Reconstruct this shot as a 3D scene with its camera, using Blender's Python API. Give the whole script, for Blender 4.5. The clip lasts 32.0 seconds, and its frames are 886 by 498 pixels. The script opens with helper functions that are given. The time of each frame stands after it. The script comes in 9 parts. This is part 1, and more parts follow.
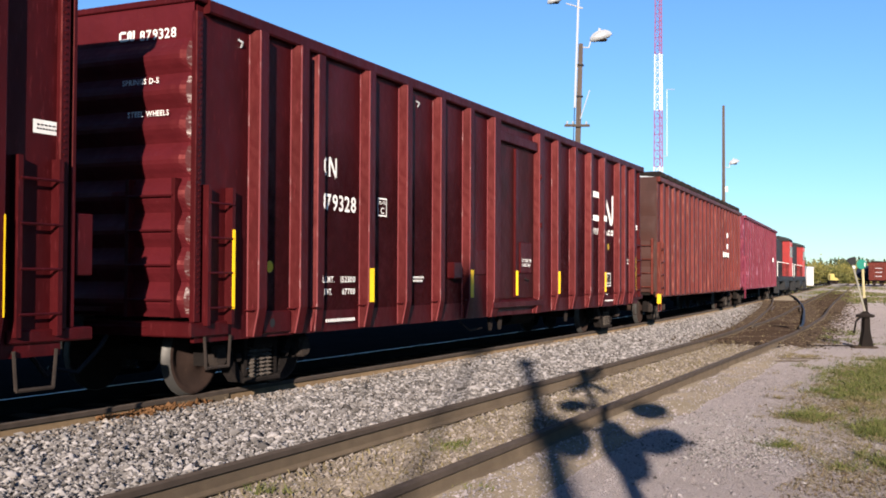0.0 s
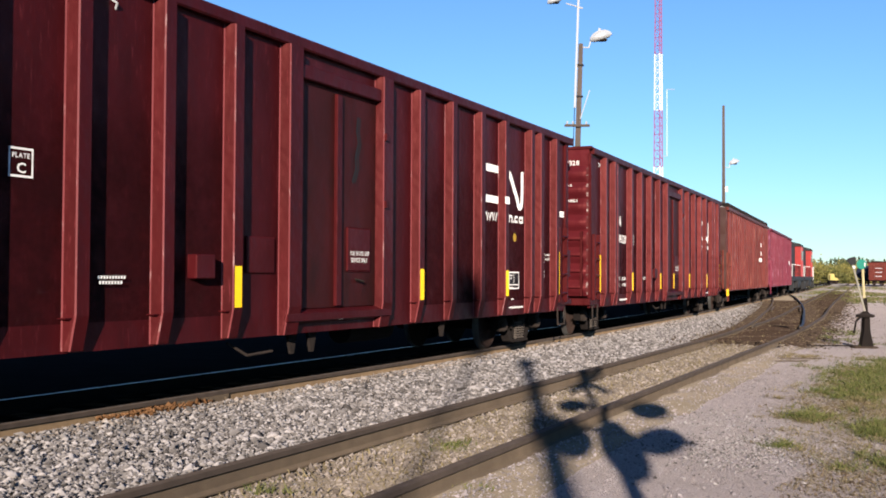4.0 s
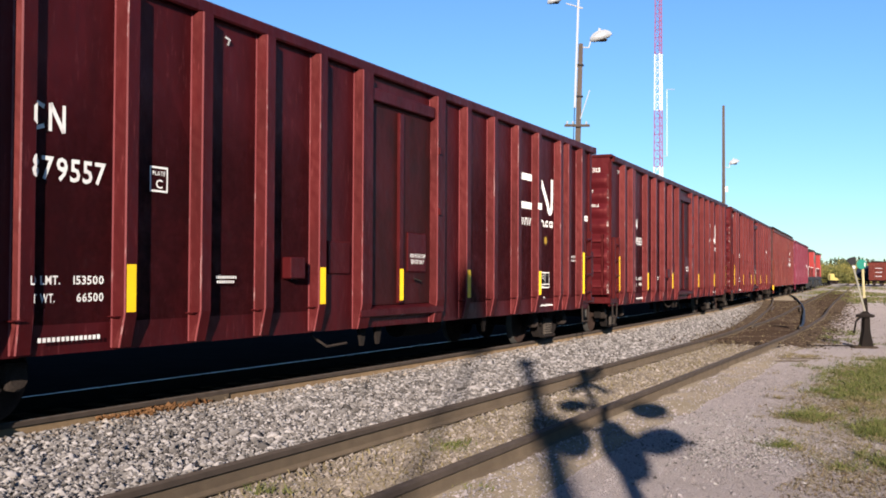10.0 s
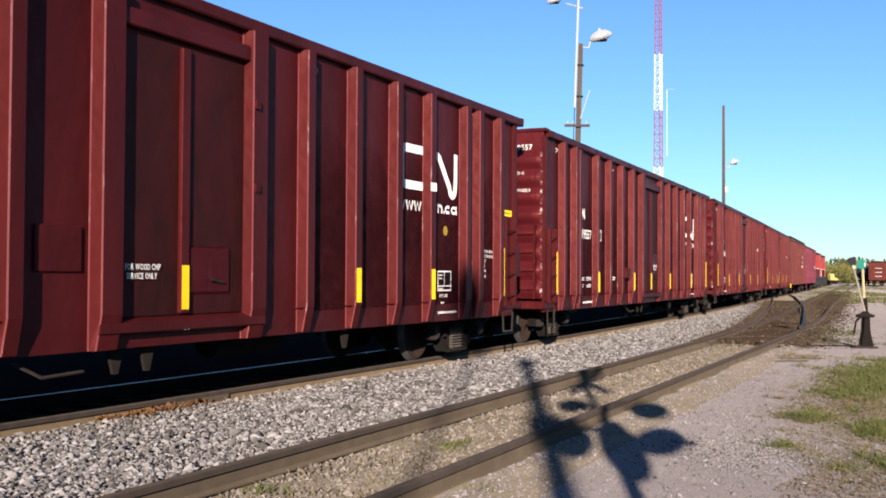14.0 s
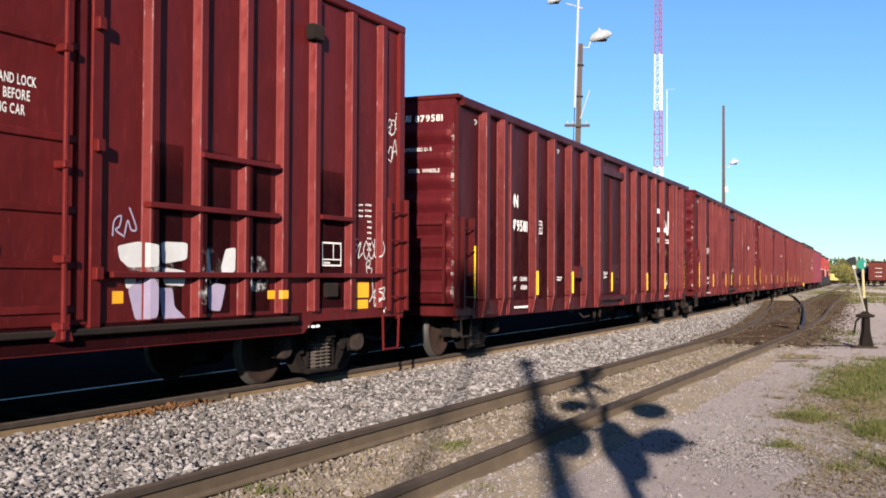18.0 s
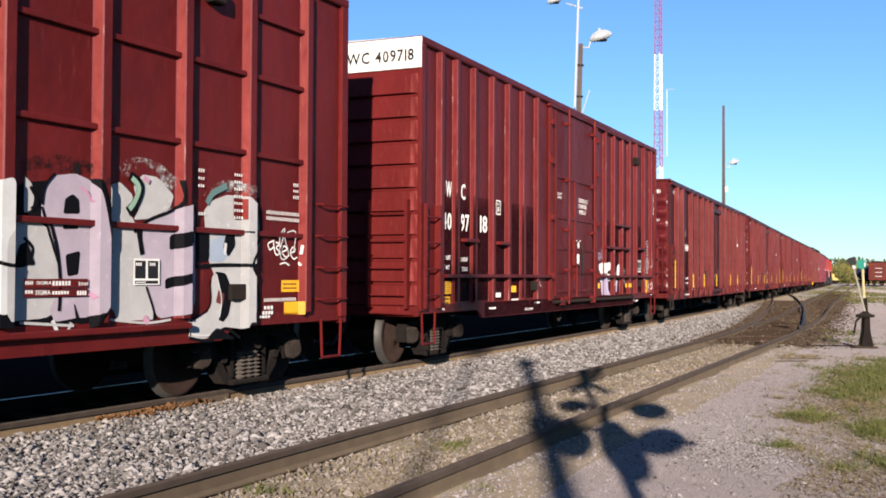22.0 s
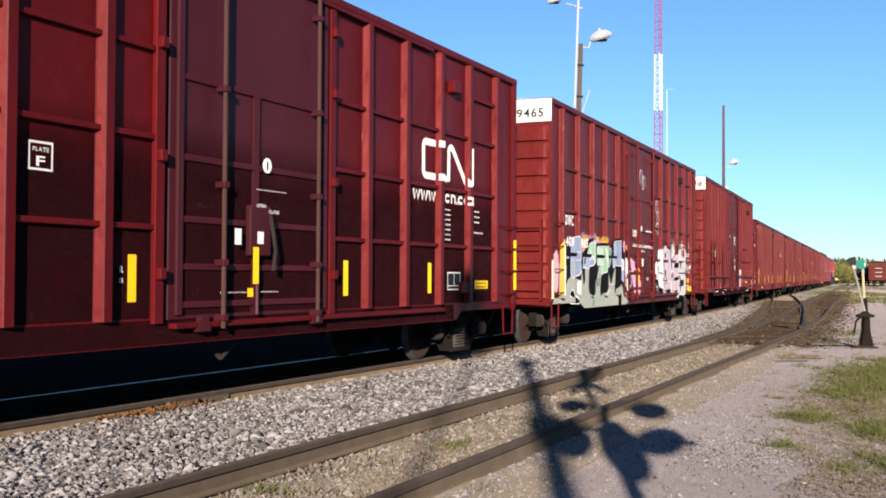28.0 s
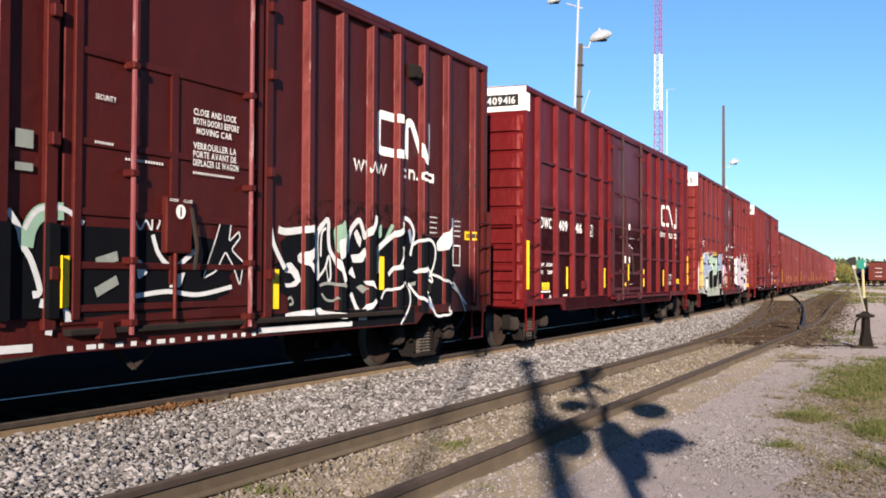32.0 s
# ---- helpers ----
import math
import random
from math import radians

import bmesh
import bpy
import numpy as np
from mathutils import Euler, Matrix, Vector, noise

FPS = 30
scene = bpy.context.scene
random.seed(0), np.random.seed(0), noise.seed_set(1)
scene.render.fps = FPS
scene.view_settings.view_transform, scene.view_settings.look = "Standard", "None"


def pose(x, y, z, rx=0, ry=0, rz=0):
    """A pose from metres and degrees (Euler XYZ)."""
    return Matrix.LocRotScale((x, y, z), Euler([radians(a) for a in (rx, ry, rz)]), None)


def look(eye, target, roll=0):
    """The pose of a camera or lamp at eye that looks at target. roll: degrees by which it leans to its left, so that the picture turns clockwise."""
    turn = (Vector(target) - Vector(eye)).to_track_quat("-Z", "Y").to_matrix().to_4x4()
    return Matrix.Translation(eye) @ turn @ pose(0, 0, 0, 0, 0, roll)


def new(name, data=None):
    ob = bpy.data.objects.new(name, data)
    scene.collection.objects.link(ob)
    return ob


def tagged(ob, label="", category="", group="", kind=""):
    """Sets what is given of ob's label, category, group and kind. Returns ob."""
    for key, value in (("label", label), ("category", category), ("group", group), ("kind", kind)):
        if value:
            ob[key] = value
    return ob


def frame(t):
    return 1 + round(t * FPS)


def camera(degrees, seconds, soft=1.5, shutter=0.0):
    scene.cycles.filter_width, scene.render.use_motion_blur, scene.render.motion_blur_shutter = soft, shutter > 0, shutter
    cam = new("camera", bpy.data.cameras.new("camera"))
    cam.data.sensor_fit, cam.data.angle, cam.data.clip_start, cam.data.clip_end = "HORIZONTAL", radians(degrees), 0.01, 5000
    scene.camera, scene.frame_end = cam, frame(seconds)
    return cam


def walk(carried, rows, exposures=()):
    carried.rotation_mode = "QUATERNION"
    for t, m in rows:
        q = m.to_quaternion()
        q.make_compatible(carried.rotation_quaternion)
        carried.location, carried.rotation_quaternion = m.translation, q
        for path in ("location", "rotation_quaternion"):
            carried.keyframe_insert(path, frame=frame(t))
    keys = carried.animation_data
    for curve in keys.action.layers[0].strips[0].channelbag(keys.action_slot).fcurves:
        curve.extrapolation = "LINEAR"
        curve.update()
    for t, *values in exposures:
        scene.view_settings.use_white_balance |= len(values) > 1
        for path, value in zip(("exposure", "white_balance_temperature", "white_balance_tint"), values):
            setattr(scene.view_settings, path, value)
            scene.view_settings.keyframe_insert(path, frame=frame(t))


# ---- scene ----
cam = camera(46.37, 32.0, soft=1.8)
EYE = (0.0, 0.0, 1.41)
AIM = look(EYE, (0.0, 10.0, 1.41 + 10 * math.tan(0.02532)), 0.286)
walk(cam, [(0, AIM), (32, AIM)], [(0, 1.05, 6500, 13), (32, 1.05, 6500, 13)])

# ---- world, sun ----
SUN_AZ, SUN_EL = radians(184.2), radians(14.3)      # azimuth clockwise from +y
world = bpy.data.worlds.new("sky")
scene.world = world
world.use_nodes = True
wn = world.node_tree.nodes
sky = wn.new("ShaderNodeTexSky")
sky.sky_type, sky.sun_disc = "NISHITA", False
sky.sun_elevation, sky.sun_rotation = SUN_EL, SUN_AZ
sky.air_density, sky.dust_density, sky.ozone_density = 1.0, 0.05, 3.0
wn["Background"].inputs["Strength"].default_value = 0.069
clear = wn.new("ShaderNodeMix")      # a clear, deep blue autumn sky
clear.data_type, clear.blend_type = "RGBA", "MULTIPLY"
clear.inputs["Factor"].default_value, clear.inputs["B"].default_value = 1.0, (0.685, 0.945, 1.24, 1)
world.node_tree.links.new(sky.outputs[0], clear.inputs["A"])
world.node_tree.links.new(clear.outputs["Result"], wn["Background"].inputs["Color"])
sun = new("sun", bpy.data.lights.new("sun", "SUN"))
sun.data.energy, sun.data.angle, sun.data.color = 5.0, radians(0.53), (1.0, 0.89, 0.75)
sd = Vector((math.sin(SUN_AZ) * math.cos(SUN_EL), math.cos(SUN_AZ) * math.cos(SUN_EL), math.sin(SUN_EL)))
sun.matrix_world = look(sd * 60, (0, 0, 0))


# ---- materials ----
def node(nt, kind, **kw):
    n = nt.nodes.new("ShaderNode" + kind)
    for k, val in kw.items():
        n.inputs[k.replace("_", " ")].default_value = val
    return n


DIM = 0.79      # scales every base colour down, to deepen shade at this exposure


def mat(name, base, second=None, third=None, scale=3.0, stretch=(1, 1, 1), fine=40.0, rough=0.6, metal=0.0,
        bump=0.15, bump_scale=None, spot=0.62, mix=0.55, spec=0.2, drip=1.0, sheen=None, dent=0.0, chalk=1.0):
    """base blotched with second (broad noise) and third (fine worn spots), with fine relief."""
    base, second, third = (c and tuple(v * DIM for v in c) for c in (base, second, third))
    m = bpy.data.materials.new(name)
    m.use_nodes = True
    nt = m.node_tree
    lk = nt.links.new
    b = nt.nodes["Principled BSDF"]
    b.inputs["Metallic"].default_value = metal
    b.inputs["Specular IOR Level"].default_value = spec
    b.inputs["Diffuse Roughness"].default_value = chalk
    if sheen:
        b.inputs["Specular Tint"].default_value = (*sheen, 1)
    tc = nt.nodes.new("ShaderNodeTexCoord")
    info = nt.nodes.new("ShaderNodeObjectInfo")      # each piece has its own stretch of the pattern
    far = node(nt, "Math")
    far.operation = "MULTIPLY"
    far.inputs[1].default_value = 37.0
    lk(info.outputs["Random"], far.inputs[0])
    own = nt.nodes.new("ShaderNodeVectorMath")
    own.operation = "ADD"
    lk(tc.outputs["Object"], own.inputs[0])
    lk(far.outputs[0], own.inputs[1])
    mp = nt.nodes.new("ShaderNodeMapping")
    mp.inputs["Scale"].default_value = stretch
    lk(own.outputs[0], mp.inputs[0])
    n1 = node(nt, "TexNoise", Scale=scale, Detail=7.0, Roughness=0.62)
    lk(mp.outputs[0], n1.inputs["Vector"])
    n2 = node(nt, "TexNoise", Scale=fine, Detail=5.0, Roughness=0.7)
    mp2 = nt.nodes.new("ShaderNodeMapping")
    mp2.inputs["Scale"].default_value = (1, 1, drip)
    lk(own.outputs[0], mp2.inputs[0])
    lk(mp2.outputs[0], n2.inputs["Vector"])
    second = second or tuple(c * 0.6 for c in base)
    third = third or tuple(min(1, c * 1.5 + 0.02) for c in base)
    r1 = nt.nodes.new("ShaderNodeMapRange")
    r1.inputs["From Min"].default_value, r1.inputs["From Max"].default_value = 0.38, 0.68
    r1.inputs["To Max"].default_value = mix
    lk(n1.outputs["Fac"], r1.inputs["Value"])
    c1 = nt.nodes.new("ShaderNodeMix")
    c1.data_type = "RGBA"
    c1.inputs["A"].default_value, c1.inputs["B"].default_value = (*base, 1), (*second, 1)
    lk(r1.outputs[0], c1.inputs["Factor"])
    r2 = nt.nodes.new("ShaderNodeMapRange")
    r2.inputs["From Min"].default_value, r2.inputs["From Max"].default_value = spot, spot + 0.12
    r2.inputs["To Max"].default_value = 0.7
    lk(n2.outputs["Fac"], r2.inputs["Value"])
    c2 = nt.nodes.new("ShaderNodeMix")
    c2.data_type = "RGBA"
    c2.inputs["B"].default_value = (*third, 1)
    lk(c1.outputs["Result"], c2.inputs["A"])
    lk(r2.outputs[0], c2.inputs["Factor"])
    lk(c2.outputs["Result"], b.inputs["Base Color"])
    r3 = nt.nodes.new("ShaderNodeMapRange")
    r3.inputs["To Min"].default_value, r3.inputs["To Max"].default_value = max(0.02, rough - 0.15), min(1, rough + 0.15)
    lk(n1.outputs["Fac"], r3.inputs["Value"])
    lk(r3.outputs[0], b.inputs["Roughness"])
    if bump:
        bp = nt.nodes.new("ShaderNodeBump")
        bp.inputs["Strength"].default_value, bp.inputs["Distance"].default_value = bump, 0.02
        n3 = node(nt, "TexNoise", Scale=bump_scale or fine, Detail=4.0, Roughness=0.6)
        lk(tc.outputs["Object"], n3.inputs["Vector"])
        lk(n3.outputs["Fac"], bp.inputs["Height"])
        if dent:
            bq = nt.nodes.new("ShaderNodeBump")
            bq.inputs["Strength"].default_value, bq.inputs["Distance"].default_value = dent, 0.05
            n4 = node(nt, "TexNoise", Scale=1.6, Detail=3.0, Roughness=0.55)
            lk(tc.outputs["Object"], n4.inputs["Vector"])
            lk(n4.outputs["Fac"], bq.inputs["Height"])
            lk(bq.outputs[0], bp.inputs["Normal"])
        lk(bp.outputs[0], b.inputs["Normal"])
    return m


def stone_mat(name, lo, hi, rough=0.9):
    """Loose stones: every island its own grey."""
    m = mat(name, lo, fine=30, rough=rough, bump=0.5, spec=0.05)
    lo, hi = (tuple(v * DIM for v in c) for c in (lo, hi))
    nt = m.node_tree
    b = nt.nodes["Principled BSDF"]
    g = nt.nodes.new("ShaderNodeNewGeometry")
    c = nt.nodes.new("ShaderNodeValToRGB")
    c.color_ramp.elements[0].color, c.color_ramp.elements[1].color = (*lo, 1), (*hi, 1)
    e = c.color_ramp.elements.new(0.55)
    e.color = (*[(x * 0.55 + y * 0.45) for x, y in zip(lo, hi)], 1)
    nt.links.new(g.outputs["Random Per Island"], c.inputs[0])
    nt.links.new(c.outputs[0], b.inputs["Base Color"])
    return m


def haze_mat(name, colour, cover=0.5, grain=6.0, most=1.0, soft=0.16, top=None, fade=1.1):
    """Overspray and dark coats: grains of colour with bare wagon between them."""
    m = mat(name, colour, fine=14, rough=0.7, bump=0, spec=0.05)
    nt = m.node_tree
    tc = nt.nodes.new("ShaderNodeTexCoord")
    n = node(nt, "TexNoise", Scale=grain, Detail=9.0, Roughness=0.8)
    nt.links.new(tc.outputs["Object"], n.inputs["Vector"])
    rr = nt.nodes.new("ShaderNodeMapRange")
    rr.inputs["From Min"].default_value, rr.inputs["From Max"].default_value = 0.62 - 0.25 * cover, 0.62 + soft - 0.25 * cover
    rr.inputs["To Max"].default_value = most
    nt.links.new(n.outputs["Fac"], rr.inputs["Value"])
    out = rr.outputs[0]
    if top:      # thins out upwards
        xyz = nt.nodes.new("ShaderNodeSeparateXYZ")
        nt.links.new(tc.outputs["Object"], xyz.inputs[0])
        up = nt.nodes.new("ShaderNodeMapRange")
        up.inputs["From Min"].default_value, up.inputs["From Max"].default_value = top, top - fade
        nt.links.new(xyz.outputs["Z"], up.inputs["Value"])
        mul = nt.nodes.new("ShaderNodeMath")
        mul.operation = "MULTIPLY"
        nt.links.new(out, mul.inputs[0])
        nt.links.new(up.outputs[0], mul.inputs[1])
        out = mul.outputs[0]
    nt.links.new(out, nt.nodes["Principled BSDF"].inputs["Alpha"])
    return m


M = {}
M["maroon"] = mat("maroon paint", (0.054, 0.0049, 0.0067), (0.02803, 0.00306, 0.004199), (0.1237, 0.01989, 0.02422), 1.9, (1, 1, 0.35), 30, 0.52, bump=0.22, bump_scale=5, mix=0.8, dent=0.9, spec=0.3, sheen=(1.0, 0.3, 0.27), drip=0.15, spot=0.58, chalk=0.15)
# The sides' maroon lightened: sunlight on the ends is put into the colour.
M["litmaroon"] = mat("dented maroon end paint, sunlight painted in", (0.086, 0.0098, 0.0135), (0.05, 0.0056, 0.0075), (0.15, 0.035, 0.038), 1.9, (1, 1, 0.6), 30, 0.5, bump=0.25, bump_scale=5, mix=0.7, dent=1.2, spec=0.3, sheen=(1.0, 0.3, 0.27), spot=0.62, chalk=0.15)
M["maroon2"] = mat("aged maroon paint", (0.06101, 0.005967, 0.007752), (0.02473, 0.003213, 0.004199), (0.1237, 0.02601, 0.02907), 2.1, (1, 1, 0.3), 24, 0.52, bump=0.22, bump_scale=5, mix=0.8, dent=0.9, spec=0.3, sheen=(1.0, 0.3, 0.27), drip=0.15, spot=0.58, chalk=0.15)
M["maroon3"] = mat("brownish maroon paint", (0.068, 0.0082, 0.0094), (0.035, 0.005, 0.0057), (0.125, 0.026, 0.029), 1.4, (1, 1, 0.3), 24, 0.52, bump=0.2, bump_scale=5, mix=0.8, dent=0.9, spec=0.3, sheen=(1.0, 0.3, 0.27), drip=0.15, spot=0.66, chalk=0.15)
M["stained"] = mat("grimy maroon paint", (0.0462, 0.007392, 0.007762), (0.02184, 0.0063, 0.005733), (0.0168, 0.0063, 0.005292), 1.6, (1, 1, 0.4), 2.6, 0.6, bump=0.22, mix=0.9, spot=0.5, dent=0.9, spec=0.3, sheen=(1.0, 0.3, 0.27), drip=0.5, chalk=0.15)
M["brickred"] = mat("brick red paint", (0.132, 0.0138, 0.0128), (0.08064, 0.007728, 0.007872), (0.1915, 0.03024, 0.02849), 1.1, (1, 1, 0.35), 26, 0.52, bump=0.22, bump_scale=5, mix=0.8, dent=0.9, spec=0.3, sheen=(1.0, 0.3, 0.27), drip=0.15, spot=0.58, chalk=0.15)
M["dullbrick"] = mat("dull brick red paint", (0.122, 0.0132, 0.013), (0.07, 0.0078, 0.0078), (0.1915, 0.03024, 0.02849), 1.1, (1, 1, 0.35), 26, 0.52, bump=0.22, bump_scale=5, mix=0.8, dent=0.9, spec=0.3, sheen=(1.0, 0.3, 0.27), drip=0.15, spot=0.58, chalk=0.15)
M["brownend"] = mat("grimy brown end paint", (0.075, 0.03, 0.024), (0.04, 0.019, 0.016), (0.14, 0.07, 0.055), 2, (1, 1, 0.4), 18, 0.7, bump=0.3)
M["brownred"] = mat("rusty brown paint", (0.132, 0.0285, 0.0207), (0.0385, 0.0133, 0.0108), (0.308, 0.133, 0.099), 2.6, (1, 1, 0.12), 16, 0.52, bump=0.22, spot=0.55, mix=0.9, dent=0.9, spec=0.3, sheen=(1.0, 0.3, 0.27), drip=0.12, chalk=0.15)
M["pinkred"] = mat("faded red paint", (0.1662, 0.03035, 0.05569), (0.07331, 0.0125, 0.0257), (0.4496, 0.2321, 0.3214), 2.2, (1, 1, 0.1), 14, 0.52, bump=0.22, spot=0.57, mix=0.8, dent=0.9, spec=0.3, sheen=(1.0, 0.3, 0.27), drip=0.12, chalk=0.15)
M["fresh"] = mat("glossy dark red paint", (0.112, 0.0058, 0.0075), (0.074, 0.0042, 0.0056), (0.1505, 0.01714, 0.01764), 0.9, (1, 1, 0.5), 26, 0.52, bump=0.22, bump_scale=5, mix=0.8, dent=0.9, spec=0.3, sheen=(1.0, 0.3, 0.27), drip=0.15, spot=0.58, chalk=0.15)
M["oxide"] = mat("oxide red paint", (0.07056, 0.01133, 0.009261), (0.04675, 0.00814, 0.007056), (0.1058, 0.02394, 0.01764), 1.2, (1, 1, 0.35), 26, 0.52, bump=0.22, bump_scale=5, mix=0.8, dent=0.9, spec=0.3, sheen=(1.0, 0.3, 0.27), drip=0.15, spot=0.58, chalk=0.15)
M["edge"] = mat("scuffed red paint", (0.1, 0.016, 0.016), (0.06, 0.008, 0.008), (0.66, 0.56, 0.52), 4, (1, 1, 1), 3.2, 0.5, spot=0.53, drip=2.5)
M["mustard"] = mat("dull mustard paint", (0.3, 0.19, 0.02), (0.2, 0.12, 0.02))
M["white"] = mat("white lettering paint", (0.792, 0.7832, 0.7568), (0.484, 0.44, 0.4224), (0.308, 0.176, 0.1584), 5, (1, 1, 1), 25, 0.6, bump=0.05, spot=0.68)
M["yellow"] = mat("yellow reflective strip", (0.85, 0.55, 0.01), (0.75, 0.42, 0.01), (0.6, 0.35, 0.03), 5, (1, 1, 1), 20, 0.45, bump=0.03, spot=0.7)
M["amber"] = mat("amber yellow plate", (0.72, 0.36, 0.02), (0.6, 0.28, 0.02), (0.4, 0.22, 0.03), 5, (1, 1, 1), 20, 0.5, bump=0.03, spot=0.66)
M["black"] = mat("black paint", (0.012, 0.012, 0.014), (0.02, 0.02, 0.022), (0.04, 0.035, 0.03), 3, (1, 1, 1), 30, 0.6)
M["under"] = mat("grimy dark underframe", (0.018, 0.015, 0.014), (0.03, 0.022, 0.018), (0.06, 0.04, 0.03), 4, (1, 1, 1), 25, 0.9, bump=0.3, spec=0.03)
M["truck"] = mat("dusty cast steel", (0.04, 0.031, 0.027), (0.016, 0.013, 0.012), (0.17, 0.135, 0.11), 5, (1, 1, 1), 40, 0.85, bump=0.4, spec=0.05)
M["cast"] = mat("black greasy cast steel", (0.017, 0.014, 0.013), (0.009, 0.008, 0.008), (0.06, 0.047, 0.04), 5, (1, 1, 1), 30, 0.9, bump=0.4, spot=0.6, spec=0.02)
M["coil"] = mat("dusty spring steel", (0.09, 0.075, 0.065), (0.035, 0.03, 0.026), (0.18, 0.15, 0.13), 8, (1, 1, 1), 40, 0.8, bump=0.3, spec=0.05)
M["wheel"] = mat("rusty wheel steel", (0.035, 0.022, 0.018), (0.018, 0.013, 0.012), (0.11, 0.065, 0.05), 6, (1, 1, 1), 40, 0.8, 0.0, spec=0.05)
M["tread"] = mat("polished wheel tread", (0.1, 0.095, 0.09), (0.06, 0.055, 0.05), (0.05, 0.042, 0.036), 6, (1, 1, 1), 40, 0.55, 0.6, bump=0.05)
M["railhead"] = mat("worn rail head", (0.056, 0.043, 0.036), (0.032, 0.026, 0.022), (0.1, 0.078, 0.064), 6, (1, 1, 1), 60, 0.75, 0.0, spec=0.06)
M["shine"] = mat("polished rail head", (0.3, 0.29, 0.28), (0.2, 0.19, 0.18), (0.15, 0.13, 0.11), 6, (1, 1, 1), 60, 0.45, 0.4, bump=0.03)
M["railweb"] = mat("rust dusted rail web", (0.1897, 0.1296, 0.07488), (0.0918, 0.0576, 0.03456), (0.2754, 0.1958, 0.121), 3, (1, 1, 1), 50, 0.9, bump=0.4)
M["sideweb"] = mat("brown rusty rail web", (0.094, 0.07, 0.048), (0.05, 0.036, 0.025), (0.135, 0.102, 0.07), 3, (1, 1, 1), 50, 0.9, bump=0.4)
M["tie"] = mat("weathered timber sleeper", (0.06825, 0.04875, 0.03656), (0.03675, 0.02681, 0.02048), (0.105, 0.078, 0.0585), 4, (6, 0.6, 1), 40, 0.9, bump=0.6, spec=0.0)
# Near-black bed colour: the shade under and behind the train is painted in.
M["train_shade"] = mat("track bed darkened by painted train shade", (0.02, 0.018, 0.017), (0.012, 0.011, 0.011), (0.05, 0.045, 0.04), 1.5, (1, 1, 1), 20, 0.9, bump=0.8, spec=0.0)
M["grease"] = mat("oily dark gravel", (0.05115, 0.03393, 0.02436), (0.01767, 0.01218, 0.00957), (0.1255, 0.09135, 0.0609), 0.7, (1, 1, 1), 25, 0.8, bump=0.8, spec=0.0)
M["wood"] = mat("grey weathered pole timber", (0.11, 0.085, 0.07), (0.06, 0.048, 0.04), (0.18, 0.145, 0.12), 3, (3, 3, 0.3), 30, 0.9, bump=0.4)
M["galv"] = mat("galvanised steel", (0.6, 0.61, 0.62), (0.45, 0.46, 0.47), (0.7, 0.7, 0.7), 4, (1, 1, 1), 20, 0.45, 0.4, bump=0.05)
M["grass"] = stone_mat("green grass blades", (0.04, 0.055, 0.014), (0.175, 0.175, 0.062))
M["straw"] = stone_mat("dry grass blades", (0.112, 0.0875, 0.0455), (0.252, 0.203, 0.1155))
M["ballast"] = stone_mat("grey crushed stone", (0.062, 0.055, 0.051), (0.385, 0.355, 0.348))
M["rustclod"] = stone_mat("rusty brown dirt", (0.075, 0.036, 0.016), (0.24, 0.125, 0.06))
M["soil"] = stone_mat("dark brown soil crumbs", (0.05, 0.036, 0.026), (0.17, 0.125, 0.09))
M["grit"] = stone_mat("pinkish grey grit", (0.15, 0.13, 0.13), (0.36, 0.315, 0.318))
M["oily_stone"] = stone_mat("oil-stained stones", (0.024, 0.01688, 0.0135), (0.138, 0.0984, 0.07031))
M["pebble"] = stone_mat("small tan gravel", (0.1054, 0.08556, 0.07031), (0.341, 0.2914, 0.2578))
M["earth"] = mat("fine pinkish grey gravel", (0.328, 0.284, 0.276), (0.25, 0.213, 0.194), (0.15, 0.128, 0.124), 0.45, (1, 1, 1), 60, 0.95, bump=1.0, bump_scale=70, spot=0.55, spec=0.0)
M["bed"] = mat("grey ballast bed", (0.186, 0.168, 0.1575), (0.132, 0.12, 0.1103), (0.276, 0.252, 0.252), 1.2, (1, 1, 1), 14, 0.95, bump=1.0, bump_scale=16, spot=0.54, spec=0.0)
M["infill"] = mat("tan gravel with dry weeds", (0.204, 0.165, 0.126), (0.132, 0.111, 0.0756), (0.3, 0.252, 0.2079), 1.1, (1, 1, 1), 22, 0.95, bump=1.0, bump_scale=25, spot=0.55, spec=0.0)


# ---- mesh helpers ----
def bm_new():
    return bmesh.new()


def box(bm, x0, x1, y0, y1, z0, z1, mi=0, bevel=0.0):
    vs = [bm.verts.new((x, y, z)) for z in (z0, z1) for y in (y0, y1) for x in (x0, x1)]
    fs = [bm.faces.new([vs[i] for i in f]) for f in ((0, 2, 3, 1), (4, 5, 7, 6), (0, 1, 5, 4), (2, 6, 7, 3), (0, 4, 6, 2), (1, 3, 7, 5))]
    for f in fs:
        f.material_index = mi
    if bevel:
        bmesh.ops.bevel(bm, geom=list({e for f in fs for e in f.edges}), offset=bevel, segments=1, affect="EDGES")
    return bm


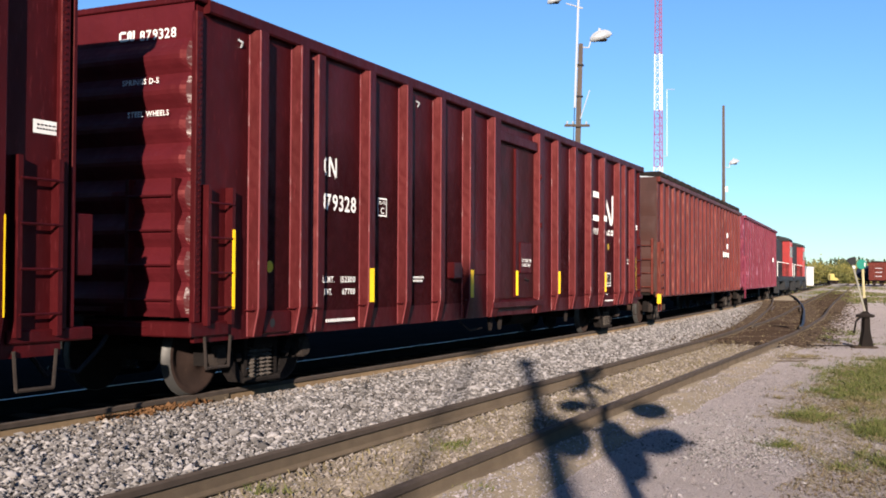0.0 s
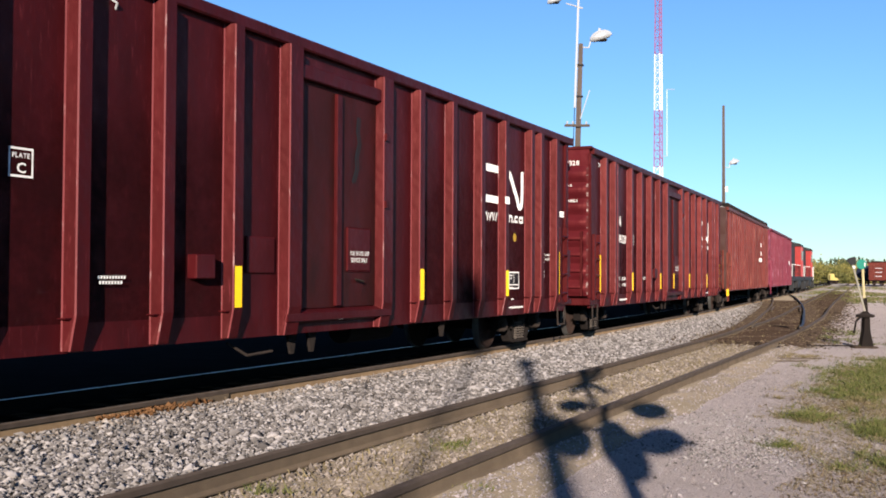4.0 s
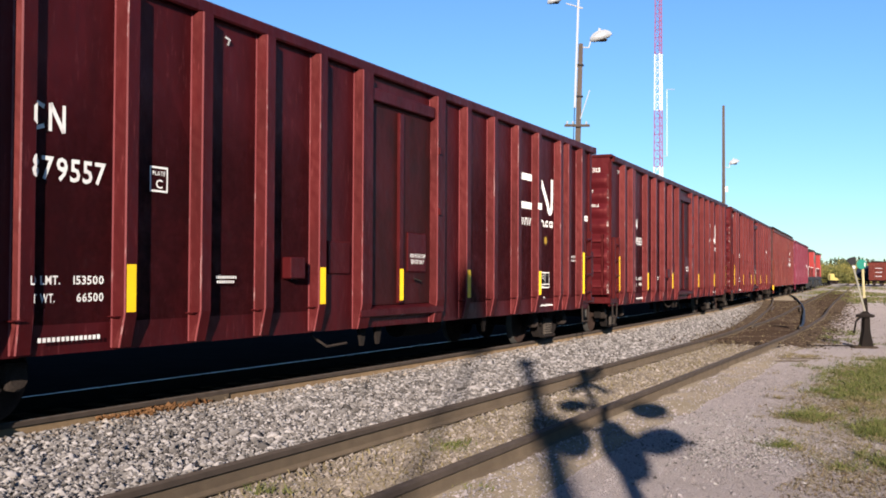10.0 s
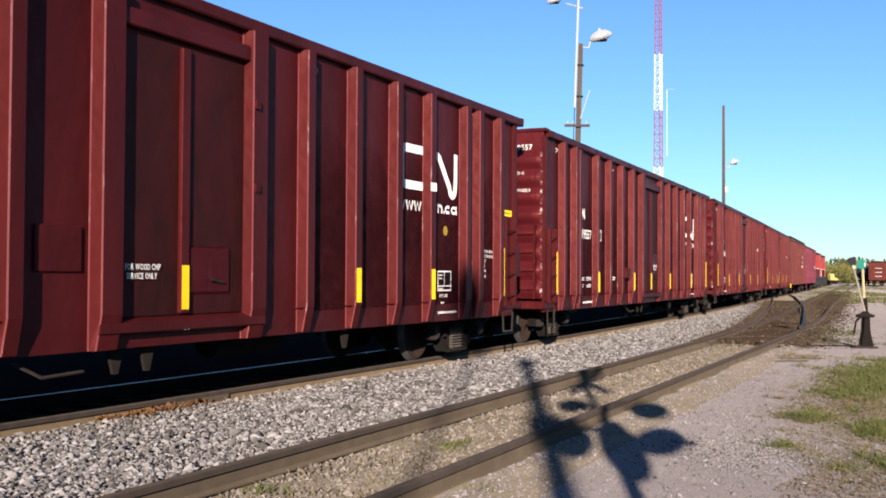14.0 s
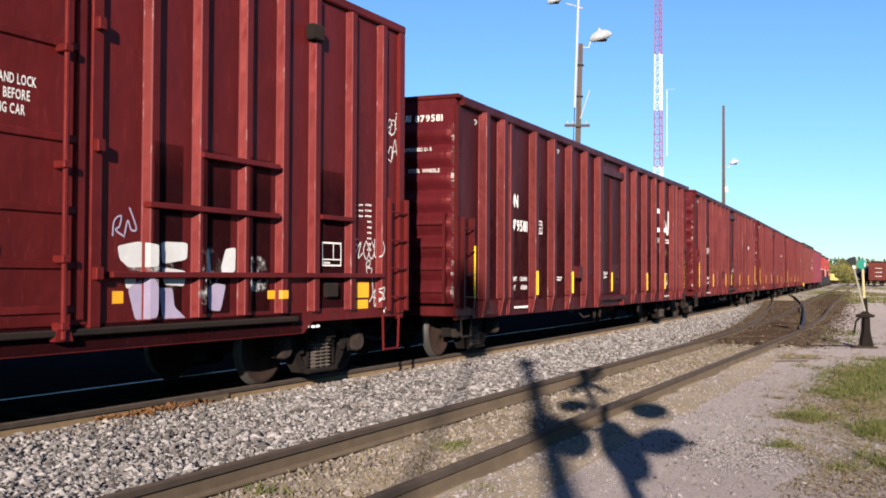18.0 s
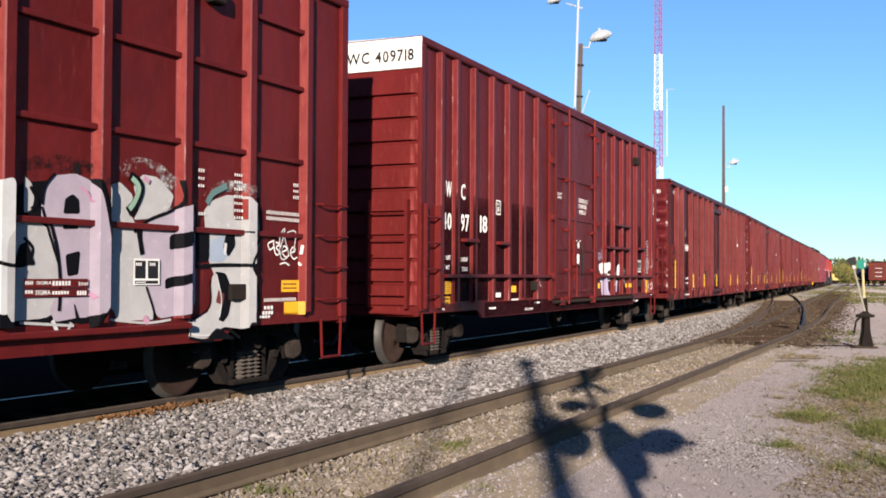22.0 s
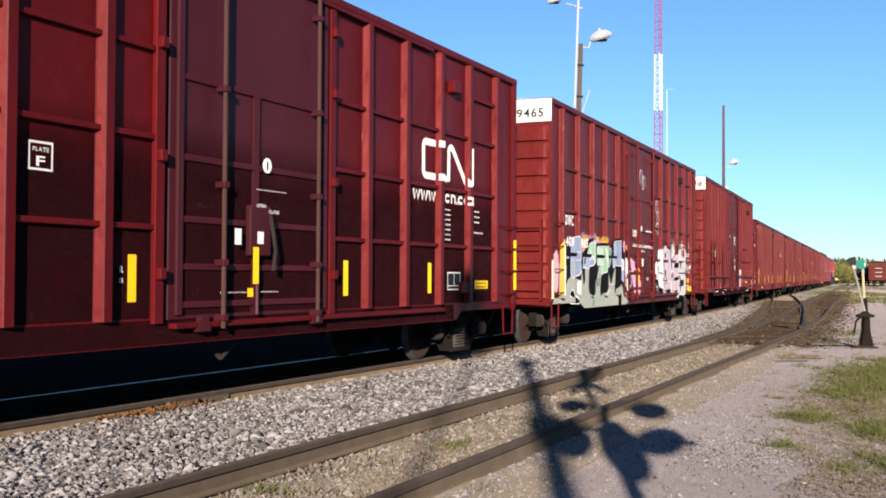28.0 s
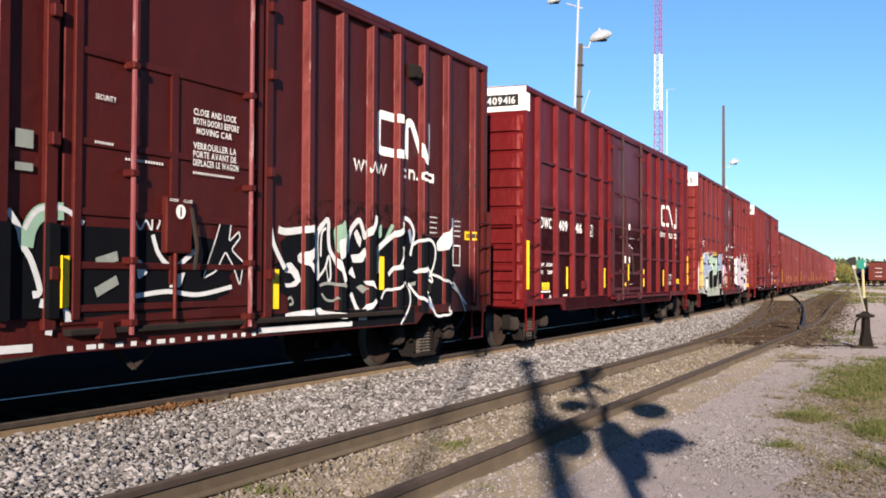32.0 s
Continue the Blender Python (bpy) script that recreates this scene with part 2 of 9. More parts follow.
def prism(bm, pts, y0, y1, axis="y", mi=0):
    """A flat outline pulled out along an axis. Outline in (x, z) for y, (y, z) for x, (x, y) for z."""
    put = {"y": lambda a, b, c: (a, c, b), "x": lambda a, b, c: (c, a, b), "z": lambda a, b, c: (a, b, c)}[axis]
    lo = [bm.verts.new(put(a, b, y0)) for a, b in pts]
    hi = [bm.verts.new(put(a, b, y1)) for a, b in pts]
    n = len(pts)
    fs = [bm.faces.new(lo), bm.faces.new(hi[::-1])]
    fs += [bm.faces.new((lo[i], hi[i], hi[(i + 1) % n], lo[(i + 1) % n])) for i in range(n)]
    for f in fs:
        f.material_index = mi
    bmesh.ops.recalc_face_normals(bm, faces=fs)
    return bm


def rod(bm, a, b, r, n=8, r2=None, mi=0):
    a, b = Vector(a), Vector(b)
    q = (b - a).to_track_quat("Z", "Y").to_matrix()
    ring = [[bm.verts.new(p + q @ Vector((math.cos(2 * math.pi * i / n) * rr, math.sin(2 * math.pi * i / n) * rr, 0))) for i in range(n)] for p, rr in ((a, r), (b, r if r2 is None else r2))]
    fs = [bm.faces.new((ring[0][i], ring[0][(i + 1) % n], ring[1][(i + 1) % n], ring[1][i])) for i in range(n)]
    fs += [bm.faces.new(ring[0][::-1]), bm.faces.new(ring[1])]
    for f in fs:
        f.material_index = mi
    return bm


def bent(bm, pts, r, n=6, mi=0):
    for a, b in zip(pts, pts[1:]):
        rod(bm, a, b, r, n, mi=mi)
    return bm


def lathe(bm, prof, n=24, axis="y", mi=None):
    """Turned form: prof rows of (radius, along) round an axis through the origin; mi gives the material of each band."""
    rings = []
    for r, h in prof:
        ring = []
        for i in range(n):
            a = 2 * math.pi * i / n
            c, s = math.cos(a) * r, math.sin(a) * r
            ring.append(bm.verts.new((c, h, s) if axis == "y" else (c, s, h)))
        rings.append(ring)
    for k, (p, q) in enumerate(zip(rings, rings[1:])):
        for i in range(n):
            f = bm.faces.new((p[i], p[(i + 1) % n], q[(i + 1) % n], q[i]))
            f.material_index = mi[k] if mi else 0
    for ring in (rings[0], rings[-1]):
        if (Vector(ring[0].co) - Vector(ring[n // 2].co)).length > 0.01:
            bm.faces.new(ring)
    bmesh.ops.recalc_face_normals(bm, faces=bm.faces)
    return bm


def mesh_of(name, bm, mats, smooth=False):
    me = bpy.data.meshes.new(name)
    bm.to_mesh(me)
    bm.free()
    for m in (mats if isinstance(mats, (list, tuple)) else [mats]):
        me.materials.append(m)
    if smooth:
        me.shade_smooth()
    return me


def part(name, bm, material, parent, label="", smooth=False, at=None):
    me = bm if isinstance(bm, bpy.types.Mesh) else mesh_of(name, bm, material, smooth)
    ob = new(name, me)
    ob.parent = parent
    if at:
        ob.location = at
    if label:
        ob["label"] = label
    return ob


def thing(name, label, category, group="", kind="", at=(0, 0, 0)):
    ob = new(name)
    ob.empty_display_size = 0.2
    ob.location = at
    return tagged(ob, label, category, group, kind)


def cloud(name, verts, faces, material, label, category, kind="stuff"):
    me = bpy.data.meshes.new(name)
    me.from_pydata(verts, [], faces)
    me.materials.append(material)
    me.update()
    return tagged(new(name, me), label, category, kind=kind)


# ---- the line of the main track ----
KS = (0, 35, 70, 110, 160, 240)
KV = (0.002183, 0.001481, -0.000297, 0.000202, -0.000047, 0.00096)
SG = np.arange(-140.0, 420.0, 0.25)
kap = np.interp(SG, KS, KV)
kap[SG < -25] = 0.0
PHI0, OFF = 0.47358, 8.7922
phi = -np.cumsum(kap) * 0.25
phi = phi - np.interp(0, SG, phi) + PHI0
PX, PY = np.cumsum(np.sin(phi)) * 0.25, np.cumsum(np.cos(phi)) * 0.25
PX = PX - np.interp(0, SG, PX) - OFF * math.cos(PHI0)
PY = PY - np.interp(0, SG, PY) + OFF * math.sin(PHI0)


def track_at(s, lat=0.0):
    """Place and heading on the main track; lat to the camera's side."""
    a = float(np.interp(s, SG, phi))
    return float(np.interp(s, SG, PX)) + lat * math.cos(a), float(np.interp(s, SG, PY)) - lat * math.sin(a), a


VT = (0, 3.5, 7, 11, 14.5, 18, 22, 25.5, 29, 32)
VV = (3.512, 3.465, 3.717, 3.800, 3.930, 4.050, 3.858, 3.989, 4.076, 4.052)
TT = np.arange(0, 32.0001, 0.01)
GONE = np.concatenate([[0], np.cumsum(np.interp(TT[:-1] + 0.005, VT, VV)) * 0.01])
# the slack in the couplings lets the wagons surge a few centimetres
GONE = GONE + np.interp(TT, (0, 1, 3, 5, 6, 8, 10, 12.3, 13.1, 16.5, 20, 22, 25, 27, 29, 32), (0.07, 0.01, -0.01, 0.05, 0.04, -0.04, -0.06, 0.05, -0.02, -0.05, 0.0, 0.04, 0.05, 0.01, 0.04, -0.04))


def gone(t):
    """Metres that the train has rolled at t seconds."""
    return float(np.interp(t, TT, GONE))


# the side track: straight past the camera, then a turnout
SIDE_H, SIDE_O = 0.44421, 4.0043


def branch(points):
    """A smooth line through points, sampled every half metre."""
    p = np.array(points, float)
    d = np.concatenate([[0], np.cumsum(np.hypot(*np.diff(p, axis=0).T))])
    m = np.gradient(p, d, axis=0)
    out = []
    for i in range(len(p) - 1):
        h = d[i + 1] - d[i]
        for u in np.arange(0, 1, min(1, 0.5 / h)):
            out.append((2 * u**3 - 3 * u**2 + 1) * p[i] + (u**3 - 2 * u**2 + u) * h * m[i] + (-2 * u**3 + 3 * u**2) * p[i + 1] + (u**3 - u**2) * h * m[i + 1])
    return np.array(out + [p[-1]])


def side_at(s):
    return (s * math.sin(SIDE_H) - SIDE_O * math.cos(SIDE_H), s * math.cos(SIDE_H) + SIDE_O * math.sin(SIDE_H))


# ---- ground, ballast, rails ----
def smooth_ground():
    xs = np.unique(np.concatenate([np.linspace(-2500, -60, 14), np.linspace(-60, 140, 61), np.linspace(140, 3000, 14)]))
    ys = np.unique(np.concatenate([np.linspace(-1500, -40, 8), np.linspace(-40, 140, 61), np.linspace(140, 4000, 16)]))
    rng = np.random.default_rng(3)
    v, f = [], []
    for y in ys:
        for x in xs:
            v.append((float(x), float(y), -0.225 + float(rng.uniform(-0.012, 0.012))))
    w = len(xs)
    for j in range(len(ys) - 1):
        for i in range(w - 1):
            f.append((j * w + i, j * w + i + 1, (j + 1) * w + i + 1, (j + 1) * w + i))
    return cloud("ground", v, f, M["earth"], "fine pinkish grey gravel yard ground", "ground", "structure")


smooth_ground()


def strip(name, line, lats, material, label, category, jitter=0.012, seed=1, kind="structure"):
    """A ribbon of ground along a line of (x, y, heading); lats rows of (offset, height)."""
    rng = np.random.default_rng(seed)
    v, f = [], []
    w = len(lats)
    for x, y, a in line:
        for o, z in lats:
            v.append((x + o * math.cos(a), y - o * math.sin(a), z + float(rng.uniform(-jitter, jitter))))
    for j in range(len(line) - 1):
        for i in range(w - 1):
            f.append((j * w + i, j * w + i + 1, (j + 1) * w + i + 1, (j + 1) * w + i))
    return cloud(name, v, f, material, label, category, kind)


def as_line(pts):
    p = np.array(pts)
    d = np.gradient(p, axis=0)
    return [(float(x), float(y), math.atan2(dx, dy)) for (x, y), (dx, dy) in zip(p, d)]


main_line = [track_at(s) for s in np.concatenate([np.arange(-60, 60, 0.4), np.arange(60, 400, 2.0)])]
side_line = [(*side_at(s), SIDE_H) for s in np.arange(-40, 27.5, 0.5)]
through_pts = branch([side_at(10), side_at(20), side_at(27.5), (12.85, 37.25), (17.35, 48.6), (24.3, 65.9), (41.0, 107.2), (84.5, 214.0), (170.0, 424.0)])
left_pts = branch([side_at(10), side_at(20), side_at(27.0), (13.35, 40.5), (16.95, 51.0), (20.4, 61.5), (24.7, 75.0), *[track_at(s)[:2] for s in (92, 98, 104)]])
through_line, left_line = as_line(through_pts), as_line(left_pts)

# This strip is darkened: the train's shade is put into its colour.
strip("cinder_bed", main_line, [(-26, -0.215), (-16, -0.212), (-8, -0.21), (-3.2, -0.205), (-1.8, -0.19), (-0.9, -0.185), (0.0, -0.18), (0.72, -0.185)], M["train_shade"], "track bed under and behind the main track, train shade painted in", "track bed", 0.01, 7)
strip("ballast_bed", main_line, [(0.765, -0.13), (0.95, -0.14), (1.35, -0.178), (1.9, -0.195), (2.5, -0.198), (3.1, -0.206), (3.6, -0.21), (4.3, -0.228)],
      M["bed"], "grey crushed stone ballast bed under the main track", "ballast", 0.02, 2)
strip("side_track_bed", side_line, [(-1.45, -0.226), (-1.05, -0.206), (-0.6, -0.196), (0, -0.19), (0.6, -0.196), (0.8, -0.15), (0.95, -0.165), (1.15, -0.195), (1.35, -0.23)],
      M["infill"], "tan gravel and dry weeds between the side rails", "track bed", 0.014, 4)
strip("oily_bed", [l for l in left_line if 24.0 < l[1] < 64], [(-1.5, -0.21), (-0.95, -0.13), (-0.6, -0.09), (0, -0.085), (0.6, -0.09), (0.92, -0.13), (1.05, -0.25)],
      M["grease"], "dark oily gravel under the turnout", "track bed", 0.03, 5)

strip("oily_bed", [l for l in through_line if 27.5 < l[1] < 110], [(-1.1, -0.25), (-0.85, -0.16), (-0.6, -0.12), (0, -0.115), (0.6, -0.12), (0.85, -0.16), (1.0, -0.25)], M["grease"], "dark oily gravel between the siding rails", "track bed", 0.02, 6)

RAIL = [(-0.07, -0.172), (0.07, -0.172), (0.07, -0.16), (0.012, -0.145), (0.007, -0.054), (0.038, -0.047), (0.04, -0.006), (0.03, 0.0), (-0.03, 0.0), (-0.04, -0.006), (-0.038, -0.047), (-0.007, -0.054), (-0.012, -0.145), (-0.07, -0.16)]


def rail(name, line, lat, mats, label, parent=None, dz=0.0, bright=(4, 10)):
    n = len(RAIL)
    v, f, mi = [], [], []
    for x, y, a in line:
        for o, z in RAIL:
            v.append((x + (lat + o) * math.cos(a), y - (lat + o) * math.sin(a), z + dz))
    for j in range(len(line) - 1):
        for i in range(n):
            f.append((j * n + i, j * n + (i + 1) % n, (j + 1) * n + (i + 1) % n, (j + 1) * n + i))
            mi.append(1 if bright[0] <= i <= bright[1] else 0)
    f += [tuple(range(n)), tuple(range(len(v) - 1, len(v) - n - 1, -1))]
    mi += [0, 0]
    me = bpy.data.meshes.new(name)
    me.from_pydata(v, [], f)
    for m in mats:
        me.materials.append(m)
    me.polygons.foreach_set("material_index", mi)
    me.update()
    ob = new(name, me)
    if parent:
        ob.parent = parent
    ob["label"] = label
    return ob


main_track = thing("main_track", "main railway track with rust-dusted rails on grey ballast", "railway track", kind="structure")
long_line = [l for l in main_line]
rail("rail", long_line, 0.753, [M["railweb"], M["railhead"]], "rust-dusted steel rail with a dark worn head", main_track)
# The far rail's web takes the same painted shade.
rail("rail", long_line, -0.753, [M["train_shade"], M["shine"]], "steel rail with a bright polished head", main_track, 0.0, (7, 7))
side_track = thing("side_track", "rusty side track sunk in gravel and weeds", "railway track", kind="structure")
thr = side_line[:-1] + [l for l in through_line if l[1] > side_line[-2][1] + 0.2]
rail("rail", thr, 0.753, [M["sideweb"], M["railhead"]], "brown rusty rail", side_track)
rail("rail", side_line[:-9] + [l for l in left_line if side_line[-10][1] + 0.2 < l[1] < 86], -0.753, [M["sideweb"], M["railhead"]], "brown rusty rail curving at the turnout", side_track)
rail("switch_rail", [l for l in left_line if 29.5 < l[1] < 86], 0.735, [M["sideweb"], M["black"]], "dark curved rail of the turnout", side_track)
rail("switch_rail", [l for l in through_line if 29.5 < l[1]], -0.735, [M["sideweb"], M["railhead"]], "straight inner rail of the turnout", side_track)
for pts, lat in ((left_line, 0.60), (left_line, -0.60)):
    rail("check_rail", [l for l in pts if 44 < l[1] < 50], lat, [M["sideweb"], M["railhead"]], "short check rail by the crossing", side_track, -0.01)

rng = np.random.default_rng(11)
tie_bm = box(bm_new(), -1.28, 1.28, -0.11, 0.11, -0.15, 0.0, bevel=0.012)
tie_me = mesh_of("sleeper", tie_bm, M["tie"])


def sleepers(line, parent, step, y0, y1, z, long=1.0):
    p = np.array([(a, b) for a, b, _ in line])
    d = np.concatenate([[0], np.cumsum(np.hypot(*np.diff(p, axis=0).T))])
    for q in np.arange(0, d[-1], step):
        x, y = np.interp(q, d, p[:, 0]), np.interp(q, d, p[:, 1])
        if not y0 < y < y1:
            continue
        a = np.interp(q, d, [l[2] for l in line])
        ob = new("sleeper", tie_me)
        ob.parent = parent
        ob.matrix_basis = pose(x, y, z + rng.uniform(-0.008, 0.006), 0, 0, -math.degrees(a) + rng.uniform(-1.5, 1.5))
        ob.scale = (long, 1, 1)


sleepers(main_line, main_track, 0.55, -2, 70, -0.168)
sleepers(left_line, side_track, 0.56, 24, 66, -0.092, 1.0)
sleepers(through_line, side_track, 0.58, 46, 110, -0.12)

for s in (9.6, 21.6):
    bmj = bm_new()
    for u in (-0.42, -0.14, 0.14, 0.42):
        rod(bmj, (u, 0, 0), (u, -0.05, 0), 0.018, 6)
    box(bmj, -0.5, 0.5, 0, -0.022, -0.045, 0.045, bevel=0.006)
    x, y, a = track_at(s, 0.768)
    ob = part("joint_bar", bmj, M["sideweb"], main_track, "bolted rail joint bar")
    ob.matrix_basis = pose(x, y, -0.095, 0, 0, 90 - math.degrees(a))

# loose stones: a dozen rough angular shapes strewn over the beds
def small_shapes(n, seed):
    r = np.random.default_rng(seed)
    v = np.array([(1, 0, 0), (-1, 0, 0), (0, 1, 0), (0, -1, 0), (0, 0, 1), (0, 0, -1)], float)
    f = np.array([(0, 2, 4), (2, 1, 4), (1, 3, 4), (3, 0, 4), (2, 0, 5), (1, 2, 5), (3, 1, 5), (0, 3, 5)])
    return [(v * r.uniform(0.75, 1.25, (6, 1)) + r.uniform(-0.45, 0.45, (6, 3)), f) for _ in range(n)]


SHAPES = small_shapes(12, 5)


def strew(name, places, sizes, material, label, category, seed, flat=0.7):
    """One stone at every place, turned and stretched at random."""
    r = np.random.default_rng(seed)
    n = len(places)
    kind, ang, tip = r.integers(len(SHAPES), size=n), r.uniform(0, 6.283, n), r.uniform(-0.5, 0.5, n)
    sc = np.asarray(sizes)[:, None] * r.uniform(0.65, 1.3, (n, 3)) * (1, 1, flat)
    V, F, off = [], [], 0
    for k, (v, f) in enumerate(SHAPES):
        i = np.where(kind == k)[0]
        w = v[None] * sc[i][:, None, :]
        ca, sa = np.cos(ang[i])[:, None], np.sin(ang[i])[:, None]
        x, y, z = w[..., 0] * ca - w[..., 1] * sa, w[..., 0] * sa + w[..., 1] * ca, w[..., 2] + w[..., 0] * tip[i][:, None]
        V.append((np.stack([x, y, z], -1) + places[i][:, None, :]).reshape(-1, 3))
        F.append((f[None] + (np.arange(len(i)) * len(v))[:, None, None] + off).reshape(-1, 3))
        off += len(i) * len(v)
    V, F = np.concatenate(V), np.concatenate(F)
    me = bpy.data.meshes.new(name)
    me.vertices.add(len(V))
    me.vertices.foreach_set("co", V.ravel())
    me.loops.add(F.size)
    me.loops.foreach_set("vertex_index", F.ravel())
    me.polygons.add(len(F))
    me.polygons.foreach_set("loop_start", np.arange(0, F.size, 3))
    me.update(calc_edges=True)
    me.materials.append(material)
    return tagged(new(name, me), label, category, kind="stuff")


def ballast_places(n, s0, s1, l0, l1, seed, power=1.6):
    """Places along the main track, denser towards s0."""
    r = np.random.default_rng(seed)
    s = s0 + (s1 - s0) * r.random(n) ** power
    l = r.uniform(l0, l1, n)
    x, y, a = np.interp(s, SG, PX), np.interp(s, SG, PY), np.interp(s, SG, phi)
    z = np.interp(l, (0.765, 0.95, 1.35, 2.5, 3.6, 4.3), (-0.13, -0.14, -0.178, -0.198, -0.21, -0.228)) + r.uniform(0.002, 0.024, n)
    px, py = x + l * np.cos(a), y - l * np.sin(a)
    sl = -((px + SIDE_O * math.cos(SIDE_H)) * math.cos(SIDE_H) - (py - SIDE_O * math.sin(SIDE_H)) * math.sin(SIDE_H))
    keep = sl > 0.86      # not past the far rail of the side track
    return np.c_[px, py, z][keep]


p = ballast_places(112000, 1.5, 60, 0.86, 4.6, 21, 1.7)
strew("ballast_stones", p, np.random.default_rng(22).gamma(2.6, 0.0058, len(p)) + 0.006, M["ballast"], "loose grey and pale crushed ballast stones", "ballast", 23, 0.55)
r = np.random.default_rng(31)
l = 0.79 + r.exponential(0.03, 900)
s_ = r.normal(8.75, 0.35, 900)
x, y, a = (np.interp(s_, SG, k) for k in (PX, PY, phi))
p = np.c_[x + l * np.cos(a), y - l * np.sin(a), r.uniform(-0.17, -0.075, 900)]
strew("rust_clods", p, r.gamma(3, 0.005, 900) + 0.006, M["rustclod"], "rusty brown clods of dirt against the main rail", "dirt", 32)


def side_places(n, s0, s1, l0, l1, z, seed, power=1.5):
    r = np.random.default_rng(seed)
    s = s0 + (s1 - s0) * r.random(n) ** power
    l = r.uniform(l0, l1, n)
    x = s * math.sin(SIDE_H) - (SIDE_O - l) * math.cos(SIDE_H)
    y = s * math.cos(SIDE_H) + (SIDE_O - l) * math.sin(SIDE_H)
    return np.c_[x, y, np.full(n, z) + r.uniform(-0.006, 0.008, n)]


p = side_places(16000, 3, 27, -0.7, 0.7, -0.192, 41)
strew("track_gravel", p, np.random.default_rng(42).gamma(4, 0.003, len(p)) + 0.004, M["pebble"], "tan gravel lying between the side rails", "gravel", 43)
p = ballast_places(5000, 1.5, 50, 0.82, 1.12, 24, 1.5)
strew("track_gravel", p, np.random.default_rng(25).gamma(4, 0.004, len(p)) + 0.005, M["pebble"], "tan dusty gravel against the main rail", "gravel", 26)
r = np.random.default_rng(54)
l = 0.83 + r.exponential(0.5, 16000)
s_ = 2 + 25 * r.random(16000) ** 1.6
p = np.c_[s_ * math.sin(SIDE_H) - (SIDE_O - l) * math.cos(SIDE_H), s_ * math.cos(SIDE_H) + (SIDE_O - l) * math.sin(SIDE_H), np.interp(l, (0.8, 0.95, 1.15, 1.35), (-0.15, -0.162, -0.192, -0.222))]
strew("yard_gravel", p, np.random.default_rng(55).gamma(2, 0.0026, len(p)) + 0.0025, M["grit"], "tan gravel spilled along the side rail", "gravel", 56)
p = side_places(150000, 2, 70, 1.05, 7.5, -0.222, 51, 3.2)
p[:, :2] += np.abs(np.random.default_rng(50).normal(0, 1.0, (len(p), 1))) * (math.cos(SIDE_H), -math.sin(SIDE_H)) + np.random.default_rng(49).normal(0, 0.9, (len(p), 1)) * (math.sin(SIDE_H), math.cos(SIDE_H))
strew("yard_gravel", p, np.random.default_rng(52).gamma(1.5, 0.0019, len(p)) + 0.002, M["grit"], "fine pinkish grit over the yard", "gravel", 53)
r = np.random.default_rng(57)
p = np.concatenate([np.c_[r.normal(x, sx, n), r.normal(y, sy, n), np.full(n, -0.219)] for x, y, sx, sy, n in ((3.3, 10.9, 0.5, 0.9, 3200), (2.6, 9.6, 0.5, 0.6, 2200), (2.3, 11.2, 0.5, 0.8, 1600), (4.2, 9.2, 0.5, 0.6, 900))])
strew("yard_gravel", p, r.gamma(2, 0.0026, len(p)) + 0.0025, M["ballast"], "grey gravel spread thinly over the yard", "gravel", 59)


def blades(name, places, heights, material, label, seed, lean=0.6, wide=0.006):
    """Single grass blades, each a bent pair of thin triangles."""
    r = np.random.default_rng(seed)
    v, f = [], []
    for (x, y, z), h in zip(places, heights):
        a = r.uniform(0, 6.283)
        dx, dy = math.cos(a), math.sin(a)
        l1, l2 = r.uniform(0.1, lean) * h, r.uniform(0.3, 1.6) * lean * h
        w = wide * r.uniform(0.6, 1.4)
        k = len(v)
        v += [(x - dy * w, y + dx * w, z), (x + dy * w, y - dx * w, z), (x + dx * l1 - dy * w * 0.8, y + dy * l1 + dx * w * 0.8, z + h * 0.6),
              (x + dx * l1 + dy * w * 0.8, y + dy * l1 - dx * w * 0.8, z + h * 0.6), (x + dx * l2, y + dy * l2, z + h)]
        f += [(k, k + 1, k + 3, k + 2), (k + 2, k + 3, k + 4)]
    return cloud(name, v, f, material, label, "grass")


def clumps(centres, n, spread, seed, z=-0.22):
    r = np.random.default_rng(seed)
    out = []
    for cx, cy, rx, ry, w in centres:
        m = int(n * w)
        ang, rad = r.uniform(0, 6.283, m), np.sqrt(r.random(m))
        out.append(np.c_[cx + np.cos(ang) * rad * rx + r.normal(0, spread, m), cy + np.sin(ang) * rad * ry + r.normal(0, spread, m), np.full(m, z)])
    return np.concatenate(out)


p = np.concatenate([np.array([(x + o * math.cos(a), y - o * math.sin(a), -0.088) for x, y, a in left_line if 23 < y < 62 for o in rng.uniform(-1.3, 1.4, 110)]), np.array([(x + o * math.cos(a), y - o * math.sin(a), -0.118) for x, y, a in through_line if 28 < y < 80 for o in rng.uniform(-1.0, 1.2, 60)])])
p[:, :2] += rng.normal(0, 0.4, (len(p), 2))
p[:, 2] -= 0.03 * rng.random(len(p))
strew("track_gravel", p, rng.gamma(3, 0.004, len(p)) + 0.005, M["oily_stone"], "oil-stained stones in the turnout", "gravel", 93)
p = p[rng.random(len(p)) < 0.16] + (0.05, 0.03, 0)
blades("track_straw", p, rng.uniform(0.02, 0.06, len(p)), M["straw"], "dry grass in the turnout", 94, 1.8, 0.009)
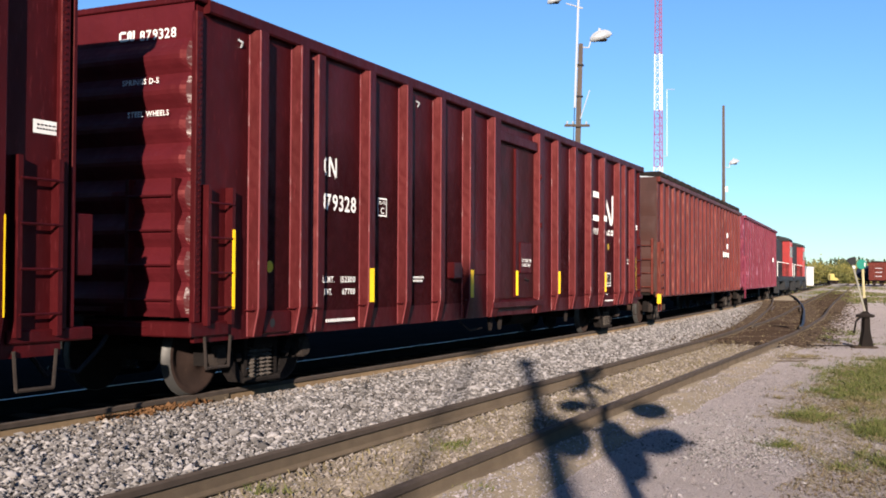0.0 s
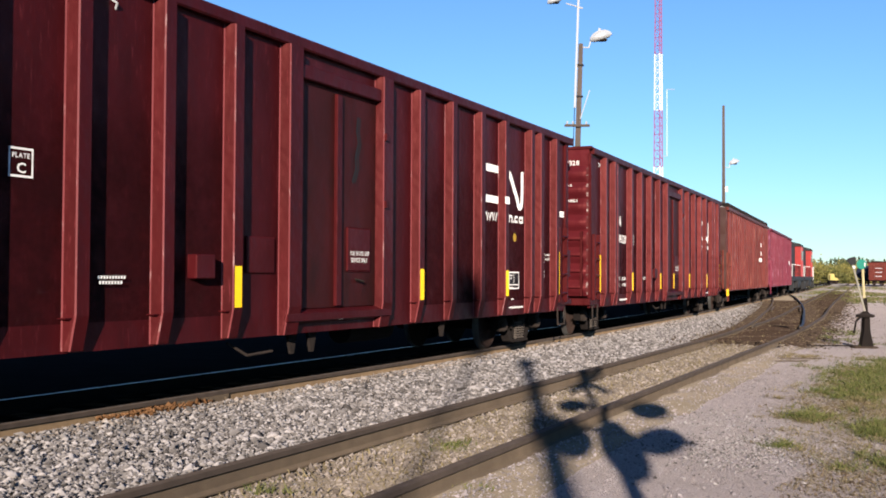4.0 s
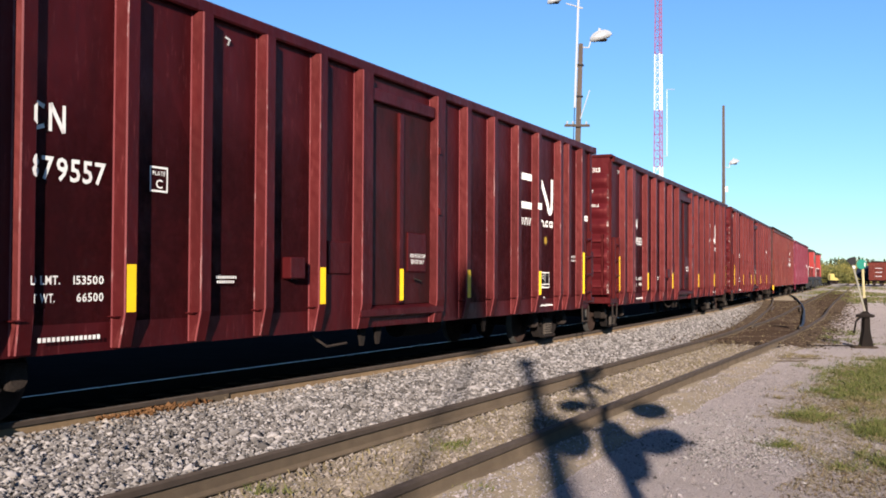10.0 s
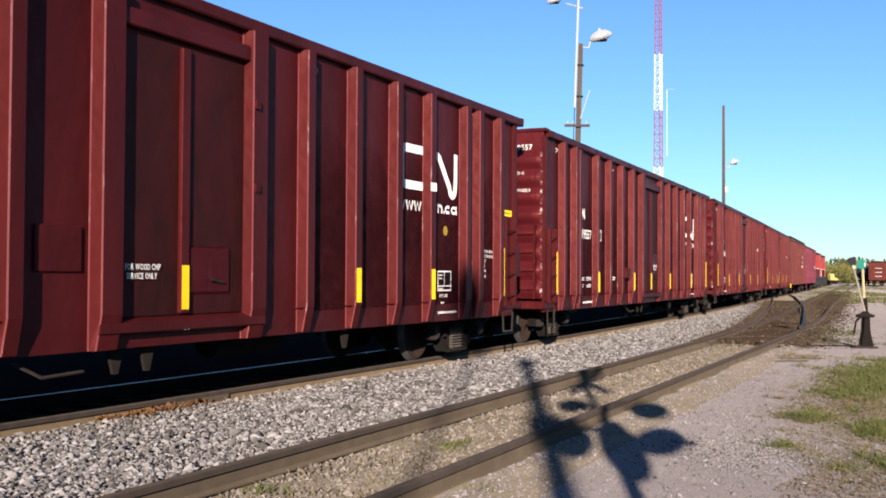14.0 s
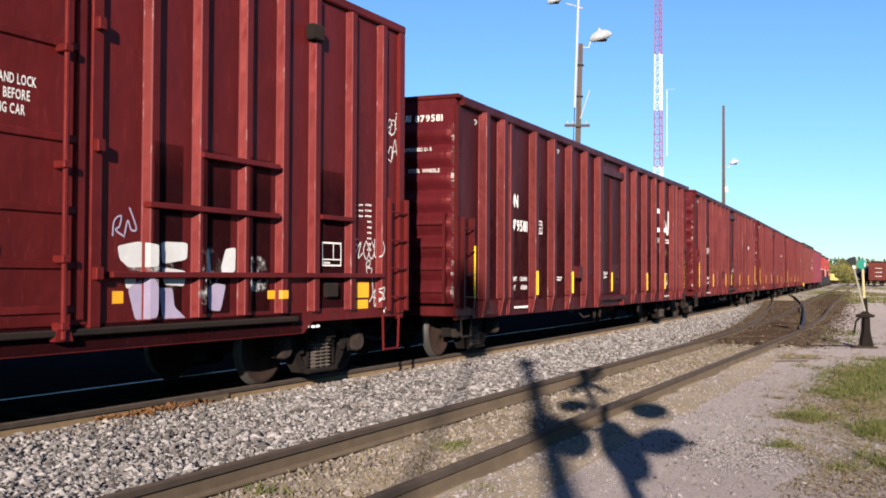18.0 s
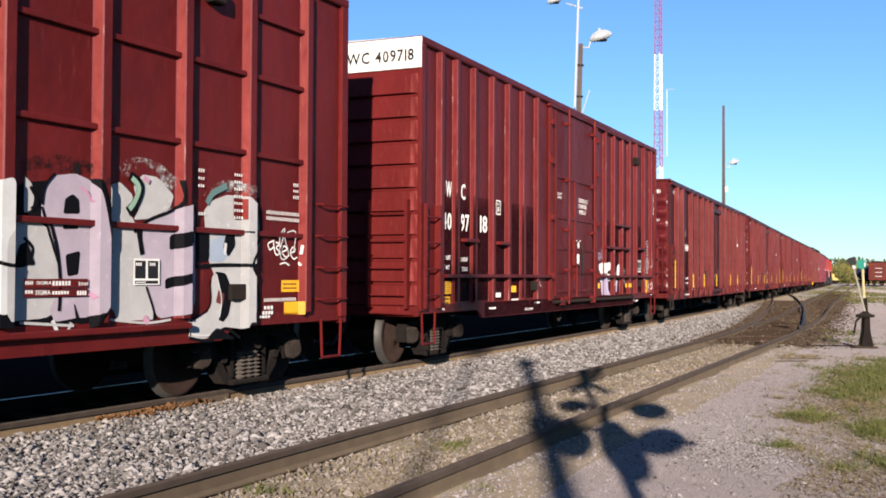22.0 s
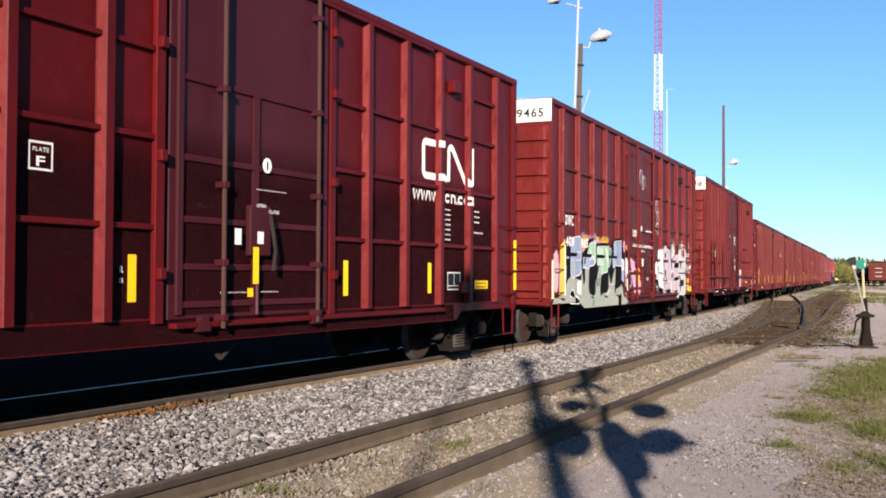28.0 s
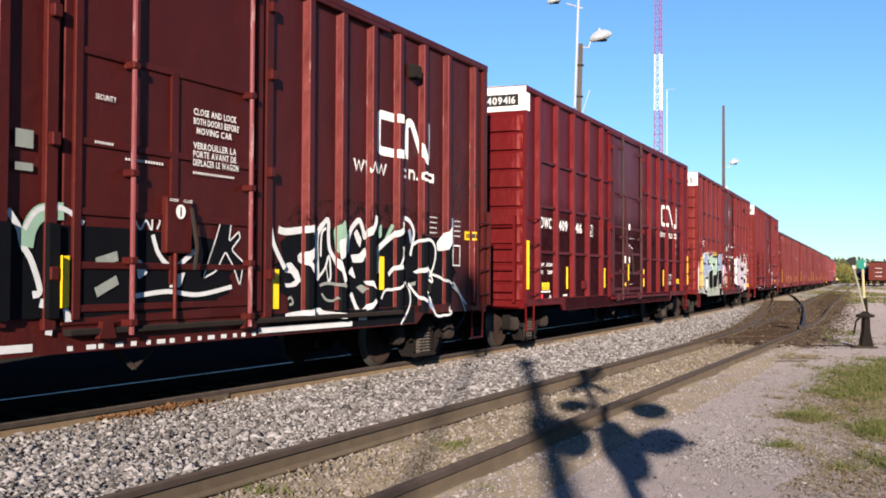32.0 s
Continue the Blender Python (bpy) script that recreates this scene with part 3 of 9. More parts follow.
p = np.array([(x + o * math.cos(a), y - o * math.sin(a), -0.222) for x, y, a in through_line if 26 < y < 90 for o in 0.95 + rng.exponential(0.35, 40)] + [(x + o * math.cos(a), y - o * math.sin(a), -0.222) for x, y, a in left_line if 24 < y < 34 for o in 0.95 + rng.exponential(0.35, 60)])
strew("track_gravel", p, rng.gamma(3, 0.005, len(p)) + 0.006, M["oily_stone"], "dark stones strewn beside the turnout", "gravel", 95)
strip("tan_bed", [l for l in left_line if 62.5 < l[1] < 90], [(-1.5, -0.2), (-0.95, -0.13), (0, -0.1), (0.95, -0.12), (1.4, -0.2)], M["infill"], "tan gravel under the far end of the turnout", "track bed", 0.03, 8)


# ---- lettering and painted shapes ----
CHARS = "ABCDEFGHIJKLMNOPQRSTUVWXYZ0123456789.-/&"
GLYPH = {}


def load_glyphs():
    obs = {}
    for ch in CHARS:
        cu = bpy.data.curves.new("glyph", "FONT")
        cu.body, cu.size, cu.resolution_u, cu.offset = ch, 1.0, 2, 0.018
        obs[ch] = new("glyph", cu)
    bpy.context.view_layer.update()
    dg = bpy.context.evaluated_depsgraph_get()
    for ch, ob in obs.items():
        me = bpy.data.meshes.new_from_object(ob.evaluated_get(dg))
        v = np.array([x.co[:2] for x in me.vertices]) if len(me.vertices) else np.zeros((0, 2))
        GLYPH[ch] = (v, [tuple(p.vertices) for p in me.polygons])
        bpy.data.meshes.remove(me)
        cu = ob.data
        bpy.data.objects.remove(ob)
        bpy.data.curves.remove(cu)


load_glyphs()


def words(text, a0, a1, z0, z1):
    """Polygons of a line of text stretched into a box; a along the car, z up."""
    polys, x = [], 0.0
    for ch in text:
        if ch == " ":
            x += 0.35
            continue
        v, fs = GLYPH[ch]
        if not len(v):
            continue
        x -= v[:, 0].min()
        polys += [[(x + v[i, 0], v[i, 1]) for i in f] for f in fs]
        x += v[:, 0].max() + 0.1
    width = x - 0.1
    return [[(a0 + px / width * (a1 - a0), z0 + pz / 0.72 * (z1 - z0)) for px, pz in p] for p in polys]


def rect(a0, a1, z0, z1):
    return [(a0, z0), (a1, z0), (a1, z1), (a0, z1)]


def bars(a0, a1, z0, z1, n, gap=0.3):
    w = (a1 - a0) / n
    return [rect(a0 + i * w, a0 + (i + 1 - gap) * w, z0, z1) for i in range(n)]


def ring(a0, a1, z0, z1, t):
    return [rect(a0, a1, z0, z0 + t), rect(a0, a1, z1 - t, z1), rect(a0, a0 + t, z0 + t, z1 - t), rect(a1 - t, a1, z0 + t, z1 - t)]


def disc(a, z, ra, rz, n=14):
    return [[(a + ra * math.cos(2 * math.pi * i / n), z + rz * math.sin(2 * math.pi * i / n)) for i in range(n)]]


def stroke(pts, w):
    """A band of width w along a line of points."""
    out = []
    p = [Vector(q) for q in pts]
    left, right = [], []
    for i, q in enumerate(p):
        d = (p[min(i + 1, len(p) - 1)] - p[max(i - 1, 0)]).normalized()
        nrm = Vector((-d.y, d.x)) * w / 2
        left.append(q + nrm)
        right.append(q - nrm)
    for i in range(len(p) - 1):
        out.append([tuple(left[i]), tuple(right[i]), tuple(right[i + 1]), tuple(left[i + 1])])
    return out


def arc(cx, cz, r, a0, a1, n=6):
    return [(cx + r * math.cos(radians(a0 + (a1 - a0) * i / n)), cz + r * math.sin(radians(a0 + (a1 - a0) * i / n))) for i in range(n + 1)]


def emblem(a0, z0, w, h, t):
    """Two linked bands of even width: an open hook and a rounded zigzag."""
    q, p, x = t * 0.8, t * 0.92, a0 + 0.5 * w + t / 2
    hook = [(a0 + 0.43 * w, z0 + h - t / 2)] + arc(a0 + t / 2 + q, z0 + h - t / 2 - q, q, 90, 180) + arc(a0 + t / 2 + q, z0 + t / 2 + q, q, 180, 270) + [(a0 + 0.5 * w, z0 + t / 2)]
    zig = [(x, z0 + t * 0.2), (x + 0.01, z0 + h - t * 1.6)] + arc(x + p, z0 + h - t * 0.5 - p, p, 175, 45, 6) + arc(a0 + w - t / 2 - q, z0 + t * 0.3 + q, q, 205, 350, 6) + [(a0 + w - t / 2, z0 + h)]
    return stroke(hook, t) + stroke(zig, t)


def web_marks(a0, a1, z0, z1):
    """A row of zigzags, hooks, arches and a dot: a painted line drawn as plain shapes."""
    span, h, t = a1 - a0, z1 - z0, 0.042
    w, zm = span * 0.385 / 3, (z0 + z1) / 2
    out = []
    for k in range(3):
        x = a0 + k * w
        out += stroke([(x + 0.02, z1), (x + w * 0.26, z0), (x + w * 0.46, z1 - h * 0.1), (x + w * 0.66, z0), (x + w * 0.9, z1)], t)
    b = a0 + span * 0.55
    v = span * 0.45 / 4.3
    oval = lambda x, p, q: [(x + 0.38 * v * math.cos(math.radians(p + (q - p) * k / 10)), zm + (h / 2 - t / 2) * math.sin(math.radians(p + (q - p) * k / 10))) for k in range(11)]
    for x in (b + 0.42 * v, b + 2.75 * v):
        out += stroke(oval(x, 45, 315), t)
    out += stroke([(b + 1.1 * v, z0), (b + 1.1 * v, z1)], t) + stroke([(b + 1.1 * v, z1 - h * 0.3), (b + 1.3 * v, z1 - t / 2), (b + 1.55 * v, z1 - t / 2), (b + 1.72 * v, z1 - h * 0.3), (b + 1.72 * v, z0)], t)
    out += [rect(b + 2.0 * v, b + 2.0 * v + 0.045, z0, z0 + 0.045)]
    out += stroke(oval(b + 3.8 * v, 0, 360), t) + stroke([(b + 4.22 * v, z1), (b + 4.22 * v, z0)], t)
    return out


class Relief:
    """How far a car's side stands out, along the car and up it."""

    def __init__(self, length, wide, bands, taper=None):
        self.length, self.wide, self.taper = length, wide, taper
        self.knots = sorted((a, d) for s0, s1, bev, depth in bands for a, d in ((s0, 0), (s0 + bev, depth), (s1 - bev, depth), (s1, 0)))

    def out(self, s, z):
        d = float(np.interp(s, [k[0] for k in self.knots], [k[1] for k in self.knots])) if self.knots else 0.0
        if self.taper and z < self.taper[1]:
            d *= 0.5 + 0.5 * max(0.0, (z - self.taper[0]) / (self.taper[1] - self.taper[0]))
        return d


SMALL = ("small_mark", "weight_mark", "dimension_mark", "bottom_mark", "end_mark", "plate_line", "door_text", "console_mark", "web_lettering", "number", "initial_mark", "end_number", "end_initial_mark", "plate_mark", "scribble", "crank_text", "lettering", "spray_stroke", "spray_shade")


def decal(name, parent, rel, polys, material, label="", lift=0.004, extra=0.0, bare=()):
    """Paint that lies on the relief of the car's near side."""
    if name in ("yellow_plate", "white_plate") and len(polys) > 1:
        return [decal(name, parent, rel, [q], material, label, lift, extra) for q in polys]
    bm = bm_new()
    for p in polys:
        try:
            bm.faces.new([bm.verts.new((a, 0, z)) for a, z in p])
        except ValueError:
            pass
    lo, hi = min(v.co.x for v in bm.verts), max(v.co.x for v in bm.verts)
    cuts = [k[0] for k in rel.knots if lo < k[0] < hi]
    for a in cuts:
        bmesh.ops.bisect_plane(bm, geom=bm.verts[:] + bm.edges[:] + bm.faces[:], plane_co=(a, 0, 0), plane_no=(1, 0, 0))
    if rel.taper and cuts:
        bmesh.ops.bisect_plane(bm, geom=bm.verts[:] + bm.edges[:] + bm.faces[:], plane_co=(0, 0, rel.taper[1]), plane_no=(0, 0, 1))
    if bare:      # left unpainted: the standing ribs
        gone_ = [f for f in bm.faces if any(a < f.calc_center_median().x < b for a, b in bare)]
        bmesh.ops.delete(bm, geom=gone_, context="FACES")
    for v in bm.verts:
        v.co = (v.co.x - rel.length / 2, -(rel.wide + rel.out(v.co.x, v.co.z) + lift + extra), v.co.z)
    bmesh.ops.recalc_face_normals(bm, faces=bm.faces)
    bm.faces.ensure_lookup_table()
    for f in bm.faces:
        if f.normal.y > 0:
            f.normal_flip()
    ob = part(name, bm, material, parent, label)
    return tagged(ob, kind="stuff") if name in SMALL else ob


def end_decal(name, parent, x, polys, material, label=""):
    """Paint on the rear end; polygons in (to the near side, up)."""
    bm = bm_new()
    for p in polys:
        bm.faces.new([bm.verts.new((x, -a, z)) for a, z in p])
    for f in bm.faces:
        f.normal_update()
        if f.normal.x > 0:
            f.normal_flip()
    ob = part(name, bm, material, parent, label)
    return tagged(ob, kind="stuff") if name in SMALL else ob


# ---- running gear, shared by all wagons ----
def side_frame_mesh():
    bm = bm_new()
    y0, y1 = -0.08, 0.08
    prism(bm, [(-1.08, 0.56), (-1.0, 0.66), (-0.6, 0.72), (-0.3, 0.8), (0.3, 0.8), (0.6, 0.72), (1.0, 0.66), (1.08, 0.56), (0.72, 0.58), (0.45, 0.66), (-0.45, 0.66), (-0.72, 0.58)], y0, y1)
    for s in (-1, 1):
        prism(bm, [(s * 0.74, 0.58), (s * 0.62, 0.6), (s * 0.4, 0.26), (s * 0.3, 0.2), (s * 0.3, 0.1), (s * 0.42, 0.12), (s * 0.56, 0.26)], y0, y1)
        prism(bm, [(s * 0.7, 0.58), (s * 0.73, 0.34), (s * 0.78, 0.34), (s * 0.79, 0.58)], y0, y1)
        prism(bm, [(s * 1.08, 0.56), (s * 1.07, 0.36), (s * 1.02, 0.36), (s * 0.99, 0.58)], y0, y1)
        box(bm, s * 0.31 - 0.035, s * 0.31 + 0.035, -0.1, 0.08, 0.18, 0.68, bevel=0.01)
        rod(bm, (s * 0.5, -0.08, 0.42), (s * 0.5, -0.14, 0.42), 0.05, 10)
    box(bm, -0.36, 0.36, -0.15, 0.1, 0.1, 0.16, bevel=0.015)
    prism(bm, [(-0.26, 0.56), (0.26, 0.56), (0.22, 0.66), (-0.22, 0.66)], -0.17, 0.05)
    return mesh_of("side_frame", bm, M["cast"])


def spring_mesh():
    prof = [(0.04, 0.16)]
    for k in range(8):
        z = 0.17 + k * 0.047
        prof += [(0.03, z), (0.07, z + 0.008), (0.079, z + 0.017), (0.07, z + 0.026), (0.03, z + 0.034)]
    prof.append((0.04, 0.56))
    return mesh_of("spring", lathe(bm_new(), prof, 14, "z"), M["coil"], True)


def wheelset_mesh():
    prof, mi = [], []
    for r, y, m in ((0.02, -1.02, 0), (0.075, -1.02, 0), (0.075, -0.84, 0), (0.1, -0.82, 0), (0.11, -0.8, 0), (0.3, -0.755, 0), (0.375, -0.79, 0), (0.4, -0.8, 0), (0.445, -0.8, 1), (0.452, -0.72, 1), (0.478, -0.705, 1), (0.48, -0.69, 1), (0.47, -0.68, 1),
                    (0.4, -0.68, 0), (0.33, -0.69, 0), (0.12, -0.66, 0), (0.085, -0.64, 0)):
        prof.append((r, y))
        mi.append(m)
    prof += [(r, -y) for r, y in prof[::-1]]
    mi = mi + mi[::-1]
    bm = lathe(bm_new(), prof, 28, "y", mi[:-1])
    for s in (-1, 1):
        for k in range(3):
            a = k * 2.094
            rod(bm, (0.045 * math.cos(a), s * 1.02, 0.045 * math.sin(a)), (0.045 * math.cos(a), s * 1.05, 0.045 * math.sin(a)), 0.014, 6)
    return mesh_of("wheelset", bm, [M["wheel"], M["tread"]], True)


def bearing_mesh():
    bm = bm_new()
    lathe(bm, [(0.02, -0.13), (0.1, -0.13), (0.125, -0.1), (0.125, 0.08), (0.1, 0.1)], 14, "y")
    box(bm, -0.13, 0.13, -0.1, 0.1, 0.06, 0.13, bevel=0.015)
    return mesh_of("bearing_box", bm, M["truck"])


GEAR = dict(frame=side_frame_mesh(), spring=spring_mesh(), wheels=wheelset_mesh(), bearing=bearing_mesh())
BOLSTER = mesh_of("bolster", box(box(bm_new(), -0.2, 0.2, -1.15, 1.15, 0.5, 0.68, bevel=0.02), -0.25, 0.25, -0.3, 0.3, 0.68, 0.82), M["under"])
BRAKE = mesh_of("brake_beam", bent(bm_new(), [(-0.42, -0.75, 0.42), (-0.35, 0, 0.38), (-0.42, 0.75, 0.42)], 0.035, 6), M["under"])
ROLLING = []


def bogie(parent, x):
    t = part("bogie", BOLSTER, None, parent, "cast steel freight bogie", at=(x, 0, 0))
    for s in (-1, 1):
        f = part("side_frame", GEAR["frame"], None, t, at=(0, s * 1.0, 0))
        if s > 0:
            f.rotation_euler = (0, 0, math.pi)
        for u in (-0.14, 0.0, 0.14):
            part("spring", GEAR["spring"], None, t, at=(u, s * 1.07, 0))
        for u in (-0.89, 0.89):
            part("bearing_box", GEAR["bearing"], None, t, at=(u, s * 1.05, 0.46))
    part("brake_beam", BRAKE, None, t)
    for u in (-0.89, 0.89):
        ROLLING.append((part("wheelset", GEAR["wheels"], None, t, "rusty wheelset with polished treads", at=(u, 0, 0.46)), u))
    return t


def coupler(parent, x, s):
    bm = bm_new()
    box(bm, min(x, x + s * 0.5), max(x, x + s * 0.5), -0.09, 0.09, 0.78, 0.96, bevel=0.02)
    prism(bm, [(x + s * 0.45, -0.17), (x + s * 0.62, -0.2), (x + s * 0.83, -0.1), (x + s * 0.8, 0.0), (x + s * 0.68, -0.03), (x + s * 0.68, 0.12), (x + s * 0.8, 0.2), (x + s * 0.6, 0.2), (x + s * 0.45, 0.12)], 0.73, 1.01, "z")
    part("coupler", bm, M["truck"], parent)
    part("air_hose", bent(bm_new(), [(x + s * 0.1, -0.4, 0.8), (x + s * 0.3, -0.42, 0.6), (x + s * 0.55, -0.36, 0.36), (x + s * 0.8, -0.2, 0.42)], 0.025, 6), M["black"], parent, "black air hose")


def ladder(parent, place, wide, z0, z1, n, material, axis="side", out=0.1, stiles=True):
    """Grab ladder: two flat stiles and rungs, standing off the wall. place: along the car (side) or to the near side (end)."""
    bm = bm_new()
    a0, a1 = place, place + wide
    if axis == "side":
        y = lambda d: -(W0[0] + d)
        if stiles:
            for a in (a0, a1):
                box(bm, a - 0.025, a + 0.025, min(y(0.0), y(out)), max(y(0.0), y(out)), z0, z1)
            part("ladder_stile", bm, material, parent)
        for k in range(n):
            z = z0 + (z1 - z0) * (k + 0.5) / n
            if not stiles:
                part("grab_rung", bent(bm_new(), [(a0 - 0.05, y(0.0), z), (a0 - 0.04, y(out), z), (a1 + 0.04, y(out), z), (a1 + 0.05, y(0.0), z)], 0.014, 6), material, parent)
                continue
            part("ladder_rung", rod(bm_new(), (a0, y(out), z), (a1, y(out), z), 0.014, 6), material, parent)
    else:
        x = place_x[0]
        for a in (a0, a1):
            box(bm, x - out, x - 0.03, -a - 0.025, -a + 0.025, z0, z1)
        part("ladder_stile", bm, material, parent)
        for k in range(n):
            z = z0 + (z1 - z0) * (k + 0.5) / n
            part("ladder_rung", rod(bm_new(), (x - out, -a0, z), (x - out, -a1, z), 0.014, 6), material, parent)


W0, place_x = [1.52], [0.0]


def stirrup(parent, x0, x1, y, z0, z1, material):
    part("stirrup_step", bent(bm_new(), [(x0, y, z1), (x0 + 0.03, y, z0), (x1 - 0.03, y, z0), (x1, y, z1)], 0.018, 6), material, parent)


def rib_mesh(base, bev, depth, z0, z1, paint, taper=None, chamfer=0.012, edge=None):
    """Pressed upright rib of hat section, standing out to -y; its base runs from 0 to base."""
    rows = [(z0, 0.5 if taper else 1.0)] + ([(taper, 1.0)] if taper else []) + [(z1, 1.0)]
    bm = bm_new()
    rings = []
    for z, k in rows:
        d = depth * k
        c = chamfer
        prof = [(-0.016, 0), (-0.002, -0.009), (bev - c * 0.4, -(d - c) if d > c else -d), (bev + c * 0.7, -d), (base - bev - c * 0.7, -d), (base - bev + c * 0.4, -(d - c) if d > c else -d), (base, 0)]
        rings.append([bm.verts.new((a, b, z)) for a, b in prof])
    for p, q in zip(rings, rings[1:]):
        for i in range(6):
            f = bm.faces.new((p[i], q[i], q[i + 1], p[i + 1]))
            f.material_index = 1 if i in (0, 2, 4) else 0      # weld bead and chafed edges; their highlight is put into the paint
    bm.faces.new(rings[-1])
    bm.faces.new(rings[0][::-1])
    bmesh.ops.recalc_face_normals(bm, faces=bm.faces)
    return mesh_of("rib", bm, [paint, edge or M["edgepaint"]])


# Rib edges: chafing and a bright edge highlight, both in this lighter paint.
M["rededge"] = mat("chafed glossy red paint, light as a highlight", (0.17, 0.022, 0.024), (0.11, 0.01, 0.011), (0.42, 0.2, 0.18), 3, (1, 1, 0.3), 14, 0.45, spot=0.62, drip=0.2)
M["edgepaint"] = mat("chafed red paint, light as a highlight", (0.25, 0.058, 0.06), (0.13, 0.02, 0.022), (0.5, 0.33, 0.32), 3, (1, 1, 0.3), 14, 0.45, spot=0.58, drip=0.2)


def ridged_end(x, paint, z0, z1, ztop, n, amp, wide, worn=None, square=False):
    """End wall pressed into level ridges; flat head plate above."""
    bm = bm_new()
    rows = [(z0, 0.0)]
    for k in range(n):
        a, b = z0 + (z1 - z0) * k / n, z0 + (z1 - z0) * (k + 1) / n
        h = b - a
        if square:
            rows += [(a + h * 0.06, 0.0), (a + h * 0.10, amp), (a + h * 0.93, amp * 0.55), (a + h * 0.97, 0.0)]
        else:
            rows += [(a + h * u, amp * math.sin(math.pi * u) ** 1.3) for u in (0.12, 0.25, 0.38, 0.5, 0.62, 0.75, 0.88, 1.0)]
    rows += [(ztop, 0.0)]
    cols = [(-wide, 0.0), (-wide + 0.055, 0.6), (-wide + 0.12, 0.9), (-wide + 0.22, 1.0), (wide - 0.22, 1.0), (wide - 0.1, 0.25), (wide, 0.0)]
    grid = [[bm.verts.new((x - d * k, y, z)) for y, k in cols] for z, d in rows]
    for a, b in zip(grid, grid[1:]):
        for i in range(len(cols) - 1):
            f = bm.faces.new((a[i], a[i + 1], b[i + 1], b[i]))
            if worn and i == 0 and max(rows[grid.index(a)][1], rows[grid.index(b)][1]) > amp * 0.5:
                f.material_index = 1
    back = [bm.verts.new((x + 0.06, y, z)) for y, z in ((-wide, z0), (wide, z0), (wide, ztop), (-wide, ztop))]
    bm.faces.new(back)
    bmesh.ops.recalc_face_normals(bm, faces=bm.faces)
    return mesh_of("end_wall", bm, [paint, worn or paint])


def shell(parent, L, W, zb, zt, paint, roof_rise, over=0.09, chord=0.15, proud=-0.05, back=0.05):
    """Floor, side sheets, top chords and roof of a covered wagon."""
    h = L / 2
    for s in (-1, 1):
        b = bm_new()
        box(b, -h - proud, h - back, min(s * W, s * (W - 0.05)), max(s * W, s * (W - 0.05)), zb, zt - chord * 0.5)
        part("side_sheet", b, paint, parent, "painted steel side sheet")
        b = bm_new()
        prism(b, [(s * (W - 0.02), zt - chord), (s * (W + over - 0.015), zt - chord), (s * (W + over), zt - chord + 0.02), (s * (W + over), zt - 0.015), (s * (W + over - 0.02), zt), (s * (W - 0.02), zt)], -h, h, "x")
        part("top_chord", b, paint, parent)
    b = bm_new()
    prism(b, [(-W + 0.03, zt - 0.03), (W - 0.03, zt - 0.03), (W - 0.03, zt), (0, zt + roof_rise), (-W + 0.03, zt)], -h + 0.02, h - 0.02, "x")
    part("roof", b, M["galv"], parent, "dull metal roof")
    part("floor_frame", box(box(bm_new(), -h + 0.1, h - 0.1, -W + 0.06, W - 0.06, 0.86, 0.98), -h + 0.05, h - 0.05, -0.32, 0.32, 0.7, 0.86), M["under"], parent, "dark steel underframe")
    for k in range(6):
        x = -h + 3.0 + k * (L - 6.0) / 5
        part("crossbearer", prism(bm_new(), [(-W + 0.08, 0.86), (W - 0.08, 0.86), (0.4, 0.62), (-0.4, 0.62)], x - 0.06, x + 0.06, "x"), M["under"], parent)
    for s in (-1, 1):
        coupler(parent, s * (h + 0.02), s)


# Dark mottling for the long wagons' panels, denser towards the bottom.
MOTTLE = haze_mat("dark mottle, denser low down", (0.022, 0.0038, 0.005), 1.5, 2.2, 0.85, 0.4, 3.4)


# ---- long ribbed wagon ----
LONG_L = 18.7
LONG_RIBS = (0.84, 1.7, 2.19, 3.4, 4.53, 5.69, 6.84, 11.36, 12.52, 13.67, 14.75, 16.06, 16.58, 17.48)
RIB_LONG = rib_mesh(0.23, 0.03, 0.135, 0.7, 4.2, M["maroon"], 1.02)
POST_LONG = rib_mesh(0.34, 0.03, 0.135, 0.68, 4.2, M["maroon"], 1.02)


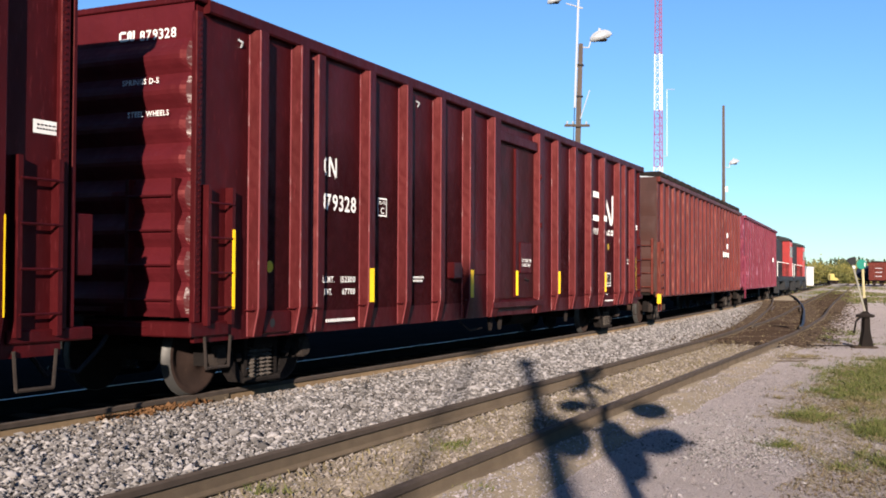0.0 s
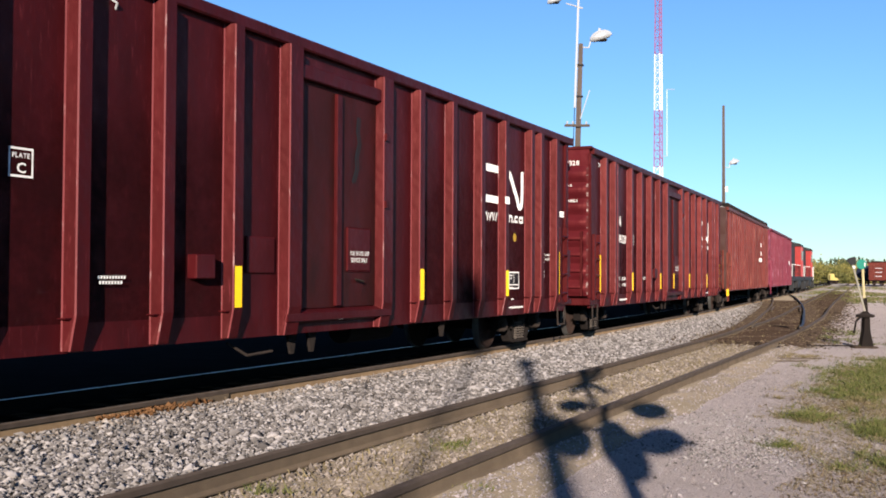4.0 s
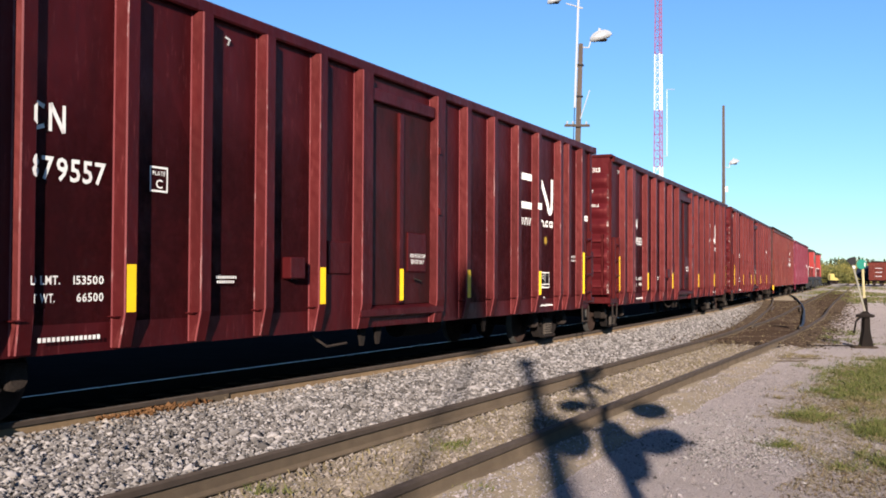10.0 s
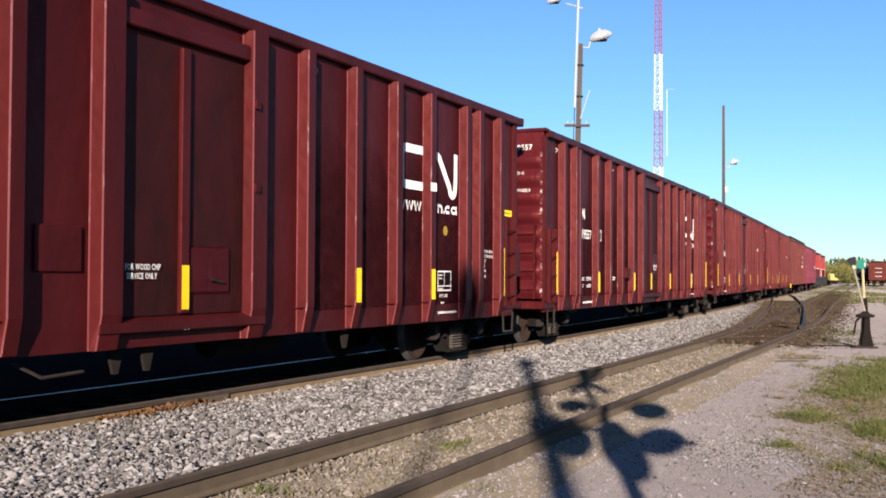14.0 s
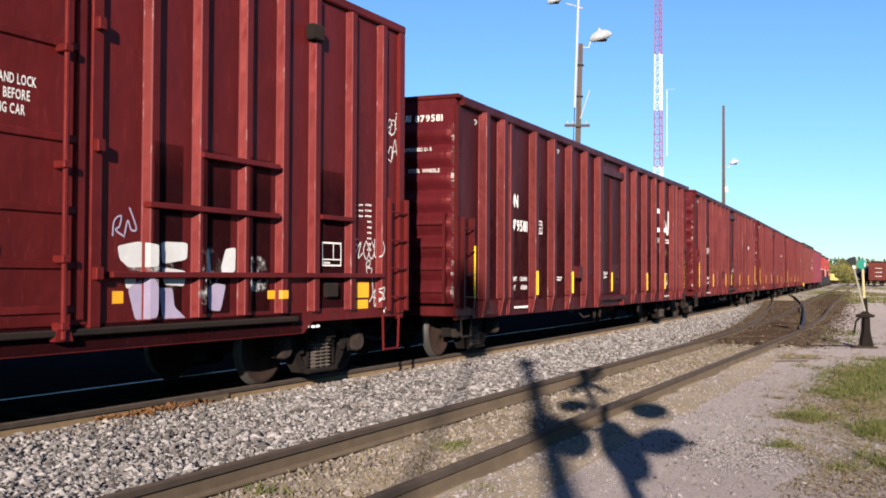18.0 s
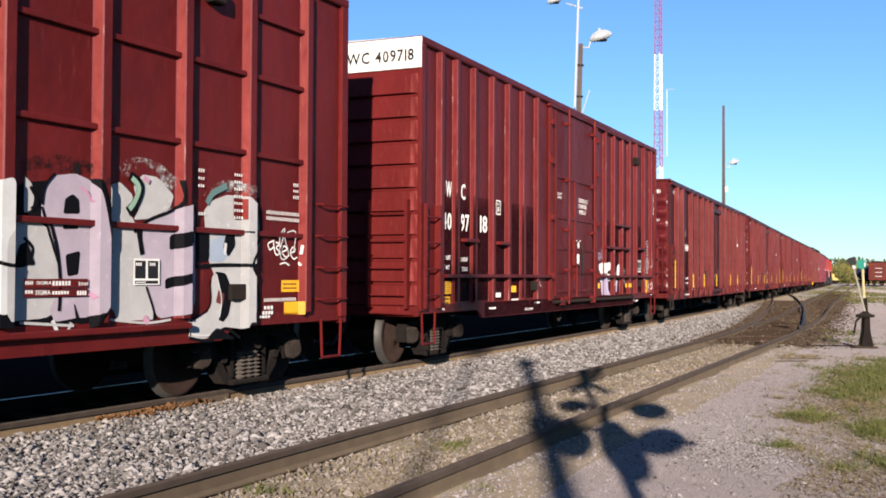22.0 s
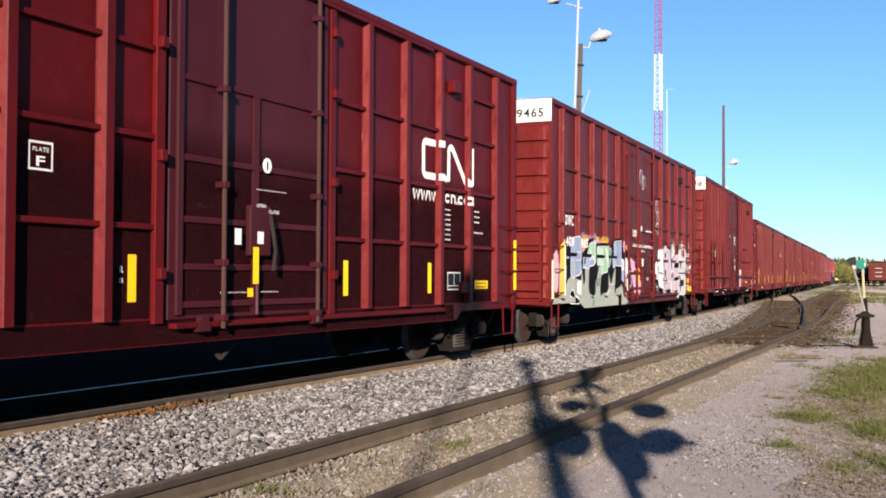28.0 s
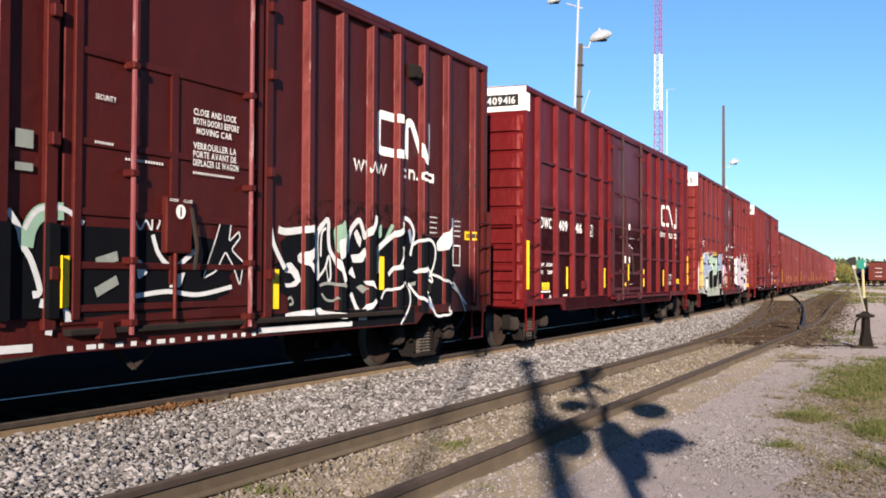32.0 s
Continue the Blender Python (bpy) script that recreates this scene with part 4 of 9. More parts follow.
def long_wagon(number, label, paint, rib, post, worn=0.5, yellow_square=False):
    L, W, h = LONG_L, 1.52, LONG_L / 2
    W0[0] = W
    place_x[0] = -h - 0.15
    c = thing("ribbed_wagon", label, "freight wagon", "wagons of the passing train")
    shell(c, L, W, 0.68, 4.35, paint, 0.0, proud=0.1, back=0.3)
    rel = Relief(L, W, [(a, a + 0.23, 0.03, 0.07 if a == 2.19 else 0.135) for a in LONG_RIBS] + [(7.92, 8.26, 0.03, 0.135), (10.24, 10.58, 0.03, 0.135), (9.12, 9.26, 0.03, 0.07)], (0.7, 1.02))
    low = rib_mesh(0.23, 0.03, 0.07, 0.7, 4.2, paint, 1.02)
    for a in LONG_RIBS:
        for s in (-1, 1):
            ob = part("rib", low if a == 2.19 else rib, None, c)
            ob.matrix_basis = pose(a - h, -W, 0) if s < 0 else pose(h - a, W, 0, 0, 0, 180)
        part("rib_foot", box(bm_new(), a - h - 0.06, a - h + 0.06, -W - 0.1, -W, 0.994, 1.006), paint, c)
    for a in (7.92, 10.24):
        part("door_post", post, None, c, at=(a - h, -W, 0))
    # closed side door between the posts
    part("door_header", box(bm_new(), 8.24 - h, 10.26 - h, -W - 0.1, -W, 3.84, 4.02, bevel=0.015), paint, c)
    part("door_sill", prism(bm_new(), [(-W, 0.8), (-W - 0.12, 0.84), (-W - 0.12, 0.93), (-W, 0.98)], 7.95 - h, 10.55 - h, "x"), paint, c)
    d = part("door", box(bm_new(), 8.28 - h, 10.22 - h, -W - 0.025, -W + 0.02, 0.98, 3.8, bevel=0.01), M["stained"], c, "stained maroon side door")
    part("door_rib", box(bm_new(), 9.12 - h, 9.26 - h, -W - 0.075, -W - 0.02, 1.0, 3.78, bevel=0.012), paint, d)
    part("door_plate", box(bm_new(), 9.43 - h, 10.06 - h, -W - 0.05, -W - 0.022, 1.45, 2.05, bevel=0.02) if not yellow_square else box(bm_new(), 9.28 - h, 9.97 - h, -W - 0.05, -W - 0.022, 1.2, 1.7, bevel=0.02), M["maroon2"], d)
    part("door_hook", bent(bm_new(), [(9.62 - h, -W - 0.07, 1.35), (9.82 - h, -W - 0.075, 1.32)], 0.015, 6), M["under"], d)
    for z in (2.35, 3.3):
        part("door_lug", box(bm_new(), 10.28 - h, 10.36 - h, -W - 0.17, -W - 0.12, z, z + 0.1), paint, c)
    part("tool_box", box(bm_new(), 6.24 - h, 6.56 - h, -W - 0.13, -W, 1.36, 1.62, bevel=0.012), paint, c)
    part("access_plate", box(bm_new(), 7.25 - h, 7.8 - h, -W - 0.03, -W, 1.42, 1.85, bevel=0.012), paint, c)
    part("jack_plate", box(bm_new(), 1.1 - h, 1.68 - h, -W - 0.04, -W, 0.72, 0.98, bevel=0.012), paint, c)
    for a in (8.3, 8.75, 12.6):
        part("hanger_bracket", prism(bm_new(), [(a - h, 0.7), (a - h + 0.22, 0.7), (a - h + 0.14, 0.42), (a - h + 0.08, 0.42)], -W + 0.12, -W + 0.16), M["under"], c)
    part("release_rod", bent(bm_new(), [(7.2 - h, -W + 0.2, 0.62), (7.5 - h, -W + 0.14, 0.46), (8.0 - h, -W + 0.14, 0.48)], 0.016, 6), M["truck"], c)
    part("train_pipe", rod(bm_new(), (2.9 - h, -0.7, 0.74), (h - 2.9, -0.7, 0.74), 0.03, 6), M["under"], c)
    part("air_reservoir", rod(bm_new(), (10.6 - h, -0.75, 0.6), (11.9 - h, -0.75, 0.6), 0.2, 12), M["under"], c)
    part("jack_hole", disc_plate(1.28 - h, 0.84, 0.055, -W - 0.043), M["black"], c)
    for a in (0.62, 5.1, 11.7):
        part("rivet_eye", bent(bm_new(), [(a - h, -W, 4.05), (a - h + 0.03, -W - 0.04, 4.02), (a - h + 0.05, -W, 3.97)], 0.012, 6), M["galv"], c)
    # ends
    e = h + 0.15
    part("end_wall", ridged_end(-e, M["litmaroon"], 0.95, 3.92, 4.3, 8, 0.1, W, M["edge"]), None, c, "dented ridged end wall with worn edges")
    ob = part("end_wall", ridged_end(-h + 0.2, paint, 0.95, 3.92, 4.33, 8, 0.1, W), None, c)
    ob.matrix_basis = pose(0, 0, 0, 0, 0, 180)
    part("end_beam", box(bm_new(), -e - 0.06, -h + 0.45, -W - 0.04, W + 0.04, 0.74, 0.9, bevel=0.015), paint, c)
    part("end_beam", box(bm_new(), h - 0.9, h + 0.05, -W - 0.04, W + 0.04, 0.8, 0.92, bevel=0.015), paint, c)
    part("top_lip", box(bm_new(), -e - 0.03, -h + 0.04, -W - 0.06, W + 0.06, 4.3, 4.37, bevel=0.01), paint, c)
    part("top_lip", box(bm_new(), h - 0.02, h + 0.04, -W - 0.08, W + 0.08, 4.27, 4.36, bevel=0.01), paint, c)
    part("corner_post", box(bm_new(), -e - 0.02, -e + 0.09, -W - 0.05, -W + 0.02, 0.9, 4.2, bevel=0.01), paint, c)
    part("corner_post", box(bm_new(), h - 0.38, h - 0.27, -W - 0.05, -W + 0.02, 0.9, 4.2, bevel=0.01), paint, c)
    part("end_flange", box(bm_new(), h - 0.22, h - 0.17, -W - 0.03, -W + 0.06, 0.92, 4.28, bevel=0.008), paint, c)
    for x0 in (-e + 0.03, h - 0.34):
        bmr = bm_new()
        for k in range(52):
            z = 1.0 + k * 0.061
            box(bmr, x0, x0 + 0.02, -W - 0.062, -W - 0.048, z, z + 0.018)
        tagged(part("riveted_seam", bmr, paint, c), kind="stuff")
    ladder(c, 0.02 - h, 0.42, 0.86, 2.36, 4, paint)
    ladder(c, h - 0.84, 0.44, 0.86, 2.42, 4, paint)
    ladder(c, 0.75, 0.62, 0.95, 2.42, 4, paint, "end", 0.13)
    for x0, x1 in ((-h + 0.05, -h + 0.5), (h - 0.82, h - 0.36)):
        stirrup(c, x0, x1, -W - 0.02, 0.4, 0.74, M["truck"])
    part("uncoupling_lever", bent(bm_new(), [(-h - 0.16, -W + 0.05, 0.8), (-h - 0.2, -0.9, 0.84), (-h - 0.25, -0.2, 0.84)], 0.018, 6), paint, c)
    part("brake_platform", box(bm_new(), -h - 0.32, -h - 0.05, -0.5, 0.6, 1.0, 1.05), paint, c)
    part("end_bracket", box(bm_new(), h - 0.13, h + 0.07, -W + 0.0, -W + 0.06, 1.39, 1.96, bevel=0.01), paint, c)
    rg = random.Random(int(number))
    for k in range(len(LONG_RIBS) - 1):
        a0, a1 = LONG_RIBS[k] + 0.25, LONG_RIBS[k + 1] - 0.02
        if a1 - a0 > 0.5 and a1 - a0 < 2:
            z1 = rg.uniform(3.0, 3.3)
            decal("grime_patch", c, Relief(L, W, []), [[(a0, 0.95), (a1, 0.95), (a1, z1 + rg.uniform(-0.3, 0.3)), (a0 + (a1 - a0) * 0.6, z1 + rg.uniform(0, 0.5)), (a0, z1)]], MOTTLE, "dark mottling on the panel, denser towards the bottom", lift=0.002)
    # paint marks
    wh, ye = M["white"], M["yellow"]
    flat = Relief(L, W, [])
    decal("number", c, rel, words(number, 2.34, 3.29, 2.25, 2.46), wh, "white wagon number")
    decal("initial_mark", c, rel, stroke([(2.53, 2.89), (2.44, 2.92), (2.37, 2.86), (2.37, 2.75), (2.44, 2.69), (2.53, 2.72)], 0.04) + stroke([(2.6, 2.68), (2.6, 2.93)], 0.04) + stroke([(2.6, 2.93), (2.76, 2.68)], 0.045) + stroke([(2.76, 2.68), (2.76, 2.93)], 0.04), wh, "white initials")
    decal("plate_mark", c, rel, ring(3.9, 4.17, 2.24, 2.5, 0.02) + words("C", 3.99, 4.09, 2.28, 2.37) + words("PLATE", 3.94, 4.13, 2.41, 2.455), wh, "white framed clearance mark")
    td, zd = (8.33, 1.36) if yellow_square else (9.5, 1.58)      # stencil on the door
    load = dict([("879557", ("153500", "66500")), ("879328", ("152300", "67700"))]).get(number, ("153000", "67000"))
    decal("weight_mark", c, rel, words("LD LMT.", 2.34, 2.74, 1.31, 1.39) + words(load[0], 2.9, 3.28, 1.31, 1.39) + words("LT WT.", 2.38, 2.68, 1.15, 1.23) + words(load[1], 2.94, 3.28, 1.15, 1.23), wh, "white load limit lettering")
    decal("small_mark", c, rel, bars(2.44, 3.2, 0.8, 0.84, 14) + bars(4.9, 5.28, 1.36, 1.39, 10, 0.35) + bars(4.92, 5.24, 1.31, 1.34, 8, 0.35) + words("FOR WOOD CHIP", td, td + 0.5, zd + 0.09, zd + 0.15) + words("SERVICE ONLY", td + 0.02, td + 0.45, zd, zd + 0.06)
          + bars(8.9, 9.5, 0.83, 0.86, 8), wh, "small white stencil lines", extra=0.055)
    strips = dict([("879328", (3.4, 6.84, 9.09, 11.36, 14.75)), ("879313", (3.4, 6.84, 11.36, 14.75)), ("879557", (3.4, 6.84, 9.09, 11.36, 14.75))]).get(number, (3.4, 5.69, 9.09, 12.52, 14.75))
    for a in strips:
        if a == 9.09:      # on the door's middle rib
            part("yellow_strip", box(bm_new(), 9.14 - h, 9.25 - h, -W - 0.079, -W - 0.074, 1.04, 1.5), ye, d)
        else:
            decal("yellow_strip", c, rel, [rect(a + 0.045, a + 0.175, 1.04, 1.5)], ye)
    decal("yellow_strip", c, rel, [rect(17.55, 17.68, 1.02, 1.92)] if number == "879557" else [rect(17.66, 17.7, 1.04, 1.9)], ye)
    part("yellow_strip", box(bm_new(), 0.415 - h, 0.455 - h, -W - 0.112, -W - 0.1, 1.03, 1.9), ye, c)
    decal("mustard_spot", c, rel, disc(15.54, 2.12, 0.08, 0.08), M["mustard"])
    decal("yellow_spot", c, rel, disc(1.27, 1.5, 0.07, 0.07), ye)
    gap = [(a - 0.004, a + 0.235) for a in LONG_RIBS]
    zz, hh, tt = 2.7, 0.68, 0.13
    hook = [(14.76, zz + hh - tt / 2)] + arc(14.17, zz + hh - tt / 2 - 0.1, 0.1, 90, 180) + arc(14.17, zz + tt / 2 + 0.1, 0.1, 180, 270) + [(14.76, zz + tt / 2)]
    zig = [(15.09, zz + 0.16), (15.11, zz + 0.42)] + arc(15.23, zz + hh - 0.21, 0.12, 175, 45, 6) + [(15.68, zz + 0.12)] + arc(15.79, zz + 0.1, 0.1, 205, 350, 6) + [(15.91, zz + 0.3), (15.91, zz + hh)]
    decal("emblem_hook", c, rel, stroke(hook, tt) + [rect(14.76, 15.1, zz, zz + tt)], wh, "worn white half of the emblem")
    decal("emblem_zigzag", c, rel, stroke(zig, tt), wh, "worn white half of the emblem")
    decal("web_lettering", c, rel, web_marks(13.93, 15.95, 2.39, 2.53), wh, "white lettering", bare=gap)
    decal("console_mark", c, rel, ring(15.27, 15.76, 1.16, 1.48, 0.02) + [rect(15.5, 15.515, 1.24, 1.46), rect(15.29, 15.74, 1.23, 1.245)] + bars(15.32, 15.48, 1.185, 1.205, 4) + bars(15.32, 15.45, 1.4, 1.42, 4) + bars(15.32, 15.43, 1.35, 1.37, 4), wh, "white framed inspection stencil")
    decal("console_ground", c, rel, [rect(15.27, 15.76, 1.16, 1.48)], M["black"], lift=0.002)
    decal("dimension_mark", c, rel, sum([words(w, 17.0, 17.0 + 0.036 * len(w), 1.8 - k * 0.085, 1.855 - k * 0.085) for k, w in enumerate(("10-7 H. 14-4", "10-7 H. 14-4", "11-7", "9-8", "10-9", "6324"))], []), wh, "small white dimension lines")
    decal("bottom_mark", c, rel, bars(15.28, 15.98, 0.8, 0.835, 22, 0.35) + (words("EXT LIFE", 15.34, 15.62, 1.06, 1.11) if yellow_square else []) + bars(15.38, 15.5, 0.96, 0.985, 5), wh)
    if yellow_square:
        decal("yellow_plate", c, rel, [rect(17.98, 18.32, 2.49, 2.6)], ye)
        decal("plate_line", c, rel, bars(18.0, 18.28, 2.53, 2.56, 6), M["black"], lift=0.006)
    else:
        decal("white_plate", c, rel, [rect(18.06, 18.44, 2.64, 2.76)], wh)
        decal("plate_line", c, rel, bars(18.1, 18.4, 2.71, 2.725, 7) + bars(18.1, 18.36, 2.675, 2.69, 8), M["black"], lift=0.006)
    end_decal("end_number", c, -e - 0.012, words(number, 0.79, 1.29, 3.94, 4.05), wh, "white wagon number")
    end_decal("end_initial_mark", c, -e - 0.012, emblem(0.5, 3.95, 0.22, 0.11, 0.028), wh)
    end_decal("end_mark", c, -e - 0.105, words("STEEL WHEELS", 0.72, 1.28, 3.09, 3.15) + words("SPRINGS D-5", 0.64, 1.14, 3.44, 3.5), wh)
    if number == "879313":
        for w, x0 in ((0.05, 9.72), (0.03, 9.78)):
            decal("scrape", c, flat, stroke([(x0, 3.55), (x0 - 0.03, 3.35), (x0 + 0.02, 3.2), (x0 - 0.06, 3.0), (x0 - 0.04, 2.85), (x0 - 0.14, 2.65)], w), M["black"], "black scraped gash", extra=0.028)
    for x in (1.72 - h, h - 1.85):
        bogie(c, x)
    return c


def disc_plate(x, z, r, y):
    bm = bm_new()
    vs = [bm.verts.new((x + r * math.cos(2 * math.pi * i / 12), y, z + r * math.sin(2 * math.pi * i / 12))) for i in range(12)]
    bm.faces.new(vs)
    return bm


# ---- tall boxcar with plug door ----
def tall_boxcar(label, L, paint, ribs, ledges, number, style, rib, extras):
    W, h = 1.52, L / 2
    W0[0] = W
    place_x[0] = -h
    c = thing("boxcar", label, "boxcar", "wagons of the passing train")
    shell(c, L, W, 0.86, 5.05, paint, 0.04, 0.06, 0.12)
    base, bev, dep = rib[1:]
    wrap = extras.get("wrap", 0.0)      # how far sprayed paint runs round the feet of the ribs
    rel = Relief(L, W, [(a - wrap, a + base + wrap * 0.5, bev + wrap * 0.35, dep) for a in ribs] + [(5.98, 6.14, 0.02, 0.06), (9.28, 9.42, 0.02, 0.06)])
    for a in ribs:
        part("rib", rib[0], None, c, at=(a - h, -W, 0))
        ob = part("rib", rib[0], None, c)
        ob.matrix_basis = pose(h - a, W, 0, 0, 0, 180)
    # deep side sill below the floor, stepped up over the bogies
    for s in (-1, 1):
        part("side_sill", prism(bm_new(), [(-h + 0.05, 0.95), (-h + 0.05, 0.82), (-h + 2.3, 0.82), (-h + 2.5, 0.68), (h - 2.5, 0.68), (h - 2.3, 0.82), (h - 0.05, 0.82), (h - 0.05, 0.95)], min(s * (W + 0.012), s * (W - 0.03)), max(s * (W + 0.012), s * (W - 0.03))), paint, c)
    for z, a0, a1 in ledges:
        lm = extras["ledge"] if "ledge" in extras and z < 2 and a0 < 5.6 else paint
        part("ledge", box(bm_new(), a0 - h, a1 - h, -W - (0.11 if style == 5 else 0.05), -W + 0.005, z - 0.03, z + 0.03, bevel=0.008), lm, c)
    # plug door with its lock rods
    d = part("door", box(bm_new(), 6.2 - h, 9.26 - h, -W - 0.035, -W + 0.02, 0.93, 4.9, bevel=0.012), extras.get("door", paint), c, "closed plug door with lock rods")
    dm = extras.get("door", paint)
    for a in (6.3, 7.62, 9.08):
        part("door_upright", box(bm_new(), a - h, a + 0.1 - h, -W - 0.07, -W - 0.03, 0.98, 4.85, bevel=0.008) if a != 7.62 else box(bm_new(), a - h, a + 0.1 - h, -W - 0.065, -W - 0.03, 1.3, 3.5), dm, d)
    for z in (1.05, 1.45, 1.95, 2.6, 3.45):
        part("door_bar", box(bm_new(), 6.4 - h, 9.1 - h, -W - 0.06, -W - 0.03, z, z + 0.07, bevel=0.008), dm, d)
    for a in (7.0, 8.88):
        r_ = part("lock_rod", rod(bm_new(), (a - h, -W - 0.13, 0.82), (a - h, -W - 0.13, 4.95), 0.026, 8), extras.get("rod", paint), d, "upright lock rod")
        for z in (0.9, 1.5, 2.35, 3.4, 4.6):
            part("rod_bracket", box(bm_new(), a - h - 0.05, a - h + 0.05, -W - 0.165, -W - 0.03, z, z + 0.07, bevel=0.01), dm, r_)
    part("crank_case", box(bm_new(), 7.5 - h, 7.9 - h, -W - 0.11, -W - 0.03, 1.62, 2.2, bevel=0.015), dm, d)
    part("crank_handle", bent(bm_new(), [(7.85 - h, -W - 0.14, 2.1), (7.92 - h, -W - 0.16, 1.7), (7.88 - h, -W - 0.16, 1.45)], 0.022, 6), M["truck"], d, "pale crank handle")
    part("crank_rod", rod(bm_new(), (7.66 - h, -W - 0.09, 0.95), (7.66 - h, -W - 0.09, 1.62), 0.022, 6), dm, d)
    part("door_track", box(bm_new(), 6.25 - h, 12.6 - h, -W - 0.11, -W, 0.84, 0.9, bevel=0.01), extras.get("track", paint), c)
    part("upper_track", box(bm_new(), 5.9 - h, 12.2 - h, -W - 0.085, -W, 4.87, 4.93, bevel=0.008), paint, c)
    for a in (6.7, 8.9):
        part("roller_shoe", prism(bm_new(), [(a - h - 0.11, 0.8), (a - h + 0.11, 0.8), (a - h + 0.06, 0.96), (a - h - 0.06, 0.96)], -W - 0.12, -W - 0.06), dm, d)
    for a in (6.05, 9.33):
        part("door_jamb", box(bm_new(), a - h - 0.07, a - h + 0.07, -W - 0.06, -W, 0.9, 4.93, bevel=0.008), paint, c)
        for z in (1.35, 2.55, 3.7, 4.5):
            part("hinge_lug", box(bm_new(), a - h - 0.05, a - h + 0.05, -W - 0.12, -W - 0.05, z, z + 0.12, bevel=0.01), paint, c)
    part("roller_bracket", box(bm_new(), 12.85 - h, 13.1 - h, -W - 0.13, -W, 4.35, 4.55, bevel=0.02), extras.get("pad", M["under"]), c)
    for a in ((13.3,) if style == 6 else (3.78, 13.3) if style == 7 else (4.95, 13.3)):
        part("jack_pad", box(bm_new(), a - h, a + 0.26 - h, -W - 0.07, -W, 1.12, 1.3, bevel=0.012), extras.get("pad", M["under"]), c)
    em = ridged_end(-h, paint, 0.92, 4.5, 5.05, 10, 0.075, W, None, True)
    part("end_wall", em, None, c, "ridged steel end wall")
    ob = part("end_wall", em, None, c)
    ob.matrix_basis = pose(0, 0, 0, 0, 0, 180)
    for x0, x1 in ((-h - 0.02, -h + 0.14), (h - 0.14, h + 0.02)):
        part("corner_post", box(bm_new(), x0, x1, -W - 0.05, -W + 0.02, 0.86, 4.95, bevel=0.012), paint, c)
    for s in (-1, 1):
        part("end_beam", box(bm_new(), min(s * (h - 0.1), s * (h + 0.06)), max(s * (h - 0.1), s * (h + 0.06)), -W - 0.02, W + 0.02, 0.78, 0.94, bevel=0.015), paint, c)
    part("head_plate", box(bm_new(), -h - 0.03, -h, -W - 0.045, W + 0.045, 4.56, 5.03), M["white"], c, "white painted head plate")
    part("head_plate_side", box(bm_new(), -h - 0.025, -h + 0.15, -W - 0.066, -W - 0.052, 4.56, 4.9), M["white"], c) if style == 7 else None
    ladder(c, 0.22 - h, 0.4, 0.82, 2.75, 4, paint, stiles=style not in (6, 7)) if style in (6, 7) else ladder(c, 0.1 - h, 0.5, 0.9, 2.5, 4, paint)
    ladder(c, h - (0.46 if style in (5, 8) else 0.6), 0.5, 0.9, 2.5, 4, paint, stiles=style not in (6, 7))
    ladder(c, 0.72, 0.66, 0.9, 2.55, 4, paint, "end", 0.16)
    for x0, x1 in ((-h + 0.08, -h + 0.55), (h - 0.55, h - 0.08)):
        stirrup(c, x0, x1, -W - 0.02, 0.36, 0.84, paint)
    part("uncoupling_lever", bent(bm_new(), [(-h - 0.1, -W + 0.05, 0.82), (-h - 0.2, -0.9, 0.84), (-h - 0.35, -0.2, 0.84)], 0.018, 6), paint, c)
    part("brake_rod", bent(bm_new(), [(7.2 - h, -W + 0.3, 0.66), (7.45 - h, -W + 0.25, 0.45), (7.7 - h, -W + 0.25, 0.62)], 0.03, 6), M["truck"], c)
    for x in (1.5 - h, h - 1.45):
        bogie(c, x)
    return c, rel


# ---- the passing train, from its rear to its front ----
TRAIN = []      # thing, place of its middle along the track at the start, half distance of its bogies

for number, rear, tint, lab, ysq in (("879328", 8.51, "maroon", "maroon ribbed steel wagon with a dented end wall", False), ("879313", -11.75, "maroon", "maroon ribbed steel wagon with a worn emblem", False),
                                     ("879557", -32.01, "maroon2", "faded maroon ribbed steel wagon", False), ("879581", -52.17, "maroon3", "maroon ribbed steel wagon with a bright emblem", True)):
    rb = RIB_LONG if tint == "maroon" else rib_mesh(0.23, 0.03, 0.135, 0.7, 4.2, M[tint], 1.02)
    pb = POST_LONG if tint == "maroon" else rib_mesh(0.34, 0.03, 0.135, 0.68, 4.2, M[tint], 1.02)
    TRAIN.append((long_wagon(number, lab, M[tint], rb, pb, yellow_square=ysq), rear + LONG_L / 2, 7.5))

GR = {k: mat("spray paint " + k, tuple(x * 0.85 for x in c), tuple(x * 0.62 for x in c), tuple(min(1, x * 1.15) for x in c), 4, (1, 1, 1), 14, 0.7, bump=0.03, spot=0.6, spec=0.05)
      for k, c in dict(silver=(0.29, 0.31, 0.28), black=(0.006, 0.0065, 0.0085), white=(0.68, 0.68, 0.68), blue=(0.26, 0.32, 0.45), pink=(0.55, 0.3, 0.42), yellow=(0.72, 0.5, 0.1), green=(0.3, 0.46, 0.35), lilac=(0.42, 0.36, 0.5), teal=(0.13, 0.22, 0.22), pale=(0.5, 0.49, 0.49), faint=(0.47, 0.4, 0.47), mist=(0.36, 0.42, 0.52), rust=(0.16, 0.04, 0.035)).items()}


